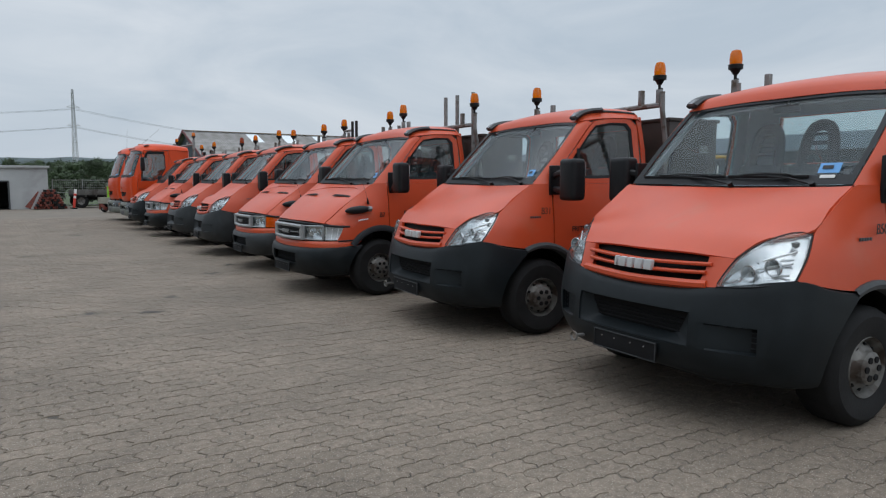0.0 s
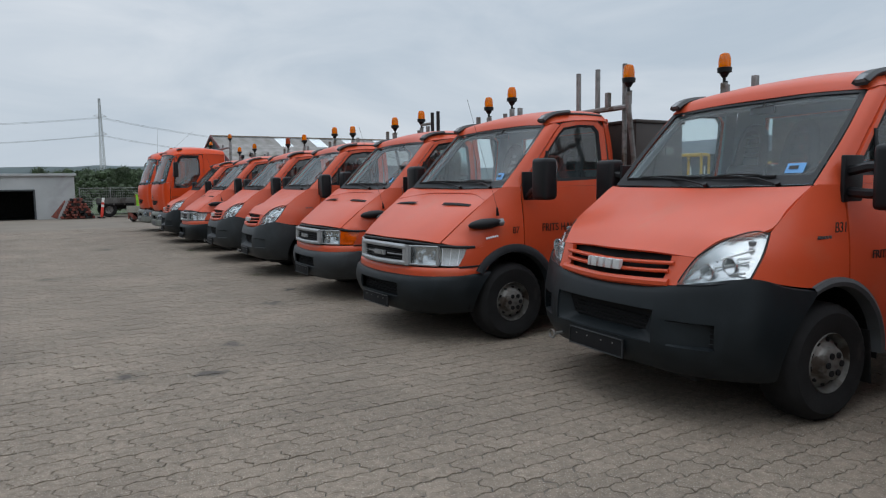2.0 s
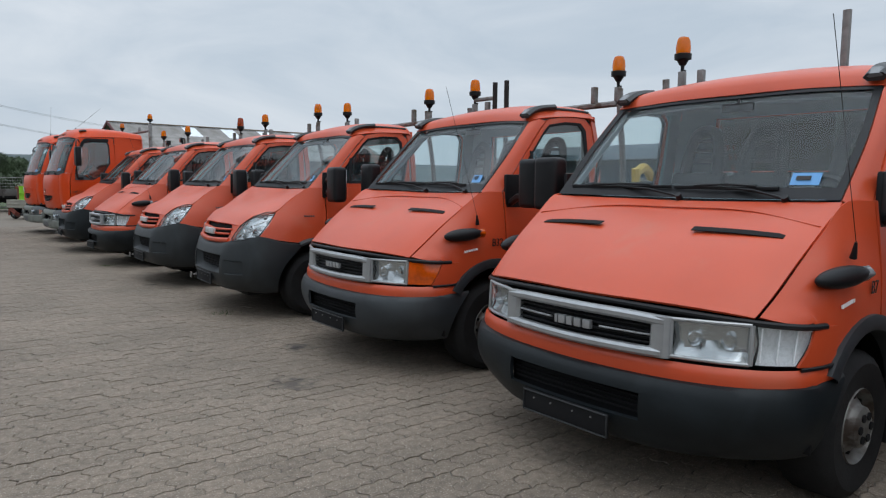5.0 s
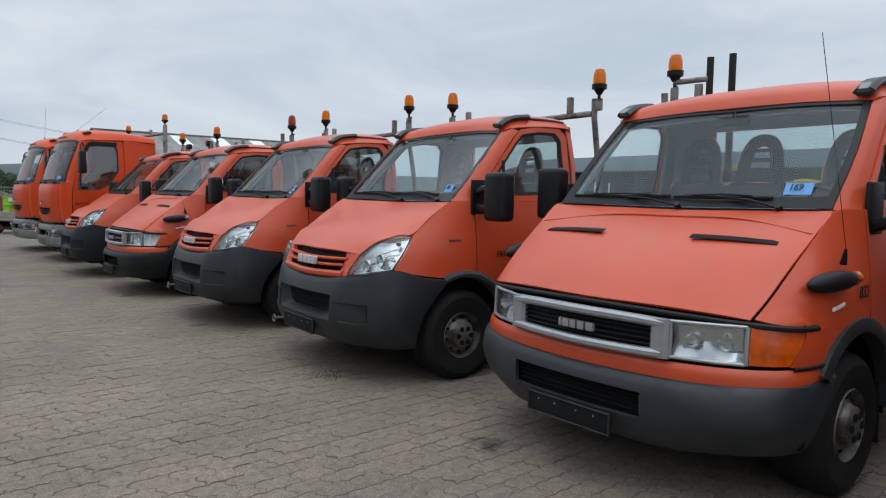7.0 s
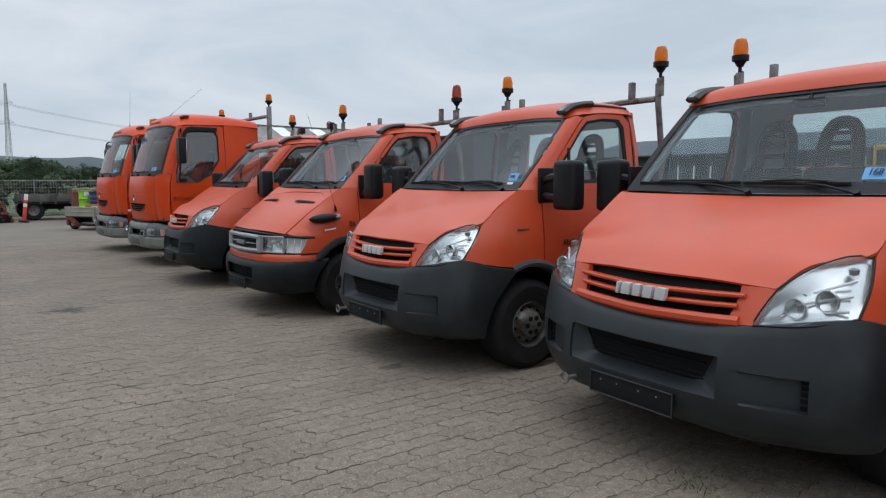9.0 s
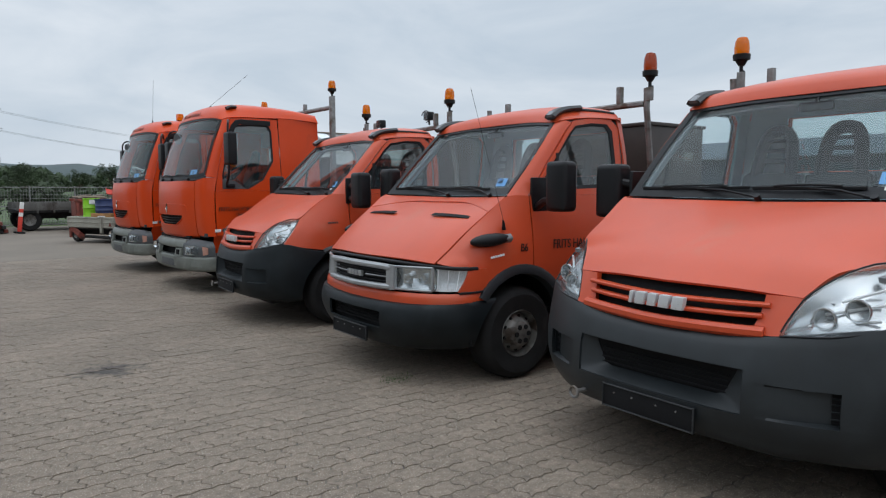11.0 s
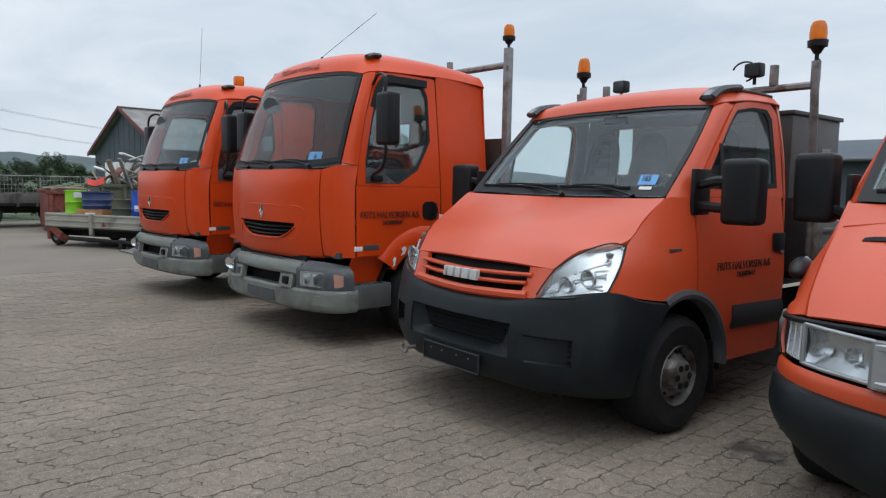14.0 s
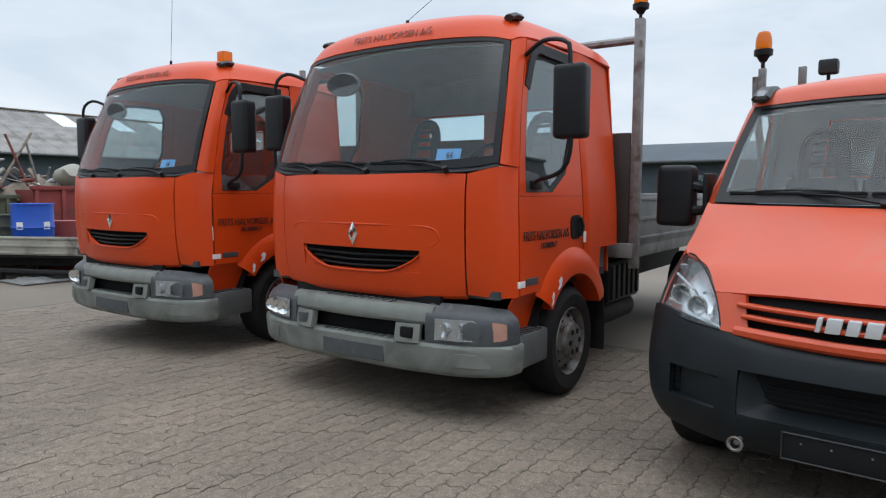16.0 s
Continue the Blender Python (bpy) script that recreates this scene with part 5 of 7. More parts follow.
        # arch lining in near-black, wheel-arch shade put into its colour
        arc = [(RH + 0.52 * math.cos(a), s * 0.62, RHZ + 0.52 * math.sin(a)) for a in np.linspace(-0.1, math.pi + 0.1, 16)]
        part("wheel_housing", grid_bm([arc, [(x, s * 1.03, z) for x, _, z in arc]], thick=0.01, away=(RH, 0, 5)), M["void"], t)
        part("mud_flap", sweep([(1.60, s * 0.95, 0.75), (1.66, s * 0.95, 0.5), (1.66, s * 0.95, 0.22)], 0.26, 0.015, (1, 0, 0), 6), M["rubber"], t)
    # bumper
    lo = [
        [(0.075, 0, 0.505), (0.09, -0.5, 0.505), (0.16, -0.84, 0.51), (0.25, -1.01, 0.515), (0.33, -1.05, 0.52)],
        [(-0.005, 0, 0.50), (0.012, -0.5, 0.50), (0.085, -0.86, 0.50), (0.195, -1.05, 0.505), (0.32, -1.085, 0.51)],
        [(-0.012, 0, 0.44), (0.005, -0.5, 0.44), (0.08, -0.86, 0.44), (0.19, -1.055, 0.445), (0.32, -1.09, 0.45)],
        [(0.0, 0, 0.335), (0.018, -0.5, 0.335), (0.09, -0.85, 0.335), (0.20, -1.04, 0.335), (0.32, -1.08, 0.34)],
        [(0.03, 0, 0.305), (0.05, -0.5, 0.305), (0.12, -0.82, 0.305), (0.22, -0.98, 0.31), (0.32, -1.02, 0.315)],
    ]
    bumper = part("bumper", loft([both(x) for x in lo], 48, 16, 0.02), M["grey_bumper"], t, "scuffed grey plastic bumper", 30)
    beam = [
        [(0.10, 0, 0.735), (0.115, -0.3, 0.735), (0.16, -0.60, 0.735)],
        [(0.01, 0, 0.725), (0.025, -0.3, 0.725), (0.07, -0.60, 0.72)],
        [(-0.02, 0, 0.66), (-0.005, -0.3, 0.66), (0.045, -0.60, 0.655)],
        [(-0.005, 0, 0.615), (0.012, -0.3, 0.615), (0.055, -0.60, 0.61)],
        [(0.08, 0, 0.61), (0.10, -0.3, 0.61), (0.15, -0.60, 0.605)],
    ]
    part("upper_beam", loft([both(x) for x in beam], 30, 14, 0.02), M["grey_bumper"], bumper, "grey step beam", 30)
    # recess darkness put in as a near-black box
    part("centre_recess", box((0.10, -0.62, 0.50), (0.14, 0.62, 0.78)), M["void"], bumper)
    for x0, z0 in ((0.005, 0.504), (0.03, 0.735)):
        for y in np.arange(-0.30, 0.29, 0.06):
            part("step_rib", box((x0, y, z0), (x0 + 0.05, y + 0.025, z0 + 0.007)), M["grey_step"], bumper)
    part("plate_blank", sweep(both([(-0.010, 0, 0.40), (-0.002, -0.26, 0.40)]), 0.02, 0.10, n=5, round_=0.1), M["grey_dark"], bumper, "blank number plate field")
    part("radiator_slats", join(*[sweep(both([(0.10, 0, z), (0.115, -0.22, z)]), 0.03, 0.008, n=5) for z in (0.742, 0.755, 0.768)]), M["black"], bumper)
    for s in (-1, 1):
        def q3(x, y, z):
            return (x, s * y, z)
        blk = [[q3(-0.005, 0.36, 0.615), q3(0.0, 0.45, 0.615), q3(0.02, 0.53, 0.615)], [q3(-0.03, 0.36, 0.50), q3(-0.02, 0.45, 0.50), q3(0.0, 0.53, 0.50)]]
        part("tow_cover", loft(blk, 6, 5, 0.05), M["grey_bumper"], bumper)
        # holes are filled boxes, the dark inside given by colour
        part("tow_hole", box((-0.022, min(s * 0.40, s * 0.49), 0.525), (0.03, max(s * 0.40, s * 0.49), 0.595), 0.012), M["void"] if s < 0 else M["grey_dark"], bumper)
        surround = [[q3(0.105, 0.56, 0.745), q3(0.165, 0.78, 0.74), q3(0.225, 0.93, 0.728), q3(0.285, 1.0, 0.715)], [q3(0.045, 0.56, 0.69), q3(0.105, 0.80, 0.69), q3(0.19, 0.98, 0.685), q3(0.285, 1.05, 0.68)], [q3(0.03, 0.56, 0.64), q3(0.088, 0.82, 0.64), q3(0.175, 1.0, 0.64), q3(0.285, 1.075, 0.64)], [q3(0.03, 0.56, 0.51), q3(0.085, 0.82, 0.51), q3(0.175, 1.01, 0.515), q3(0.285, 1.08, 0.52)]]
        sur = part("lamp_surround", loft(surround, 14, 10, 0.02), M["grey_dark"], bumper, "scuffed dark lamp surround")
        lamp = part("headlamp", loft([[q3(0.022, 0.63, 0.66), q3(0.080, 0.83, 0.66), q3(0.165, 0.97, 0.655)], [q3(0.020, 0.63, 0.53), q3(0.073, 0.83, 0.53), q3(0.16, 0.975, 0.535)]], 9, 5, 0.0), M["lens"], sur, "clear headlamp glass")
        part("lamp_bowl", faceted([[q3(0.034, 0.63, 0.66), q3(0.092, 0.83, 0.66), q3(0.177, 0.97, 0.655)], [q3(0.030, 0.63, 0.53), q3(0.085, 0.83, 0.53), q3(0.172, 0.975, 0.535)]], 9, 5, 0.012, 3), M["lamp_facet"], lamp)
        bs = []
        for y0, x0 in ((0.70, 0.036), (0.80, 0.066), (0.90, 0.11)):
            bs.append(lathe([(0.0, 0.012), (-0.006, 0.035), (-0.012, 0.046)], 18, "z"))
            bmesh.ops.transform(bs[-1], matrix=Matrix.Translation((x0 + 0.004, s * y0, 0.592)) @ Matrix.Rotation(radians(s * 28), 4, "Z") @ Matrix.Rotation(radians(90), 4, "Y"), verts=bs[-1].verts)
        part("reflector", join(*bs), M["chrome"], lamp)
        part("indicator", loft([[q3(0.150, 0.965, 0.652), q3(0.172, 1.005, 0.648), q3(0.205, 1.035, 0.638)], [q3(0.150, 0.968, 0.535), q3(0.170, 1.010, 0.54), q3(0.202, 1.040, 0.55)]], 6, 5, 0.006), M["lamp_reflection_pink"], sur, "corner indicator with a pink reflection in its colour")
        part("fog_cover", sweep([q3(0.052, 0.76, 0.415), q3(0.080, 0.86, 0.415), q3(0.135, 0.965, 0.415)], 0.012, 0.085, n=6, round_=0.15), M["grey_bumper"], bumper)
    # back, inside
    wb = join(box((1.90, -1.0, 0.8), (1.93, 1.0, 1.62)), box((1.90, -0.97, 2.1), (1.93, 0.97, 2.50)), box((1.90, -0.98, 1.62), (1.93, -0.78, 2.1)), box((1.90, 0.78, 1.62), (1.93, 0.98, 2.1)), box((1.90, -0.16, 1.62), (1.93, 0.16, 2.1)))
    for v in wb.verts:
        v.co.y *= float(np.interp(v.co.z, [0.8, 1.62, 2.1, 2.38, 2.5], [1.0, 0.975, 0.97, 0.95, 0.82]))
    back = part("back_wall", wb, P, t)
    part("rear_window", join(box((1.91, -0.79, 1.61), (1.915, -0.15, 2.11)), box((1.91, 0.15, 1.61), (1.915, 0.79, 2.11))), M["glass"], back)
    part("back_lining", join(box((1.885, -0.97, 0.8), (1.897, 0.97, 1.60)), box((1.885, -0.95, 2.12), (1.897, 0.95, 2.45))), M["liner"], back)
    part("cab_floor", box((0.2, -0.98, 0.78), (1.9, 0.98, 0.83)), M["seat"], t)
    part("roof_lining", loft([both([(0.48, 0, 2.40), (0.56, -0.86, 2.36)]), both([(1.1, 0, 2.52), (1.1, -0.89, 2.38)]), both([(1.88, 0, 2.46), (1.88, -0.93, 2.36)])], 12, 6, 0.01), M["liner"], t)
    part("dashboard", loft([both([(0.13, 0, 1.52), (0.15, -0.45, 1.52), (0.24, -0.92, 1.55)]), both([(0.42, 0, 1.60), (0.42, -0.45, 1.62), (0.42, -0.96, 1.58)]), both([(0.58, 0, 1.50), (0.58, -0.45, 1.55), (0.56, -0.97, 1.5)]), both([(0.62, 0, 1.1), (0.62, -0.45, 1.1), (0.6, -0.97, 1.1)])], 22, 12, 0.01), M["dash"], t, "pale grey dashboard")
    add_seat(t, 1.30, -0.58, 1.12)
    add_seat(t, 1.30, 0.55, 1.12)
    add_steering(t, 0.74, -0.58, 1.62, 45)
    oval = lathe([(-0.01, 0), (-0.01, 0.1), (0.012, 0.11), (0.014, 0)], 20, "z")
    bmesh.ops.transform(oval, matrix=Matrix.Translation((0.30, 0.35, 2.17)) @ Matrix.Rotation(radians(80), 4, "Y") @ Matrix.Diagonal((0.75, 1.45, 1, 1)), verts=oval.verts)
    part("kerb_mirror", oval, M["grey_dark"], t, "oval black kerb mirror")
    # chassis and bed
    part("chassis_frame", join(box((0.3, -0.45, 0.5), (6.0, -0.36, 0.72)), box((0.3, 0.36, 0.5), (6.0, 0.45, 0.72)), box((0.95, -0.8, 0.32), (1.25, 0.8, 0.5)), box((0.45, -0.7, 0.5), (1.5, 0.7, 0.8))), M["chassis"], t)
    part("battery_box", join(box((1.95, -1.0, 0.52), (2.7, -0.6, 0.86), 0.03), *[box((2.0 + 0.12 * k, -1.015, 0.55), (2.06 + 0.12 * k, -0.99, 0.83), 0.008) for k in range(6)]), M["black"], t, "ribbed black battery box")
    part("air_tank", tube((1.85, -0.85, 0.42), (2.7, -0.85, 0.42), 0.11, 20), M["chassis"], t)
    bed = part("load_bed", box((2.0, -1.17, 0.90), (6.0, 1.17, 1.02), 0.01), M["bed"], t, "grey flat load bed")
    for s in (-1, 1):
        part("drop_side", join(box((2.12, s * 1.16 - 0.015, 1.0), (5.98, s * 1.16 + 0.015, 1.42), 0.006), *[box((2.14, s * 1.175 - 0.01, z), (5.96, s * 1.175 + 0.012, z + 0.03), 0.004) for z in (1.04, 1.2, 1.36)]), M["bed"], bed, "worn aluminium drop side")
    part("headboard", box((2.02, -1.12, 0.98), (2.06, 1.12, 1.90), 0.008), M["box_brown"], bed, "dark plywood headboard")
    part("rack", join(box((2.02, -1.20, 0.82), (2.09, -1.13, 2.78), 0.006), sweep([(2.055, -1.14, 2.62), (2.055, 1.14, 2.62)], 0.06, 0.06), box((2.02, 1.13, 0.85), (2.09, 1.20, 2.70), 0.006), box((2.03, -0.35, 2.6), (2.08, -0.30, 2.74), 0.004)), M["galv"], t, "tall galvanised front rack")
    # lettering and card
    words("FRITS HALVORSEN A/S", 0.085, pose(0.69, -1.058, 1.152, 90 + 1.5, 0, 0), M["ink"], t, wide=0.78)
    words("DK50809617", 0.055, pose(0.71, -1.06, 1.085, 90, 0, 0), M["ink"], t, wide=0.78)
    words("FRITS HALVORSEN A/S", 0.075, pose(0.404, 0, 2.478, 66, 0, -90), M["faded_ink"], t, wide=0.9)
    card = part("card", pane([(0.158, -0.54, 1.605), (0.186, -0.70, 1.605), (0.212, -0.70, 1.69), (0.184, -0.54, 1.69)], 0.002, (1, 0, 1.6)), M["card"], t, "blue paper auction card")
    words(number, 0.06, pose(0.180, -0.62, 1.648, 73, 0, -100), M["ink"], card, "number")
    return t


# ---------------- the row of trucks ----------------
PLACES = [
    # x, y, heading, type, fleet mark, card
    (3.264, 5.491, -4.2, "new", "B50", ""),
    (3.328, 8.300, -5.4, "new", "B31", ""),
    (3.045, 10.965, -0.8, "old", "B7", ""),
    (3.255, 13.608, -2.4, "amber", "B32", "169"),
    (3.248, 16.316, -4.7, "new", "", "168"),
    (3.277, 18.927, -2.9, "new", "", ""),
    (3.229, 21.619, -2.1, "old", "B6", "166"),
    (3.243, 24.292, -3.9, "new", "", "165"),
    (3.419, 27.145, 0.8, "cabover", "", "164"),
    (3.415, 30.08, 0.4, "cabover", "", ""),
]
first = {}
trucks = []
for x, y, turn, kind, mark, number in PLACES:
    m = pose(x, y, 0, 0, 0, turn)
    if kind in first:
        ob = copy_thing(first[kind], m)
    else:
        ob = {"new": lambda: light_truck_new(m), "old": lambda: light_truck_old(m, False), "amber": lambda: light_truck_old(m, True), "cabover": lambda: cabover_truck(m, number)}[kind]()
        first[kind] = ob
    trucks.append(ob)


def retone_bumper(t, material):
    """Another tone of the plastic on one truck's bumper."""
    for c in t.children_recursive:
        if c.name.split(".")[0] in ("bumper", "intake_duct"):
            c.material_slots[0].link = "OBJECT"
            c.material_slots[0].material = material


# these two bumpers look brighter in view, so their colour is lighter
for k in (4, 5):
    retone_bumper(trucks[k], M["plastic_mid"])


# left and right beacon on each rack: place across, height of the dome
BEACONS = [(-1.02, 2.47, 1.05, 2.48), (-0.98, 2.47, 1.05, 2.47), (-1.02, 2.46, 0.88, 2.49), (-1.0, 2.46, 0.93, 2.48), (-1.07, 2.43, 1.0, 2.46), (-1.04, 2.49, 0.96, 2.49), (-1.05, 2.45, 0, 0), (-1.02, 2.48, 0.98, 2.50)]


def add_stubs(t, spots):
    for y, z in spots:
        part("rack_stub", box((2.197, y - 0.024, 2.155), (2.243, y + 0.024, z), 0.006), M["galv"], t)


def add_box(t, lo, hi):
    b = part("tool_box", box(lo, hi, 0.012), M["box_brown"], t, "dark brown steel tool box")
    part("lid", box((lo[0] - 0.02, lo[1] - 0.02, hi[2] - 0.004), (hi[0] + 0.02, hi[1] + 0.02, hi[2] + 0.03), 0.008), M["box_brown"], b)
    part("vent", box((lo[0] + (hi[0] - lo[0]) * 0.62, lo[1] - 0.008, hi[2] - 0.32), (lo[0] + (hi[0] - lo[0]) * 0.8, lo[1] + 0.01, hi[2] - 0.24), 0.004), M["galv"], b)


for i, (t, (x, y, turn, kind, mark, number)) in enumerate(zip(trucks, PLACES)):
    if kind == "cabover":
        continue
    add_stubs(t, [(-0.74, 2.30), (0.72, 2.30)])
    yl, zl, yr, zr = BEACONS[i]
    add_beacon(t, 2.22, yl, zl - 0.20, i == 6)
    add_stubs(t, [(yl, zl - 0.185)] + ([(yr, zr - 0.185)] if yr else []))
    if yr:
        add_beacon(t, 2.22, yr, zr - 0.20)
    side = -0.988 if kind == "new" else -0.986
    if mark:
        words(mark, 0.085, pose(0.885, side - 0.002, 0.99 if kind != "new" else 1.13, 90, 0, 0), M["ink"], t, "fleet_mark", wide=0.85)
    if i in (1, 4, 5, 7):
        words("FRITS HALVORSEN A/S", 0.07, pose(1.50, -0.990, 0.96, 90, 0, 0), M["ink"], t, wide=0.92)
        words("DK50809617", 0.045, pose(1.52, -0.990, 0.905, 90, 0, 0), M["ink"], t, wide=0.92)
    else:
        words("FRITS HALVORSEN", 0.10, pose(1.52, -0.989, 1.0, 90, 0, 0), M["ink"], t, wide=0.82)
    cx, cz = 1.02, 1.445
    card = part("card", pane([(cx - 0.04, -0.54, cz), (cx - 0.085, -0.70, cz), (cx - 0.048, -0.70, cz + 0.06), (cx - 0.003, -0.54, cz + 0.06)], 0.002, (1.4, 0, 1.4)), M["card"], t, "blue paper auction card")
    if number:
        words(number, 0.055, pose(cx - 0.046, -0.61, cz + 0.037, 60, 0, -104), M["ink"], card, "number")
    else:
        part("print_bar", pane([(cx - 0.040, -0.57, cz + 0.025), (cx - 0.064, -0.65, cz + 0.025), (cx - 0.052, -0.65, cz + 0.045), (cx - 0.028, -0.57, cz + 0.045)], 0.002, (1.4, 0, 1.4)), M["ink"], card)
    if i in (0, 5, 7):
        part("sticker", pane([(cx - 0.088, -0.585, cz - 0.030), (cx - 0.128, -0.70, cz - 0.030), (cx - 0.117, -0.70, cz - 0.012), (cx - 0.077, -0.585, cz - 0.012)], 0.002, (1.4, 0, 1.4)), M["white"], t, "white printed paper strip")
    if i == 2:
        part("rack_pipe", join(*[tube((2.27, yy, 0.88), (2.27, yy, 2.56), 0.026) for yy in (-0.25, -0.54, -0.92)]), M["galv"], t, "upright steel pipes")
    if i == 3:
        part("rack_pipe", join(*[tube((2.27, yy, 0.88), (2.27, yy, 2.50), 0.026) for yy in (0.48, 0.66)]), M["chassis"], t, "upright rusty pipes")
        part("rack_stub", sweep([(2.245, 0.66, 2.335), (2.22, 0.93, 2.335)], 0.04, 0.04), M["galv"], t)
    if i == 6:
        tag = part("key_tag", box((1.95, -1.010, 0.83), (2.02, -1.004, 0.95), 0.003), M["white"], t, "white paper key tag")
        part("key", tube((1.975, -1.006, 0.95), (1.965, -1.004, 1.02), 0.006, 6), M["galv"], tag)
    if i in (1, 2, 6, 7):
        add_box(t, (2.42, -0.93, 0.90), (3.1, 0.7, 2.0)) if i < 6 else add_box(t, (2.80, -0.62, 0.90), (3.65, 0.86, 2.02))
    if i == 7:
        for yy, zz in ((0.56, 2.20), (-0.60, 2.20)):
            lamp = part("work_lamp", join(box((2.17, yy - 0.06, zz + 0.03), (2.26, yy + 0.06, zz + 0.13), 0.02), tube((2.22, yy, zz - 0.02), (2.22, yy, zz + 0.04), 0.012)), M["black"], t, "square black work lamp")
            part("glass", box((2.163, yy - 0.05, zz + 0.04), (2.171, yy + 0.05, zz + 0.12)), M["lens"], lamp)
        loop = [(2.22, -0.60 + 0.09 * math.cos(a) + 0.08, 2.28 + 0.07 * math.sin(a)) for a in np.linspace(0.3, 4.5, 14)]
        part("cable", sweep(loop, 0.012, 0.012, (1, 0, 0)), M["black"], t)
part("aerial", join(tube((0.70, 0.10, 2.60), (0.72, 0.10, 2.66), 0.012, 8), tube((0.72, 0.10, 2.66), (1.22, -0.12, 3.14), 0.0022, 6)), M["black"], trucks[8], "thin whip aerial")
part("aerial", join(tube((0.66, 0.0, 2.60), (0.66, 0, 2.66), 0.012, 8), tube((0.66, 0.0, 2.66), (0.70, 0, 3.38), 0.0022, 6)), M["black"], trucks[9], "thin whip aerial")
add_beacon(trucks[8], 2.055, -1.165, 2.76, False, 0.9)
add_beacon(trucks[8], 2.055, 1.165, 2.68, False, 0.9)
bk = part("beacon", lathe([(0, 0.0), (0, 0.06), (0.03, 0.06), (0.03, 0)], 20, "z", (1.05, -0.3, 2.63)), M["black"], trucks[9])
part("dome", box((0.995, -0.355, 2.658), (1.105, -0.245, 2.78), 0.02), M["amber"], bk, "square amber dome")


# ---------------- ground ----------------
def ground_mat():
    m = mat("weathered grey concrete paving", (0.180, 0.144, 0.111), 0.86, 0, 0.20, 0.7, 0.5, 190)
    n, l = m.node_tree.nodes, m.node_tree.links
    b = n["Principled BSDF"]
    base = b.inputs["Base Color"].links[0].from_socket
    geo = n.new("ShaderNodeNewGeometry")
    # one tone for each paver
    hue = n.new("ShaderNodeMapRange")
    hue.inputs["To Min"].default_value, hue.inputs["To Max"].default_value = 0.91, 1.08
    info = n.new("ShaderNodeObjectInfo")
    add = n.new("ShaderNodeMath")
    add.operation = "ADD"
    one = n.new("ShaderNodeMath")
    one.operation = "FRACT"
    l.new(geo.outputs["Random Per Island"], add.inputs[0])
    l.new(info.outputs["Random"], add.inputs[1])
    l.new(add.outputs[0], one.inputs[0])
    l.new(one.outputs[0], hue.inputs["Value"])
    tone = n.new("ShaderNodeMix")
    tone.data_type, tone.blend_type = "RGBA", "MULTIPLY"
    tone.inputs["Factor"].default_value = 1
    l.new(base, tone.inputs["A"])
    l.new(hue.outputs["Result"], tone.inputs["B"])
    out = tone.outputs["Result"]
    # mottling of each stone
    spot = n.new("ShaderNodeTexNoise")
    spot.inputs["Scale"].default_value, spot.inputs["Detail"].default_value, spot.inputs["Roughness"].default_value = 22, 5, 0.7
    l.new(geo.outputs["Position"], spot.inputs["Vector"])
    sp = n.new("ShaderNodeMapRange")
    sp.inputs["From Min"].default_value, sp.inputs["From Max"].default_value = 0.3, 0.7
    sp.inputs["To Min"].default_value, sp.inputs["To Max"].default_value = 0.64, 1.34
    l.new(spot.outputs["Fac"], sp.inputs["Value"])
    mot = n.new("ShaderNodeMix")
    mot.data_type, mot.blend_type = "RGBA", "MULTIPLY"
    mot.inputs["Factor"].default_value = 1
    l.new(out, mot.inputs["A"])
    l.new(sp.outputs["Result"], mot.inputs["B"])
    out = mot.outputs["Result"]
    # pale grit
    grit = n.new("ShaderNodeTexNoise")
    grit.inputs["Scale"].default_value, grit.inputs["Detail"].default_value = 120, 1
    l.new(geo.outputs["Position"], grit.inputs["Vector"])
    gr = n.new("ShaderNodeValToRGB")
    gr.color_ramp.elements[0].position, gr.color_ramp.elements[1].position = 0.625, 0.675
    l.new(grit.outputs["Fac"], gr.inputs["Fac"])
    gm = n.new("ShaderNodeMix")
    gm.data_type = "RGBA"
    gm.inputs["B"].default_value = (0.52, 0.47, 0.39, 1)
    share = n.new("ShaderNodeMath")
    share.operation = "MULTIPLY"
    l.new(gr.outputs["Color"], share.inputs[0])
    share.inputs[1].default_value = 0.5
    l.new(share.outputs[0], gm.inputs["Factor"])
    l.new(out, gm.inputs["A"])
    out = gm.outputs["Result"]
    # oil spots with ragged edges
    rag = n.new("ShaderNodeTexNoise")
    rag.inputs["Scale"].default_value, rag.inputs["Detail"].default_value = 9, 8
    l.new(geo.outputs["Position"], rag.inputs["Vector"])
    for x, y, r, k in ((0.77, 10.65, 0.20, 0.8), (1.31, 10.38, 0.20, 0.8), (1.71, 11.29, 0.18, 0.6), (3.22, 14.15, 0.2, 0.9), (1.69, 22.81, 0.36, 0.95), (4.15, 22.85, 0.26, 0.9), (2.7, 13.2, 0.25, 0.7), (0.4, 17.5, 0.3, 0.5), (3.9, 26.6, 0.5, 0.6), (1.2, 27.8, 0.35, 0.5)):
        d = n.new("ShaderNodeVectorMath")
        d.operation = "DISTANCE"
        d.inputs[1].default_value = (x, y, 0)
        l.new(geo.outputs["Position"], d.inputs[0])
        a = n.new("ShaderNodeMath")
        a.operation = "MULTIPLY_ADD"
        a.inputs[1].default_value = 2.2 * r
        l.new(rag.outputs["Fac"], a.inputs[0])
        l.new(d.outputs["Value"], a.inputs[2])
        f = n.new("ShaderNodeMapRange")
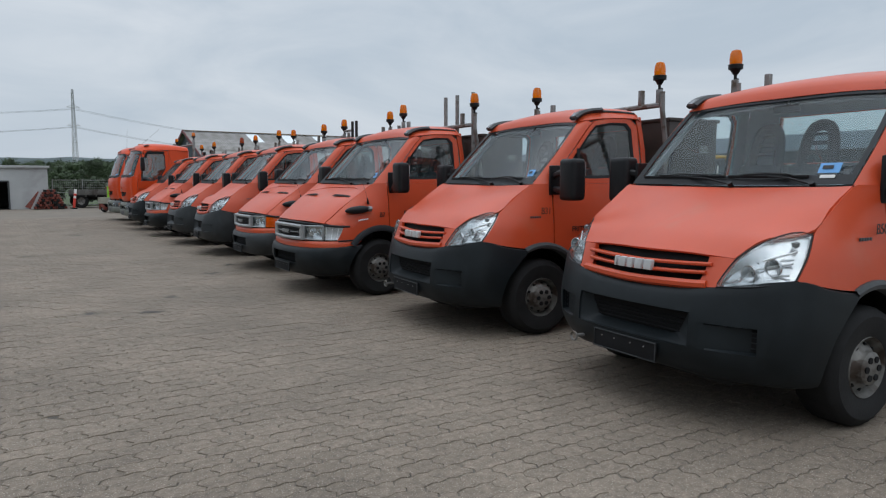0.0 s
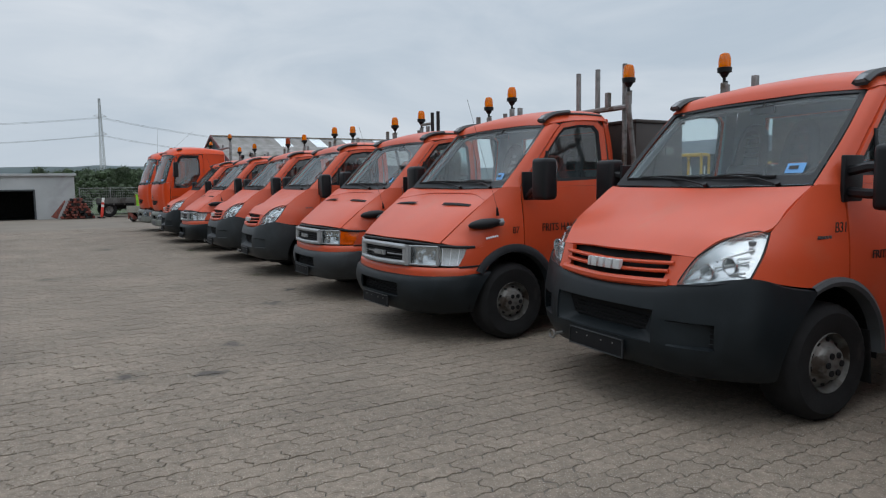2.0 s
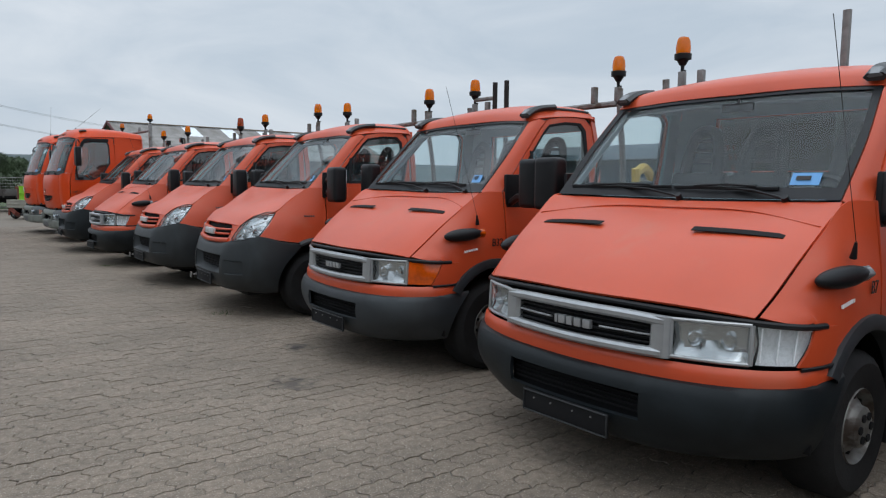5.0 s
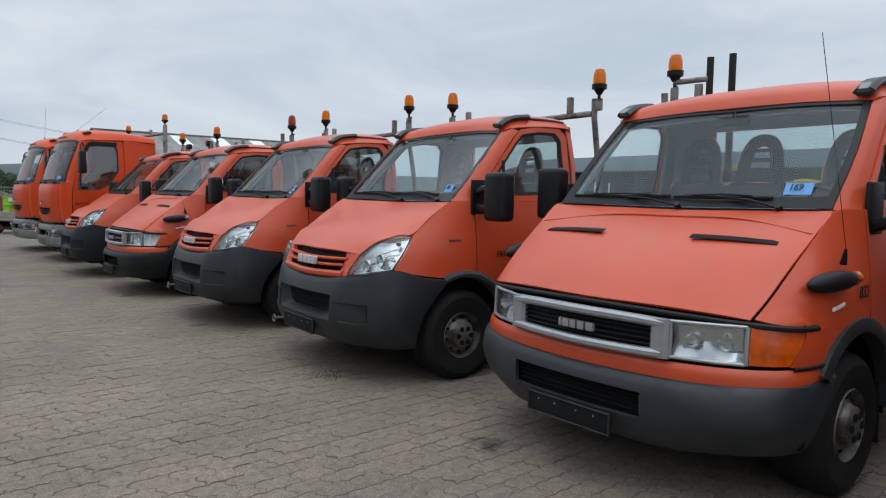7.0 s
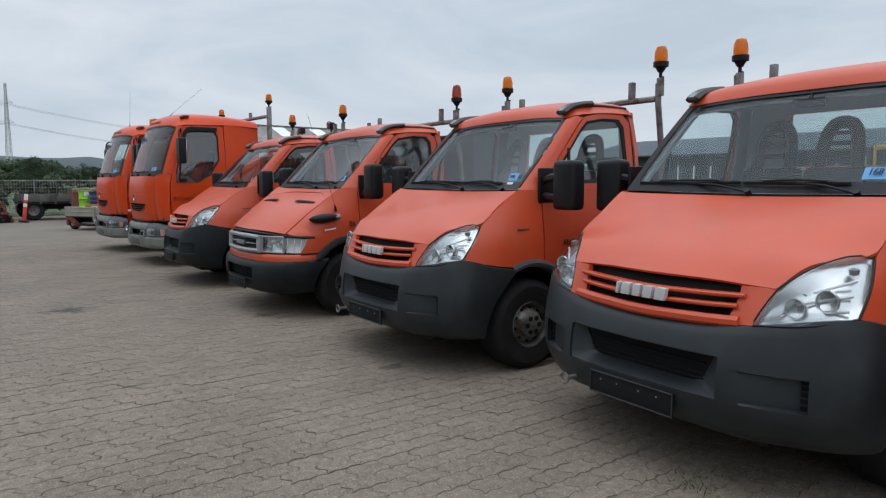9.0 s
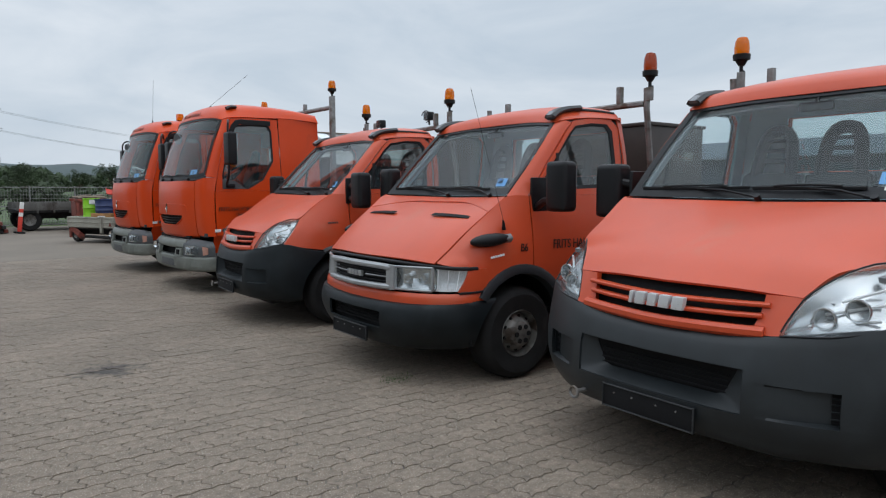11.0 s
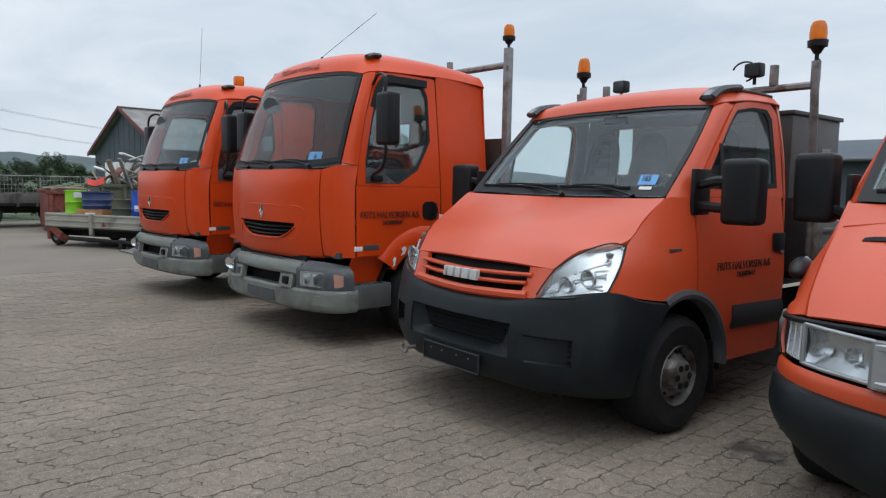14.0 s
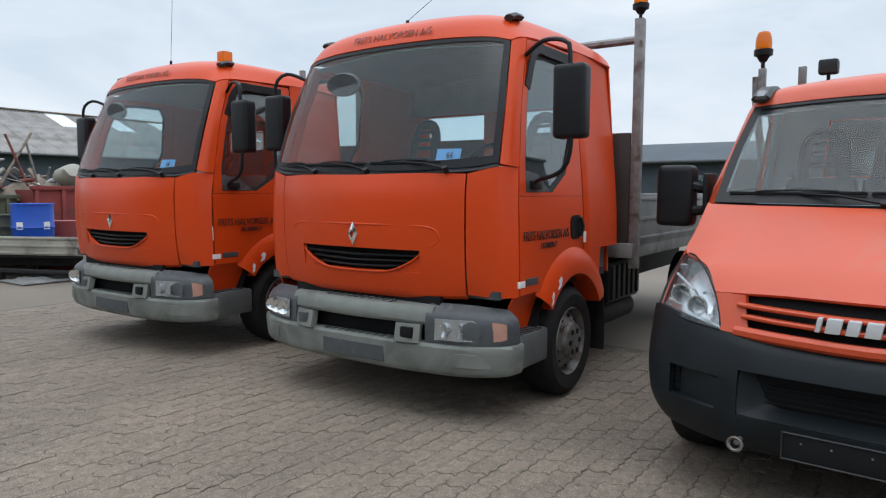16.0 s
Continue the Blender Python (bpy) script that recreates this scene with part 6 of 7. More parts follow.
        f.inputs["From Min"].default_value, f.inputs["From Max"].default_value = r * 1.85, r * 1.25
        f.inputs["To Min"].default_value, f.inputs["To Max"].default_value = 0, k
        l.new(a.outputs["Value"], f.inputs["Value"])
        mx = n.new("ShaderNodeMix")
        mx.data_type = "RGBA"
        mx.inputs["B"].default_value = (0.036, 0.033, 0.030, 1)
        l.new(f.outputs["Result"], mx.inputs["Factor"])
        l.new(out, mx.inputs["A"])
        out = mx.outputs["Result"]
    l.new(out, b.inputs["Base Color"])
    return m


M["paver"] = ground_mat()
M["joint"] = mat("dark sandy joint", (0.122, 0.104, 0.085), 0.95, 0, 0.25, 5, 0.4, 200, 0, (0.068, 0.060, 0.049), 3.5, 0.50)
M["yard"] = mat("far paved yard", (0.162, 0.135, 0.107), 0.88, 0, 0.14, 0.5, 0.5, 24)
M["grass"] = mat("field grass", (0.055, 0.085, 0.028), 0.9, 0, 0.3, 0.4, 0.4, 6)


# ---------------- surroundings ----------------
M["wall_blue"] = mat("dark blue-grey barn cladding", (0.055, 0.07, 0.085), 0.75, 0, 0.12, 1.2, 0.1, 30)
M["roof_sheet"] = mat("weathered fibre-cement sheet", (0.26, 0.25, 0.24), 0.9, 0, 0.2, 1.2, 0.2, 30, 0, (0.17, 0.16, 0.14), 0.8, 0.5)
M["skylight"] = mat("translucent roof sheet", (0.72, 0.76, 0.78), 0.4, 0, 0.08, 3)
M["red_edge"] = mat("dark red barge board", (0.12, 0.012, 0.016), 0.6, 0, 0.15, 4)
M["concrete"] = mat("pale rendered concrete", (0.40, 0.41, 0.41), 0.85, 0, 0.1, 0.8, 0.15, 40, 0, (0.31, 0.31, 0.31), 0.6, 0.52)
M["rust_red"] = mat("rusty red steel", (0.20, 0.045, 0.030), 0.75, 0, 0.35, 5, 0.2, 60, 0, (0.06, 0.03, 0.025), 5, 0.5)
M["timber"] = mat("weathered timber", (0.21, 0.17, 0.13), 0.85, 0, 0.3, 6, 0.3, 60)
M["olive"] = mat("faded olive container paint", (0.075, 0.085, 0.055), 0.7, 0, 0.25, 2.5, 0.15, 50, 0, (0.11, 0.07, 0.04), 3, 0.56)
M["trailer_grey"] = mat("dirty cream trailer side", (0.30, 0.29, 0.245), 0.6, 0, 0.18, 2, 0.1, 60, 0, (0.15, 0.13, 0.11), 2.5, 0.55)
M["green_drum"] = mat("lime green drum", (0.22, 0.52, 0.02), 0.4, 0, 0.1, 5)
M["navy_drum"] = mat("navy blue drum", (0.02, 0.035, 0.11), 0.4, 0, 0.15, 5)
M["blue_drum"] = mat("bright blue plastic drum", (0.012, 0.075, 0.42), 0.38, 0, 0.1, 5)
M["ochre"] = mat("worn ochre crate", (0.34, 0.17, 0.06), 0.6, 0, 0.2, 5)
M["yellow"] = mat("yellow machine paint", (0.55, 0.33, 0.03), 0.5, 0, 0.15, 4, 0, 80, 0, (0.2, 0.12, 0.04), 4)
M["cone_red"] = mat("red warning plastic", (0.62, 0.05, 0.03), 0.5, 0, 0.1, 6)
M["foliage"] = mat("dark summer foliage", (0.030, 0.050, 0.018), 0.8, 0, 0.45, 0.25, 0.3, 4)
M["bark"] = mat("tree bark", (0.07, 0.055, 0.04), 0.9, 0, 0.3, 8, 0.5, 30)
# blue of distant haze is mixed into the hill's base colour
M["hill"] = mat("wooded hill with haze blue in its colour", (0.058, 0.080, 0.082), 0.95, 0, 0.35, 0.02, 0.6, 0.2)
M["trailer_dark"] = mat("dark weathered trailer side", (0.10, 0.097, 0.088), 0.65, 0, 0.25, 3, 0.1, 60, 0, (0.05, 0.04, 0.035), 3, 0.52)
M["pylon"] = mat("galvanised lattice steel", (0.42, 0.43, 0.44), 0.6, 0.3, 0.1, 1)
M["wire"] = mat("power cable", (0.20, 0.21, 0.22), 0.6, 0.2, 0.1, 1)


def barn():
    x0, x1, y0, y1, eave, ridge = 14.5, 36.6, 60.5, 73.3, 3.3, 5.85
    ym = (y0 + y1) / 2
    t = thing("barn", "dark blue-grey barn with weathered corrugated roof", "barn")
    gable = [(x0, y0, -0.1), (x0, y0, eave), (x0, ym, ridge), (x0, y1, eave), (x0, y1, -0.1)]
    bm = bmesh.new()
    a = [bm.verts.new(p) for p in gable]
    b = [bm.verts.new((x1, y, z)) for _, y, z in gable]
    bm.faces.new(a)
    bm.faces.new(b[::-1])
    for i in range(5):
        j = (i + 1) % 5
        if i not in (1, 2):
            bm.faces.new([a[i], b[i], b[j], a[j]])
    bmesh.ops.recalc_face_normals(bm, faces=bm.faces)
    part("wall", bm, M["wall_blue"], t, "dark blue-grey cladding", 10)
    for k in range(12):
        part("board_joint", box((x0 - 0.02, y0 + 0.5 + k, 0), (x0 - 0.005, y0 + 0.53 + k, min(eave + 0.35 * k, eave + 0.35 * (12 - k)))), M["wall_blue"], t)
    gate = part("door", box((x0 - 0.06, 67.0, 0), (x0, 70.9, 2.6), 0.01), M["white"], t, "dirty white sliding door")
    for y in (68.3, 69.6):
        part("panel_joint", box((x0 - 0.075, y, 0.05), (x0 - 0.055, y + 0.05, 2.55)), M["grey_dark"], gate)
    part("barge_board", join(*[sweep([(x0 - 0.35, ym, ridge + 0.08), (x0 - 0.35, y, eave - 0.12 - 0.0)], 0.08, 0.26) for y in (y0 - 0.5, y1 + 0.5)]), M["red_edge"], t, "dark red barge boards")
    part("gutter", sweep([(x0 - 0.3, y0 - 0.55, eave - 0.16), (x1, y0 - 0.55, eave - 0.16)], 0.12, 0.10), M["grey_dark"], t)
    # corrugated sheets, three rows on each slope
    sw, waves = 1.1, 6
    run, rise = ym - y0 + 0.5, ridge - eave + 0.15
    for side in (-1, 1):
        roof = part("roof", grid_bm([[(x0 - 0.3, ym + side * run * f, ridge + 0.02 - rise * f), (x1, ym + side * run * f, ridge + 0.02 - rise * f)] for f in (0, 1)], thick=0.03, away=(20, ym, 0)), M["roof_sheet"], t, "corrugated fibre-cement roof")
        for k in range(3):
            g = []
            for f in (k / 3 - 0.01 * (k > 0), (k + 1) / 3 + 0.012):
                row = []
                for i in range(waves * 4 + 1):
                    u = i / (waves * 4)
                    lift = 0.06 + 0.028 * math.cos(2 * math.pi * u * waves) + 0.012 * (1 if f > (k + 0.5) / 3 else 0)
                    row.append((u * sw * 1.02, ym + side * run * f, ridge + 0.02 - rise * f + lift))
                g.append(row)
            me = finish("sheet", grid_bm(g, thick=0.008, away=(0.5, ym, 0)), M["roof_sheet"])
            me2 = me.copy()
            me2.materials.clear()
            me2.materials.append(M["skylight"])
            for c in range(20):
                lit = side < 0 and k == 0 and c in (5, 8, 11, 14, 17)
                ob = new("sheet", me2 if lit else me)
                ob.location = (x0 - 0.3 + c * sw, 0, 0.012 if lit else 0)
                ob.parent = roof
    part("ridge_cap", sweep([(x0 - 0.32, ym, ridge + 0.14), (x1, ym, ridge + 0.14)], 0.4, 0.08), M["timber"], t)
    return t


barn()


def low_building():
    t = thing("garage", "low pale concrete building with dark open bay", "building")
    y = 43.9
    part("wall", join(box((-14, y, -0.05), (-3.3, y + 0.25, 2.12)), box((0.5, y, -0.05), (2.25, y + 0.25, 2.12)), box((-3.3, y, 1.42), (0.5, y + 0.25, 2.12)), box((2.0, y + 0.25, -0.05), (2.25, y + 9, 2.12)), box((-14, y + 8.8, -0.05), (2.0, y + 9, 2.12)), box((-14.2, y, -0.05), (-14, y + 9, 2.12))), M["concrete"], t, "pale rendered walls")
    part("roof", box((-14.3, y - 0.12, 2.12), (2.35, y + 9.1, 2.24), 0.01), M["concrete"], t)
    part("lamp", box((-1.6, y - 0.12, 1.52), (-1.35, y, 1.68), 0.02), M["white"], t)
    part("bay_frame", join(box((-3.36, y - 0.03, 0), (-3.28, y + 0.02, 1.46)), box((0.46, y - 0.03, 0), (0.54, y + 0.02, 1.46)), box((-3.3, y - 0.03, 1.40), (0.5, y + 0.02, 1.47))), M["grey_dark"], t)
    # near-black floor and inner wall paint the dimness inside the open bay
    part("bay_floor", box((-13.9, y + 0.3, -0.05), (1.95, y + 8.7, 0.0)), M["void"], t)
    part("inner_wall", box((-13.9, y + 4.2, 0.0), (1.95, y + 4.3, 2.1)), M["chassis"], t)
    return t


low_building()


def steel_pile():
    t = thing("steel_pile", "stack of rusty red steel sections on the yard", "scrap metal")
    r = random.Random(3)
    for row in range(8):
        n = 11 - row
        for k in range(n):
            x = 1.55 + 0.065 * row + 0.135 * k + r.uniform(-0.02, 0.02)
            z = 0.02 + row * 0.125
            y = 43.0 + r.uniform(-0.12, 0.12)
            part("section", box((x, y, z), (x + 0.12, y + 2.4, z + 0.11), 0.012, 1), M["rust_red"] if r.random() < 0.75 else M["chassis"], t)
    for k in range(5):
        part("section", sweep([(1.35 - 0.05 * k, 42.9, 0.05 + 0.02 * k), (1.75, 43.1, 0.9)], 0.07, 0.05), M["rust_red"], t)


steel_pile()


def warning_post(x, y):
    t = thing("warning_post", "red and white plastic warning post", "traffic post", "", pose(x, y, 0, 0, 7, 0))
    part("foot", box((-0.16, -0.14, 0), (0.16, 0.14, 0.06), 0.02), M["rubber"], t)
    for z0, z1, mm in ((0.05, 0.55, "cone_red"), (0.55, 0.68, "white"), (0.68, 0.80, "cone_red"), (0.80, 1.02, "white")):
        part("band", box((-0.06, -0.03, z0), (0.06, 0.03, z1), 0.006), M[mm], t)


warning_post(3.3, 42.9)


def fence():
    t = thing("mesh_fence", "grey steel mesh fence along the yard's edge", "fence")
    y = 46.6
    for k in range(9):
        x = 2.6 + 1.5 * k
        part("post", tube((x, y, -0.05), (x, y, 1.55), 0.03), M["galv"], t)
        if k < 8:
            for z in (0.1, 0.8, 1.5):
                part("rail", tube((x, y, z), (x + 1.5, y, z), 0.018, 8), M["galv"], t)
            wires = part("wire_panel", join(*[tube((x + 0.1 * i, y, 0.1), (x + 0.1 * i, y, 1.5), 0.006, 4) for i in range(1, 15)], *[tube((x, y, 0.1 + 0.14 * i), (x + 1.5, y, 0.1 + 0.14 * i), 0.006, 4) for i in range(1, 10)]), M["galv"], t)
            tagged(wires, kind="stuff")


fence()


def low_loader(x, y, turn):
    """Dark flat trailer with ribbed sides on two wheels and a drawbar."""
    t = thing("flat_trailer", "dark weathered flat trailer parked by the fence", "trailer", "", pose(x, y, 0, 0, 0, turn))
    part("deck", box((0, -0.9, 0.62), (3.2, 0.9, 0.74), 0.01), M["chassis"], t)
    for s in (-1, 1):
        part("side_board", join(box((0, s * 0.9 - 0.02, 0.70), (3.2, s * 0.9 + 0.02, 0.98), 0.005), *[box((0.1 + 0.5 * k, s * 0.9 - 0.04, 0.6), (0.16 + 0.5 * k, s * 0.9 + 0.04, 0.99), 0.005) for k in range(7)]), M["trailer_dark"], t)
        for wx in (0.4, 2.4):
            wheel = part("wheel", lathe([(-0.1, 0.2), (-0.1, 0.33), (-0.06, 0.37), (0.06, 0.37), (0.1, 0.33), (0.1, 0.2)], 24, "y", (wx, s * 0.75, 0.37)), M["rubber"], t)
            part("rim", lathe([(-0.06, 0.2), (-0.02, 0.1), (-0.02, 0)] if s < 0 else [(0.06, 0.2), (0.02, 0.1), (0.02, 0)], 20, "y", (wx, s * 0.75, 0.37)), M["steel_rim"], wheel)
    part("axle", join(tube((0.4, -0.75, 0.37), (0.4, 0.75, 0.37), 0.05), tube((2.4, -0.75, 0.37), (2.4, 0.75, 0.37), 0.05), box((0.3, -0.4, 0.4), (2.9, -0.3, 0.64)), box((0.3, 0.3, 0.4), (2.9, 0.4, 0.64))), M["chassis"], t)
    part("drawbar", sweep([(3.1, 0, 0.6), (3.9, 0, 0.45), (4.2, 0, 0.40)], 0.09, 0.09), M["chassis"], t)
    part("jockey_leg", tube((3.6, -0.15, 0.02), (3.6, -0.15, 0.55), 0.035), M["galv"], t)


low_loader(3.35, 45.0, 2)
low_loader(6.9, 45.2, -2)


def drum_trailer():
    """Cream drop-side body lying low, carrying drums."""
    m = pose(3.92, 37.95, 0, 0, 0, -63)
    t = thing("dropside_trailer", "dirty cream drop-side trailer with rusty wheels", "trailer", "", m)
    part("deck", box((0, 0, 0.36), (3.6, 1.9, 0.44), 0.01), M["chassis"], t)
    part("side_board", join(box((0, -0.03, 0.40), (1.28, 0.01, 0.69), 0.006), *[box((0.02, -0.045, z), (1.26, -0.02, z + 0.03), 0.004) for z in (0.42, 0.53, 0.65)]), M["trailer_grey"], t, "dented cream side board")
    part("side_board", join(box((1.36, -0.03, 0.40), (3.6, 0.01, 0.69), 0.006), *[box((1.38, -0.045, z), (3.58, -0.02, z + 0.03), 0.004) for z in (0.42, 0.53, 0.65)]), M["trailer_grey"], t, "dented cream side board")
    part("corner_post", box((1.28, -0.05, 0.25), (1.36, 0.02, 0.70), 0.006), M["trailer_grey"], t)
    part("corner_post", box((3.6, -0.05, 0.05), (3.68, 0.02, 0.70), 0.006), M["trailer_grey"], t)
    part("end_board", box((-0.03, 0, 0.40), (0.0, 1.9, 0.69), 0.006), M["trailer_grey"], t)
    part("frame", join(box((0.1, 0.3, 0.2), (3.5, 0.4, 0.37)), box((0.1, 1.5, 0.2), (3.5, 1.6, 0.37)), sweep([(0.6, 0.06, 0.16), (3.3, 0.06, 0.12)], 0.08, 0.08), box((2.0, 0.02, 0.0), (2.1, 0.12, 0.16)), box((3.2, 0.3, 0.0), (3.3, 0.4, 0.2)), box((1.2, 1.5, 0.0), (1.3, 1.6, 0.2))), M["chassis"], t)
    part("rusty_bracket", join(box((0.02, 0.0, 0.12), (0.10, 0.25, 0.42), 0.01), sweep([(0.1, 0.02, 0.4), (0.45, -0.02, 0.22), (0.5, 0.1, 0.1)], 0.05, 0.16)), M["rust_red"], t)
    for y in (0.12, 1.6):
        wheel = part("wheel", lathe([(-0.09, 0.08), (-0.09, 0.15), (-0.05, 0.18), (0.05, 0.18), (0.09, 0.15), (0.09, 0.08)], 20, "y", (0.25, y, 0.18)), M["rubber"], t)
        part("rim", lathe([(-0.09, 0.09), (-0.04, 0.04), (-0.04, 0)], 16, "y", (0.25, y, 0.18)), M["steel_rim"], wheel)
    part("reflector", pane([(1.62, -0.05, 0.45), (1.74, -0.05, 0.45), (1.68, -0.05, 0.55)], 0.006, (1.6, 3, 0.5)), M["rust_red"], t)

    def drum(lx, ly, r, h, material, label, ribs=2):
        p = m @ Vector((lx, ly, 0.44))
        d = thing("drum", label, "drum", "drums on the trailer", Matrix.Translation(p))
        prof = [(0, 0), (0, r)]
        for k in range(ribs):
            z = h * (k + 1) / (ribs + 1)
            prof += [(z - 0.03, r), (z, r + 0.014), (z + 0.03, r)]
        prof += [(h, r)]
        part("body", lathe(prof, 28, "z"), material, d)
        part("lid", lathe([(h - 0.005, r + 0.012), (h + 0.02, r + 0.012), (h + 0.02, r - 0.02), (h + 0.008, r - 0.03), (h + 0.008, 0)], 28, "z"), material, d)
        return d
    d = drum(0.30, 0.50, 0.205, 0.72, M["green_drum"], "lime green steel drum with a pale label")
    part("label", pane([(-0.09, -0.213, 0.58), (0.11, -0.210, 0.58), (0.11, -0.210, 0.70), (-0.09, -0.213, 0.70)], 0.004, (0, 0, 0.6)), M["white"], d)
    part("mark", pane([(0.02, -0.22, 0.10), (0.08, -0.215, 0.08), (0.12, -0.21, 0.14), (0.07, -0.215, 0.22)], 0.004, (0, 0, 0.15)), M["ink"], d)
    p = m @ Vector((0.92, 0.52, 0.44))
    crate = thing("crate", "worn ochre crate with a paper label", "crate", "", Matrix.Translation(p) @ Matrix.Rotation(radians(-50), 4, "Z"))
    part("body", box((-0.30, -0.3, 0), (0.30, 0.3, 0.34), 0.015), M["ochre"], crate)
    part("label", box((-0.08, -0.306, 0.08), (0.14, -0.299, 0.27)), M["white"], crate)
    tub = thing("tub", "navy blue ribbed tub stacked on a crate", "tub", "", Matrix.Translation(p + Vector((0, 0, 0.34))))
    part("body", lathe([(z, r * 0.84) for z, r in ((0, 0), (0, 0.36), (0.06, 0.36), (0.08, 0.375), (0.10, 0.36), (0.18, 0.36), (0.2, 0.375), (0.22, 0.36), (0.34, 0.365), (0.35, 0.385), (0.38, 0.385), (0.38, 0.35), (0.05, 0.33), (0.05, 0))], 32, "z"), M["navy_drum"], tub)
    drum(1.58, 0.6, 0.24, 0.55, M["olive"], "dull green steel drum")
    b = drum(2.28, 0.55, 0.31, 0.74, M["blue_drum"], "bright blue plastic drum with white labels", 1)
    for ang in (-150, -75):
        a = radians(ang)
        c = Vector((0.315 * math.cos(a), 0.315 * math.sin(a), 0.4))
        tx = Vector((-math.sin(a), math.cos(a), 0)) * 0.055
        part("label", pane([tuple(c - tx - Vector((0, 0, 0.06))), tuple(c + tx - Vector((0, 0, 0.06))), tuple(c + tx + Vector((0, 0, 0.06))), tuple(c - tx + Vector((0, 0, 0.06)))], 0.004, (0, 0, 0.4)), M["white"], b)


drum_trailer()


def skip(name, x, y, w, d, h, material, label):
    t = thing(name, label, "container", "", pose(x, y, 0, 0, 0, -6))
    part("shell", join(box((0, 0, 0.12), (w, 0.06, h)), box((0, d - 0.06, 0.12), (w, d, h)), box((0, 0.06, 0.12), (0.06, d - 0.06, h)), box((w - 0.06, 0.06, 0.12), (w, d - 0.06, h)), box((0, 0, 0.06), (w, d, 0.13))), material, t)
    for k in range(int(w / 0.55) + 1):
        part("rib", box((0.02 + 0.55 * k, -0.06, 0.12), (0.10 + 0.55 * k, 0.0, h), 0.006), material, t)
    part("rim", box((-0.05, -0.07, h), (w + 0.05, 0.07, h + 0.09), 0.01), material, t)
    part("rim", box((-0.05, d - 0.07, h), (w + 0.05, d + 0.05, h + 0.09), 0.01), material, t)
    part("skid", join(box((0.1, 0.1, 0), (0.25, d - 0.1, 0.08)), box((w - 0.25, 0.1, 0), (w - 0.1, d - 0.1, 0.08))), M["chassis"], t)
    return t


skip("waste_container", 4.75, 41.6, 1.05, 2.0, 1.02, M["rust_red"], "rusty brown low scrap container")
skip("waste_container", 5.85, 41.0, 1.35, 2.2, 1.22, M["olive"], "faded olive open scrap container")
skip("waste_container", 7.25, 40.2, 3.2, 2.2, 1.42, M["red_paint"], "dull red open scrap container")


def scrap():
    r = random.Random(11)
    mats = [M["bed"], M["galv"], M["timber"], M["rust_red"], M["chassis"], M["white"], M["trailer_grey"], M["timber"]]
    heap = thing("scrap_heap", "heap of mixed scrap metal and timber in the containers", "scrap metal")
    base = grid_bm([[(5.95 + i * 0.37, 41.1 + j * 0.5 - (0.5 if i > 5 else 0), 1.0 + 0.55 * math.exp(-((i - 5.5) / 4.0) ** 2) * (1 if 0 < j < 3 else 0.4) + r.uniform(-0.1, 0.1)) for i in range(12)] for j in range(4)], away=(7, 42, -5))
    part("rubble", base, M["timber"], heap, "mixed rubble")
    for k in range(85):
        x, y = r.uniform(6.1, 10.0), r.uniform(40.9, 42.6)
        z = 1.25 + 0.55 * math.exp(-((x - 7.2) / 1.8) ** 2) * r.random()
        L = r.uniform(0.3, 0.85)
        a, e = r.uniform(0, 6.28), r.uniform(-0.3, 0.7)
        d = Vector((math.cos(a) * math.cos(e), math.sin(a) * math.cos(e), math.sin(e))) * L
        mm = r.choice(mats)
        kind = r.random()
        if kind < 0.45:
            b = sweep([(x, y, z), tuple(Vector((x, y, z)) + d)], r.uniform(0.03, 0.12), r.uniform(0.02, 0.05))
            part("bar", b, mm, heap)
        elif kind < 0.7:
            part("pipe", tube((x, y, z), tuple(Vector((x, y, z)) + d), r.uniform(0.015, 0.05), 10), mm, heap)
        else:
            b = box((-L * 0.3, -L * 0.25, -0.015), (L * 0.3, L * 0.25, 0.015), 0.004)
            for v in b.verts:
                v.co.z += 0.25 * v.co.x * v.co.y / L
            bmesh.ops.transform(b, matrix=pose(x, y, z + 0.1, r.uniform(-60, 60), r.uniform(-60, 60), r.uniform(0, 360)), verts=b.verts)
            part("panel", b, mm, heap)
    for a, b, w_, mm in (((7.5, 41.0, 1.5), (7.15, 41.2, 2.68), 0.09, M["rust_red"]), ((6.9, 41.0, 1.5), (7.75, 41.3, 2.75), 0.06, M["timber"]), ((6.35, 41.0, 1.2), (6.05, 40.9, 1.95), 0.2, M["timber"]), ((6.6, 40.85, 1.2), (6.3, 40.8, 2.0), 0.16, M["bed"]), ((7.7, 41.0, 1.6), (7.5, 41.0, 2.5), 0.05, M["galv"]), ((6.4, 41.0, 2.15), (6.95, 41.2, 1.98), 0.16, M["white"]), ((6.55, 40.9, 1.95), (7.0, 41.0, 2.1), 0.12, M["bed"])):
        part("beam", sweep([a, b], w_, 0.05), mm, heap)
    b = bmesh.new()
    bmesh.ops.create_icosphere(b, subdivisions=2, radius=0.42)
    for v in b.verts:
        v.co *= 1 + 0.28 * noise.noise(v.co * 3)
        v.co.z *= 0.7
    bmesh.ops.translate(b, verts=b.verts, vec=(8.5, 40.9, 1.75))
    part("sack", b, M["trailer_grey"], heap, "crumpled pale sack")
    for k in range(9):
        x = 4.8 + r.uniform(0, 0.25)
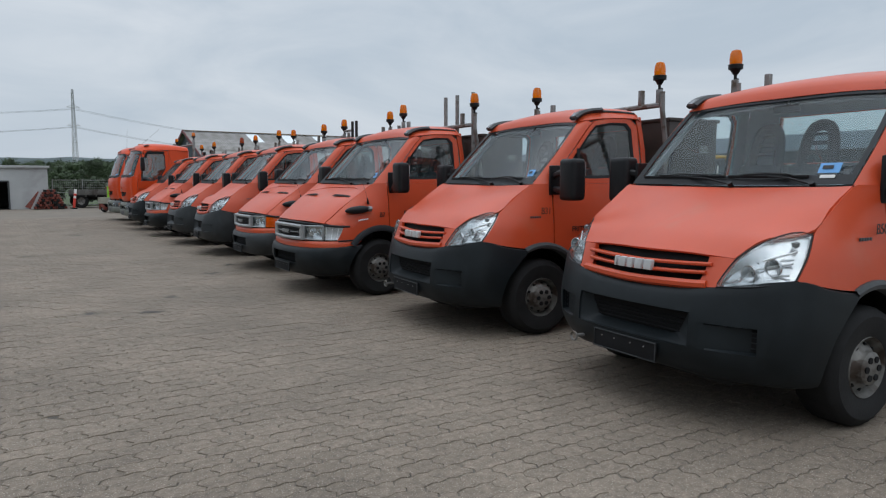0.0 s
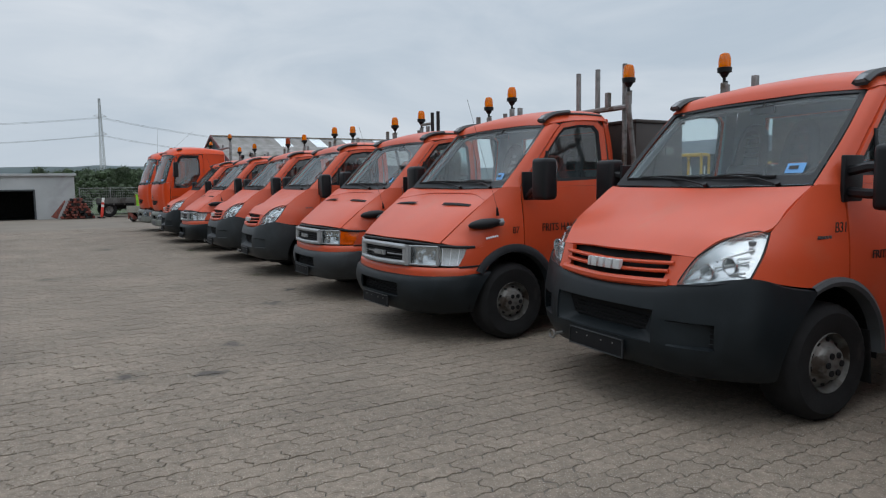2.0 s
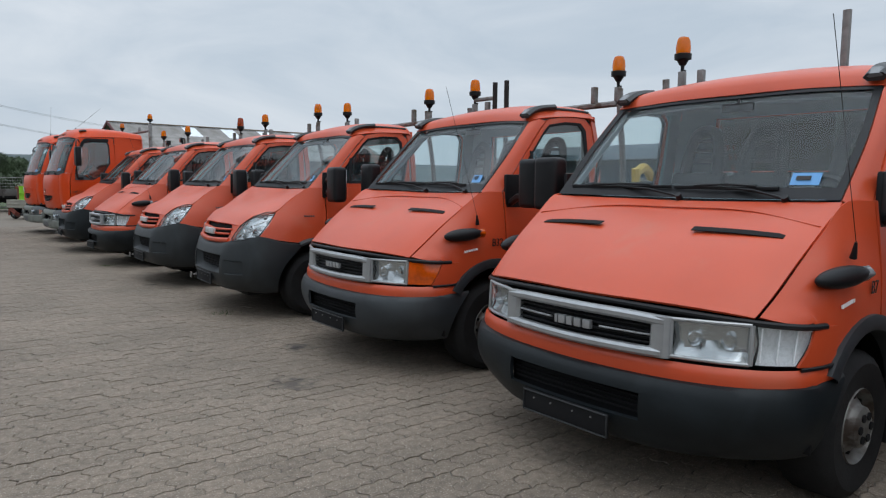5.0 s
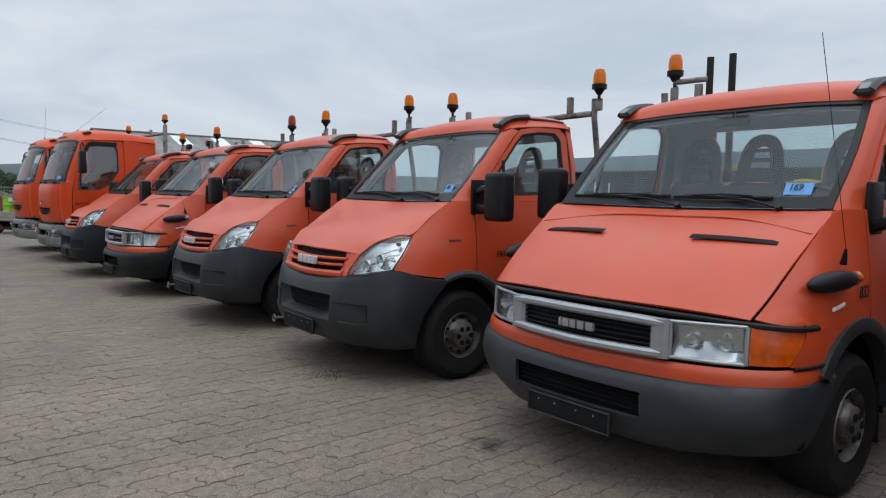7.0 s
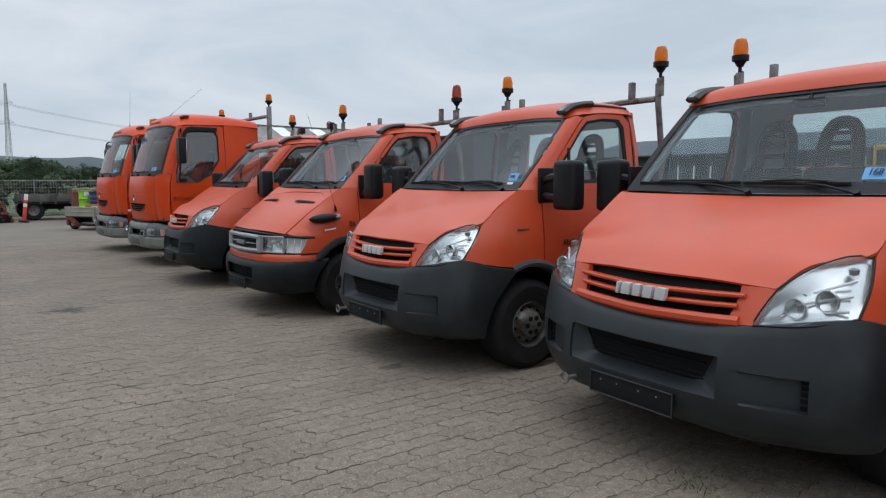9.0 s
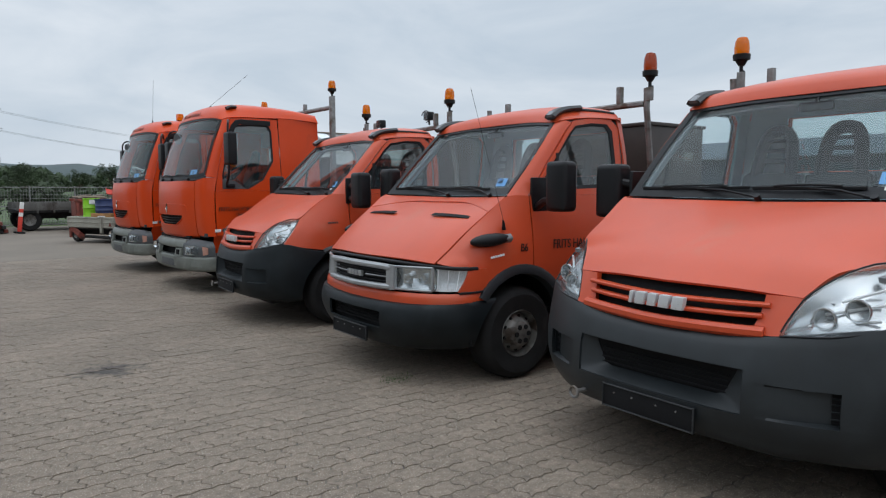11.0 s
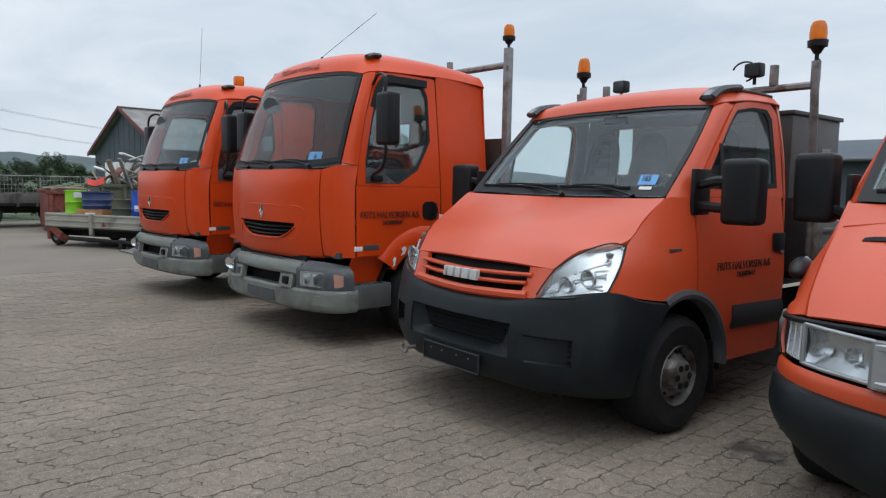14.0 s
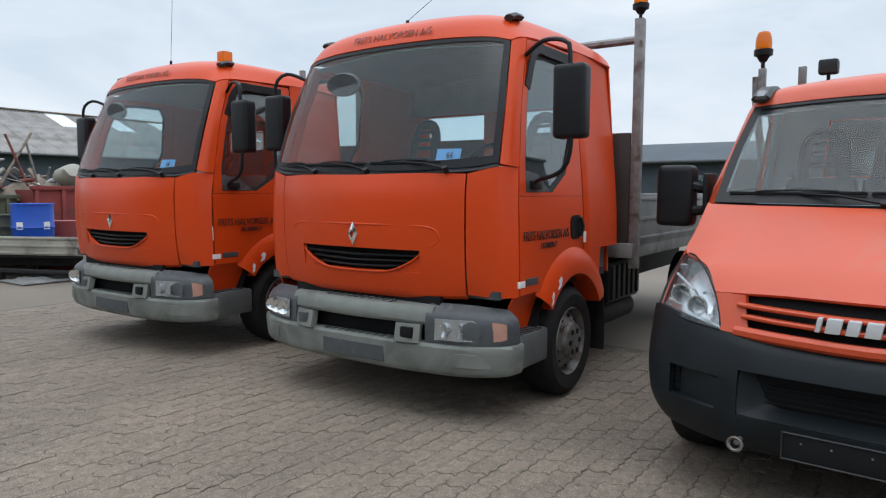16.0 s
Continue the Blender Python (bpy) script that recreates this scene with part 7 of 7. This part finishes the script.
        part("plank", sweep([(x, 41.7 + 0.2 * k, 1.12 + r.uniform(0, 0.08)), (x + r.uniform(0.5, 0.8), 41.6 + 0.2 * k, 1.14 + r.uniform(0, 0.1))], 0.14, 0.05), M["timber"], heap)
    part("shovel_blade", loft([[(5.55, 40.95, 1.28), (5.7, 40.9, 1.25), (5.95, 40.95, 1.32)], [(5.55, 41.05, 1.45), (5.72, 40.95, 1.40), (5.97, 41.05, 1.5)]], 6, 4, 0.02), M["cone_red"], heap, "red plastic scrap")
    low = thing("pallet", "broken timber pallet lying on the yard", "pallet", "", pose(5.7, 36.9, 0, 0, 0, 15))
    for k in range(5):
        part("slat", box((0, 0.2 * k, 0.1), (1.1, 0.2 * k + 0.1, 0.122), 0.003), M["timber"], low)
    for k in range(3):
        part("bearer", box((0.05 + 0.47 * k, 0, 0), (0.14 + 0.47 * k, 0.95, 0.1), 0.004), M["timber"], low)
    cloth = thing("rag_heap", "grey plastic sheet and rags on the ground", "rags")
    g = []
    for j in range(9):
        g.append([(4.75 + 0.09 * i, 35.0 + 0.11 * j, 0.015 + 0.16 * max(0, noise.noise(Vector((i * 0.5, j * 0.5, 2))) + 0.25) * math.sin(math.pi * i / 10) * math.sin(math.pi * j / 8)) for i in range(11)])
    part("sheet", grid_bm(g, thick=0.012, away=(5, 35, -3)), M["bed"], cloth)
    drum2 = thing("drum", "dull red steel drum with yellow band", "drum", "", pose(6.15, 36.6, 0, 0, 0, 0))
    part("body", lathe([(0, 0), (0, 0.29), (0.3, 0.29), (0.32, 0.3), (0.34, 0.29), (0.88, 0.29), (0.88, 0)], 28, "z"), M["red_paint"], drum2)
    part("band", lathe([(0.36, 0.293), (0.36, 0.297), (0.58, 0.297), (0.58, 0.293)], 28, "z"), M["yellow"], drum2, "yellow painted band")


scrap()


def hall():
    """Long dark hall beyond the trucks."""
    t = thing("hall", "long dark grey hall with low pitched roof", "building")
    x0, x1, y0, y1 = 28.0, 42.0, 2.0, 38.0
    part("wall", box((x0, y0, -0.05), (x1, y1, 2.75)), M["wall_blue"], t)
    part("roof", loft([[(x0 - 0.4, y0 - 0.4, 2.7), (x0 - 0.4, y1 + 0.4, 2.7)], [(x0 + 5.5, y0 - 0.4, 3.75), (x0 + 5.5, y1 + 0.4, 3.75)], [(x1 + 0.4, y0 - 0.4, 2.7), (x1 + 0.4, y1 + 0.4, 2.7)]], 3, 9, 0.1, (35, 20, 0)), M["wall_blue"], t)
    part("gutter", sweep([(x0 - 0.45, y0 - 0.4, 2.64), (x0 - 0.45, y1 + 0.4, 2.64)], 0.14, 0.12), M["grey_dark"], t)
    for k in range(6):
        w_ = part("window", box((x0 - 0.02, 5.0 + 5.2 * k, 1.4), (x0 + 0.02, 6.6 + 5.2 * k, 2.1), 0.01), M["side_glass"], t)
        part("frame", join(*[box((x0 - 0.04, yy, 1.36), (x0 + 0.0, yy + 0.06, 2.14)) for yy in (4.96 + 5.2 * k, 5.77 + 5.2 * k, 6.58 + 5.2 * k)]), M["white"], w_)
    for k in range(7):
        part("roof_rail", sweep([(x0 + 0.6, 4 + 5 * k, 2.93), (x0 + 3.0, 5.4 + 5 * k, 3.36)], 0.06, 0.06), M["galv"], t)


hall()


def excavator(x, y, turn):
    t = thing("excavator", "worn yellow tracked excavator with folded arm", "excavator", "", pose(x, y, 0, 0, 0, turn))
    for s in (-1, 1):
        tr = part("track", sweep([(-1.2, s * 0.8, 0.3), (-1.0, s * 0.8, 0.08), (1.0, s * 0.8, 0.08), (1.2, s * 0.8, 0.3), (1.0, s * 0.8, 0.55), (-1.0, s * 0.8, 0.55), (-1.2, s * 0.8, 0.3)], 0.4, 0.06, (0, 0, 1)), M["chassis"], t)
        part("track_frame", box((-1.0, s * 0.8 - 0.15, 0.12), (1.0, s * 0.8 + 0.15, 0.5), 0.03), M["chassis"], tr)
    part("house", box((-1.3, -0.85, 0.7), (0.9, 0.85, 1.35), 0.06), M["yellow"], t)
    part("cab", join(box((0.0, 0.05, 1.3), (0.9, 0.85, 1.45), 0.02), box((0.0, 0.05, 2.3), (0.9, 0.85, 2.4), 0.03), *[box((a, b, 1.4), (a + 0.07, b + 0.07, 2.35)) for a in (0.0, 0.83) for b in (0.05, 0.78)]), M["yellow"], t)
    part("boom", sweep([(0.8, -0.2, 1.1), (1.3, -0.2, 1.75), (2.2, -0.2, 2.0), (3.0, -0.2, 1.8)], 0.24, 0.28, n=10), M["yellow"], t)
    part("arm", sweep([(3.1, -0.2, 1.95), (3.0, -0.2, 1.5), (2.7, -0.2, 0.9)], 0.22, 0.26, n=6), M["yellow"], t)
    part("ram", tube((1.4, -0.2, 1.55), (2.8, -0.2, 1.65), 0.05), M["galv"], t)
    part("bucket", loft([[(2.9, -0.55, 0.85), (2.9, 0.15, 0.85)], [(2.4, -0.55, 0.55), (2.4, 0.15, 0.55)], [(2.5, -0.55, 0.15), (2.5, 0.15, 0.15)], [(3.0, -0.55, 0.02), (3.0, 0.15, 0.02)]], 4, 10, 0.05, (2.9, 0, 0.5)), M["rust_red"], t)


excavator(23.5, 18.6, 75)
excavator(21.0, 22.0, 200)


def pylon():
    cx, cy, h = 38.0, 440.0, 53.0
    t = thing("pylon", "slender grey steel lattice power pylon", "pylon", "", pose(cx, cy, 0, 0, 0, 12))

    def w(z):
        return float(np.interp(z, [0, 25, 53], [1.5, 1.0, 0.4]))
    legs = [tube((sx * w(0), sy * w(0), 0), (sx * w(h), sy * w(h), h), 0.15, 6) for sx in (-1, 1) for sy in (-1, 1)]
    part("legs", join(*legs), M["pylon"], t)
    zs = np.linspace(0, h, 19)
    for a, b in zip(zs, zs[1:]):
        br = []
        for s in (-1, 1):
            br += [tube((-w(a), s * w(a), a), (w(b), s * w(b), b), 0.075, 4), tube((w(a), s * w(a), a), (-w(b), s * w(b), b), 0.075, 4), tube((s * w(a), -w(a), a), (s * w(b), w(b), b), 0.075, 4), tube((-w(b), s * w(b), b), (w(b), s * w(b), b), 0.09, 4)]
        part("bracing", join(*br), M["pylon"], t)
    for z in (33, 43):
        part("arm", join(tube((-3.4, 0, z), (3.4, 0, z), 0.14, 6), tube((-3.4, 0, z), (0, 0, z + 1.8), 0.1, 5), tube((3.4, 0, z), (0, 0, z + 1.8), 0.1, 5)), M["pylon"], t)
    for z, off in ((42.2, -3.2), (42.2, 3.2), (32.2, -3.2), (32.2, 3.2)):
        pts = []
        for u in np.linspace(-1, 1, 31):
            sag = 9.0 * (1 - (2 * abs(u) - 1) ** 2)
            far = 260 * u
            pts.append((cx + far * 1.0, cy + off + (70 * u if u > 0 else -25 * u), z - sag + (3.0 if u < 0 else -6) * abs(u)))
        tagged(part("power_line", sweep(pts, 0.13, 0.13), M["wire"]), "thin power cable hung from pylons", "power line", "power lines")


pylon()


# far land: two ridges, woods, hedge
def ridge_land(name, y, x0, x1, height, depth, seed, label):
    g = []
    for j in range(7):
        f = j / 6
        row = []
        for i in range(71):
            x = x0 + (x1 - x0) * i / 70
            hz = height * (0.72 + 0.35 * noise.noise(Vector((x * 0.004, seed, 0))) + 0.08 * noise.noise(Vector((x * 0.03, seed, 4))))
            row.append((x, y + depth * f, -1 + (hz + 1) * math.sin(f * math.pi / 2)))
        g.append(row)
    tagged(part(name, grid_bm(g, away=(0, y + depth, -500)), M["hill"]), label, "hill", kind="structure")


# both ridges carry the haze tint in their colour
ridge_land("backdrop", 820, -900, 1400, 46, 260, 3.0, "wooded hill on the horizon in a haze-blue tint")
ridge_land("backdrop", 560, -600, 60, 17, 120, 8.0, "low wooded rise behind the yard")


def clump_mesh(bm, c, r, rng_, n=None, leaf=1.0):
    """Leaves as many small tilted blades round a centre."""
    n = n or int(26 * r * r) + 14
    for _ in range(n):
        d = Vector((rng_.gauss(0, 1), rng_.gauss(0, 1), rng_.gauss(0, 0.8)))
        d = d.normalized() * r * (0.55 + 0.5 * rng_.random())
        p = Vector(c) + d
        s = leaf * r * rng_.uniform(0.12, 0.26)
        u = Vector((rng_.gauss(0, 1), rng_.gauss(0, 1), rng_.gauss(0, 1))).normalized()
        v = u.cross(d.normalized() + Vector((0.01, 0.02, 0.03))).normalized()
        w = u.cross(v).normalized()
        vs = [bm.verts.new(p + v * s * a + w * s * b) for a, b in ((-1, -0.3), (0, -0.7), (1, -0.2), (0.6, 0.6), (-0.5, 0.7))]
        bm.faces.new(vs)


def tree(x, y, h, seed, label="broad leafy tree with dark summer foliage"):
    r = random.Random(seed)
    t = thing("tree", label, "tree", "trees", pose(x, y, -0.06, 0, 0, r.uniform(0, 360)))
    limbs = [sweep([(0, 0, 0), (0.1, 0, h * 0.25), (0.0, 0.1, h * 0.55)], h * 0.045, h * 0.045, (1, 0, 0), 6)]
    tips = []
    for k in range(8):
        a = k * 0.8 + r.uniform(-0.3, 0.3)
        tip = Vector((math.cos(a) * h * r.uniform(0.18, 0.36), math.sin(a) * h * r.uniform(0.18, 0.36), h * r.uniform(0.45, 0.9)))
        limbs.append(tube((0, 0, h * r.uniform(0.25, 0.5)), tuple(tip), h * 0.016, 6, h * 0.005))
        tips.append(tip)
    part("trunk", join(*limbs), M["bark"], t)
    bm = bmesh.new()
    for tip in tips + [Vector((0, 0, h * 0.85)), Vector((0, 0, h * 0.6))]:
        for _ in range(4):
            c = tip + Vector((r.gauss(0, 1), r.gauss(0, 1), r.gauss(0, 0.7))) * h * 0.09
            clump_mesh(bm, c, h * r.uniform(0.09, 0.15), r, 130, 0.6)
    part("crown", bm, M["foliage"], t)
    return t


ball = bmesh.new()
bmesh.ops.create_icosphere(ball, subdivisions=1, radius=1)
ball.verts.index_update()
CORE_V, CORE_F = [v.co.copy() for v in ball.verts], [[v.index for v in f.verts] for f in ball.faces]
ball.free()


def woods(name, n, box_, hmin, hmax, seed, label):
    """A belt of crowns, too many to count."""
    r = random.Random(seed)
    bm = bmesh.new()
    for _ in range(n):
        x, y = r.uniform(box_[0], box_[1]), r.uniform(box_[2], box_[3])
        h = r.uniform(hmin, hmax) * (1 + 0.5 * noise.noise(Vector((x * 0.03, y * 0.03, seed))))
        for _ in range(7):
            c, cr_ = (x + r.gauss(0, h * 0.2), y + r.gauss(0, h * 0.12), h * r.uniform(0.2, 0.86)), h * r.uniform(0.15, 0.26)
            clump_mesh(bm, c, cr_, r, 90, 0.55)
            core = [bm.verts.new(Vector(c) + d * cr_ * 0.72 + Vector((r.gauss(0, 1), r.gauss(0, 1), r.gauss(0, 1))) * cr_ * 0.12) for d in CORE_V]
            for f in CORE_F:
                bm.faces.new([core[i] for i in f])
    tagged(part(name, bm, M["foliage"]), label, "trees", kind="stuff")


woods("far_woods", 170, (8, 150, 230, 300), 3.6, 6.2, 4, "dark belt of broadleaf trees beyond the yard")
woods("far_woods", 90, (8, 46, 340, 390), 8.0, 12.0, 9, "wooded knoll beyond the low building")
woods("hedge", 70, (1.5, 24, 49.5, 53), 0.9, 1.5, 6, "scrubby hedge behind the fence")
for k, (x, y, h) in enumerate(((18, 170, 6.0), (27, 165, 5.0), (36, 180, 6.5), (22, 200, 7.0))):
    tree(x, y, h, 20 + k)
for k, (x, y, h) in enumerate(((-34, 6, 9.0), (-31, 17, 11.0), (-36, 27, 10.0), (-30, 40, 12.0))):
    tree(x, y, h, 40 + k)


woods("far_woods", 70, (-46, -31, -30, 75), 8.0, 11.0, 15, "belt of broadleaf trees along the open side of the yard")


def weed(x, y, seed):
    r = random.Random(seed)
    bm = bmesh.new()
    for _ in range(90):
        px, py = x + r.gauss(0, 0.07), y + r.gauss(0, 0.06)
        a, L = r.uniform(0, 6.28), r.uniform(0.012, 0.036)
        tip = Vector((px + math.cos(a) * L, py + math.sin(a) * L, L * r.uniform(0.4, 1.0)))
        w = Vector((-math.sin(a), math.cos(a), 0)) * 0.004
        b = Vector((px, py, -0.004))
        bm.faces.new([bm.verts.new(b - w), bm.verts.new(b + w), bm.verts.new(tip)])
    tagged(part("weeds", bm, M["grass"]), "small tuft of weeds between pavers", "weeds", kind="stuff")


weed(3.32, 21.18, 1)
weed(3.3, 16.0, 2)

# land: one sheet to the horizon, paved yard on it
def sheet(lo, hi, z, nx=1, ny=1):
    return grid_bm([[(x, y, z) for x in np.linspace(lo[0], hi[0], nx + 1)] for y in np.linspace(lo[1], hi[1], ny + 1)], away=(0, 0, -9))


tagged(part("ground", sheet((-1500, -1500), (1500, 2500), -0.06, 4, 4), M["grass"]), "grass land reaching the horizon", "ground", kind="structure")
yard = tagged(part("pavement", sheet((-26, -14), (24, 47.5), -0.011), M["yard"]), "grey concrete paved yard", "pavement", kind="structure")
XP0, XP1, YP0, YP1 = -4.6, 6.2, 0.4, 33.0
tagged(part("pavement", sheet((XP0, YP0), (XP1, YP1), -0.0045), M["joint"]), "dark joints between pavers", "pavement", kind="structure")

PW, PH = 0.190, 0.126


def paver_outline(w, h, inset):
    """Toothed outline that interlocks with its neighbours."""
    s, q = 0.018, 0.016
    pts = []
    for u, v in ((0, 0), (0.25, q), (0.5, 0), (0.75, q), (1, 0)):
        pts.append((u * w, v))
    for u, v in ((0.3, s), (0.7, -s)):
        pts.append((w + v, u * h))
    for u, v in ((1, 0), (0.75, q), (0.5, 0), (0.25, q), (0, 0)):
        pts.append((u * w, h + v))
    for u, v in ((0.7, -s), (0.3, s)):
        pts.append((v, u * h))
    p = np.array(pts) - (w / 2, h / 2)
    return p * (1 - 2 * inset / np.array((w, h)))


rng = random.Random(5)
outline = paver_outline(PW, PH, 0.0026)
bev = outline * 0.972
nside = len(outline)


def paver_points(cx, cy):
    """Top polygon, chamfer and skirt of one slightly uneven paver."""
    a, b, dz = rng.gauss(0, 0.006), rng.gauss(0, 0.006), rng.gauss(0, 0.0012)
    jit = rng.gauss(0, 0.0018), rng.gauss(0, 0.0018)
    top = [(cx + x + jit[0], cy + y + jit[1], dz + a * x + b * y) for x, y in bev]
    rim = [(cx + x + jit[0], cy + y + jit[1], dz - 0.0022 + a * x + b * y) for x, y in outline]
    low = [(x, y, -0.014) for x, y, z in rim]
    return top + rim + low


FACES = [tuple(range(nside))] + [(nside * k + i, nside * (k + 1) + i, nside * (k + 1) + (i + 1) % nside, nside * k + (i + 1) % nside) for k in range(2) for i in range(nside)]


def make_pavers():
    verts, faces, single = [], [], []
    rows = int((YP1 - YP0) / PH)
    cols = int((XP1 - XP0) / PW)
    for j in range(rows):
        for i in range(cols):
            cx, cy = XP0 + (i + 0.5 + 0.5 * (j % 2)) * PW, YP0 + (j + 0.5) * PH
            if 0.6 < cx < 2.5 and 19.4 < cy < 22.9:
                single.append((cx, cy))
                continue
            o = len(verts)
            verts.extend(paver_points(cx, cy))
            faces.extend(tuple(o + k for k in f) for f in FACES)
    me = bpy.data.meshes.new("pavers")
    me.from_pydata(verts, [], faces)
    me.materials.append(M["paver"])
    tagged(new("paver_field", me), "interlocking grey concrete pavers of the yard", kind="stuff").parent = yard
    shared = []
    for k in range(6):
        me = bpy.data.meshes.new("paver")
        me.from_pydata(paver_points(0, 0), [], FACES)
        me.materials.append(M["paver"])
        shared.append(me)
    for cx, cy in single:
        ob = new("paver", rng.choice(shared))
        ob.location = (cx, cy, 0)
        ob.parent = yard


make_pavers()
part("straight_joint", sheet((3.289, 22.0), (3.295, 24.8), 0.0035, 1, 12), M["joint"], yard, "dark straight joint between paved fields")
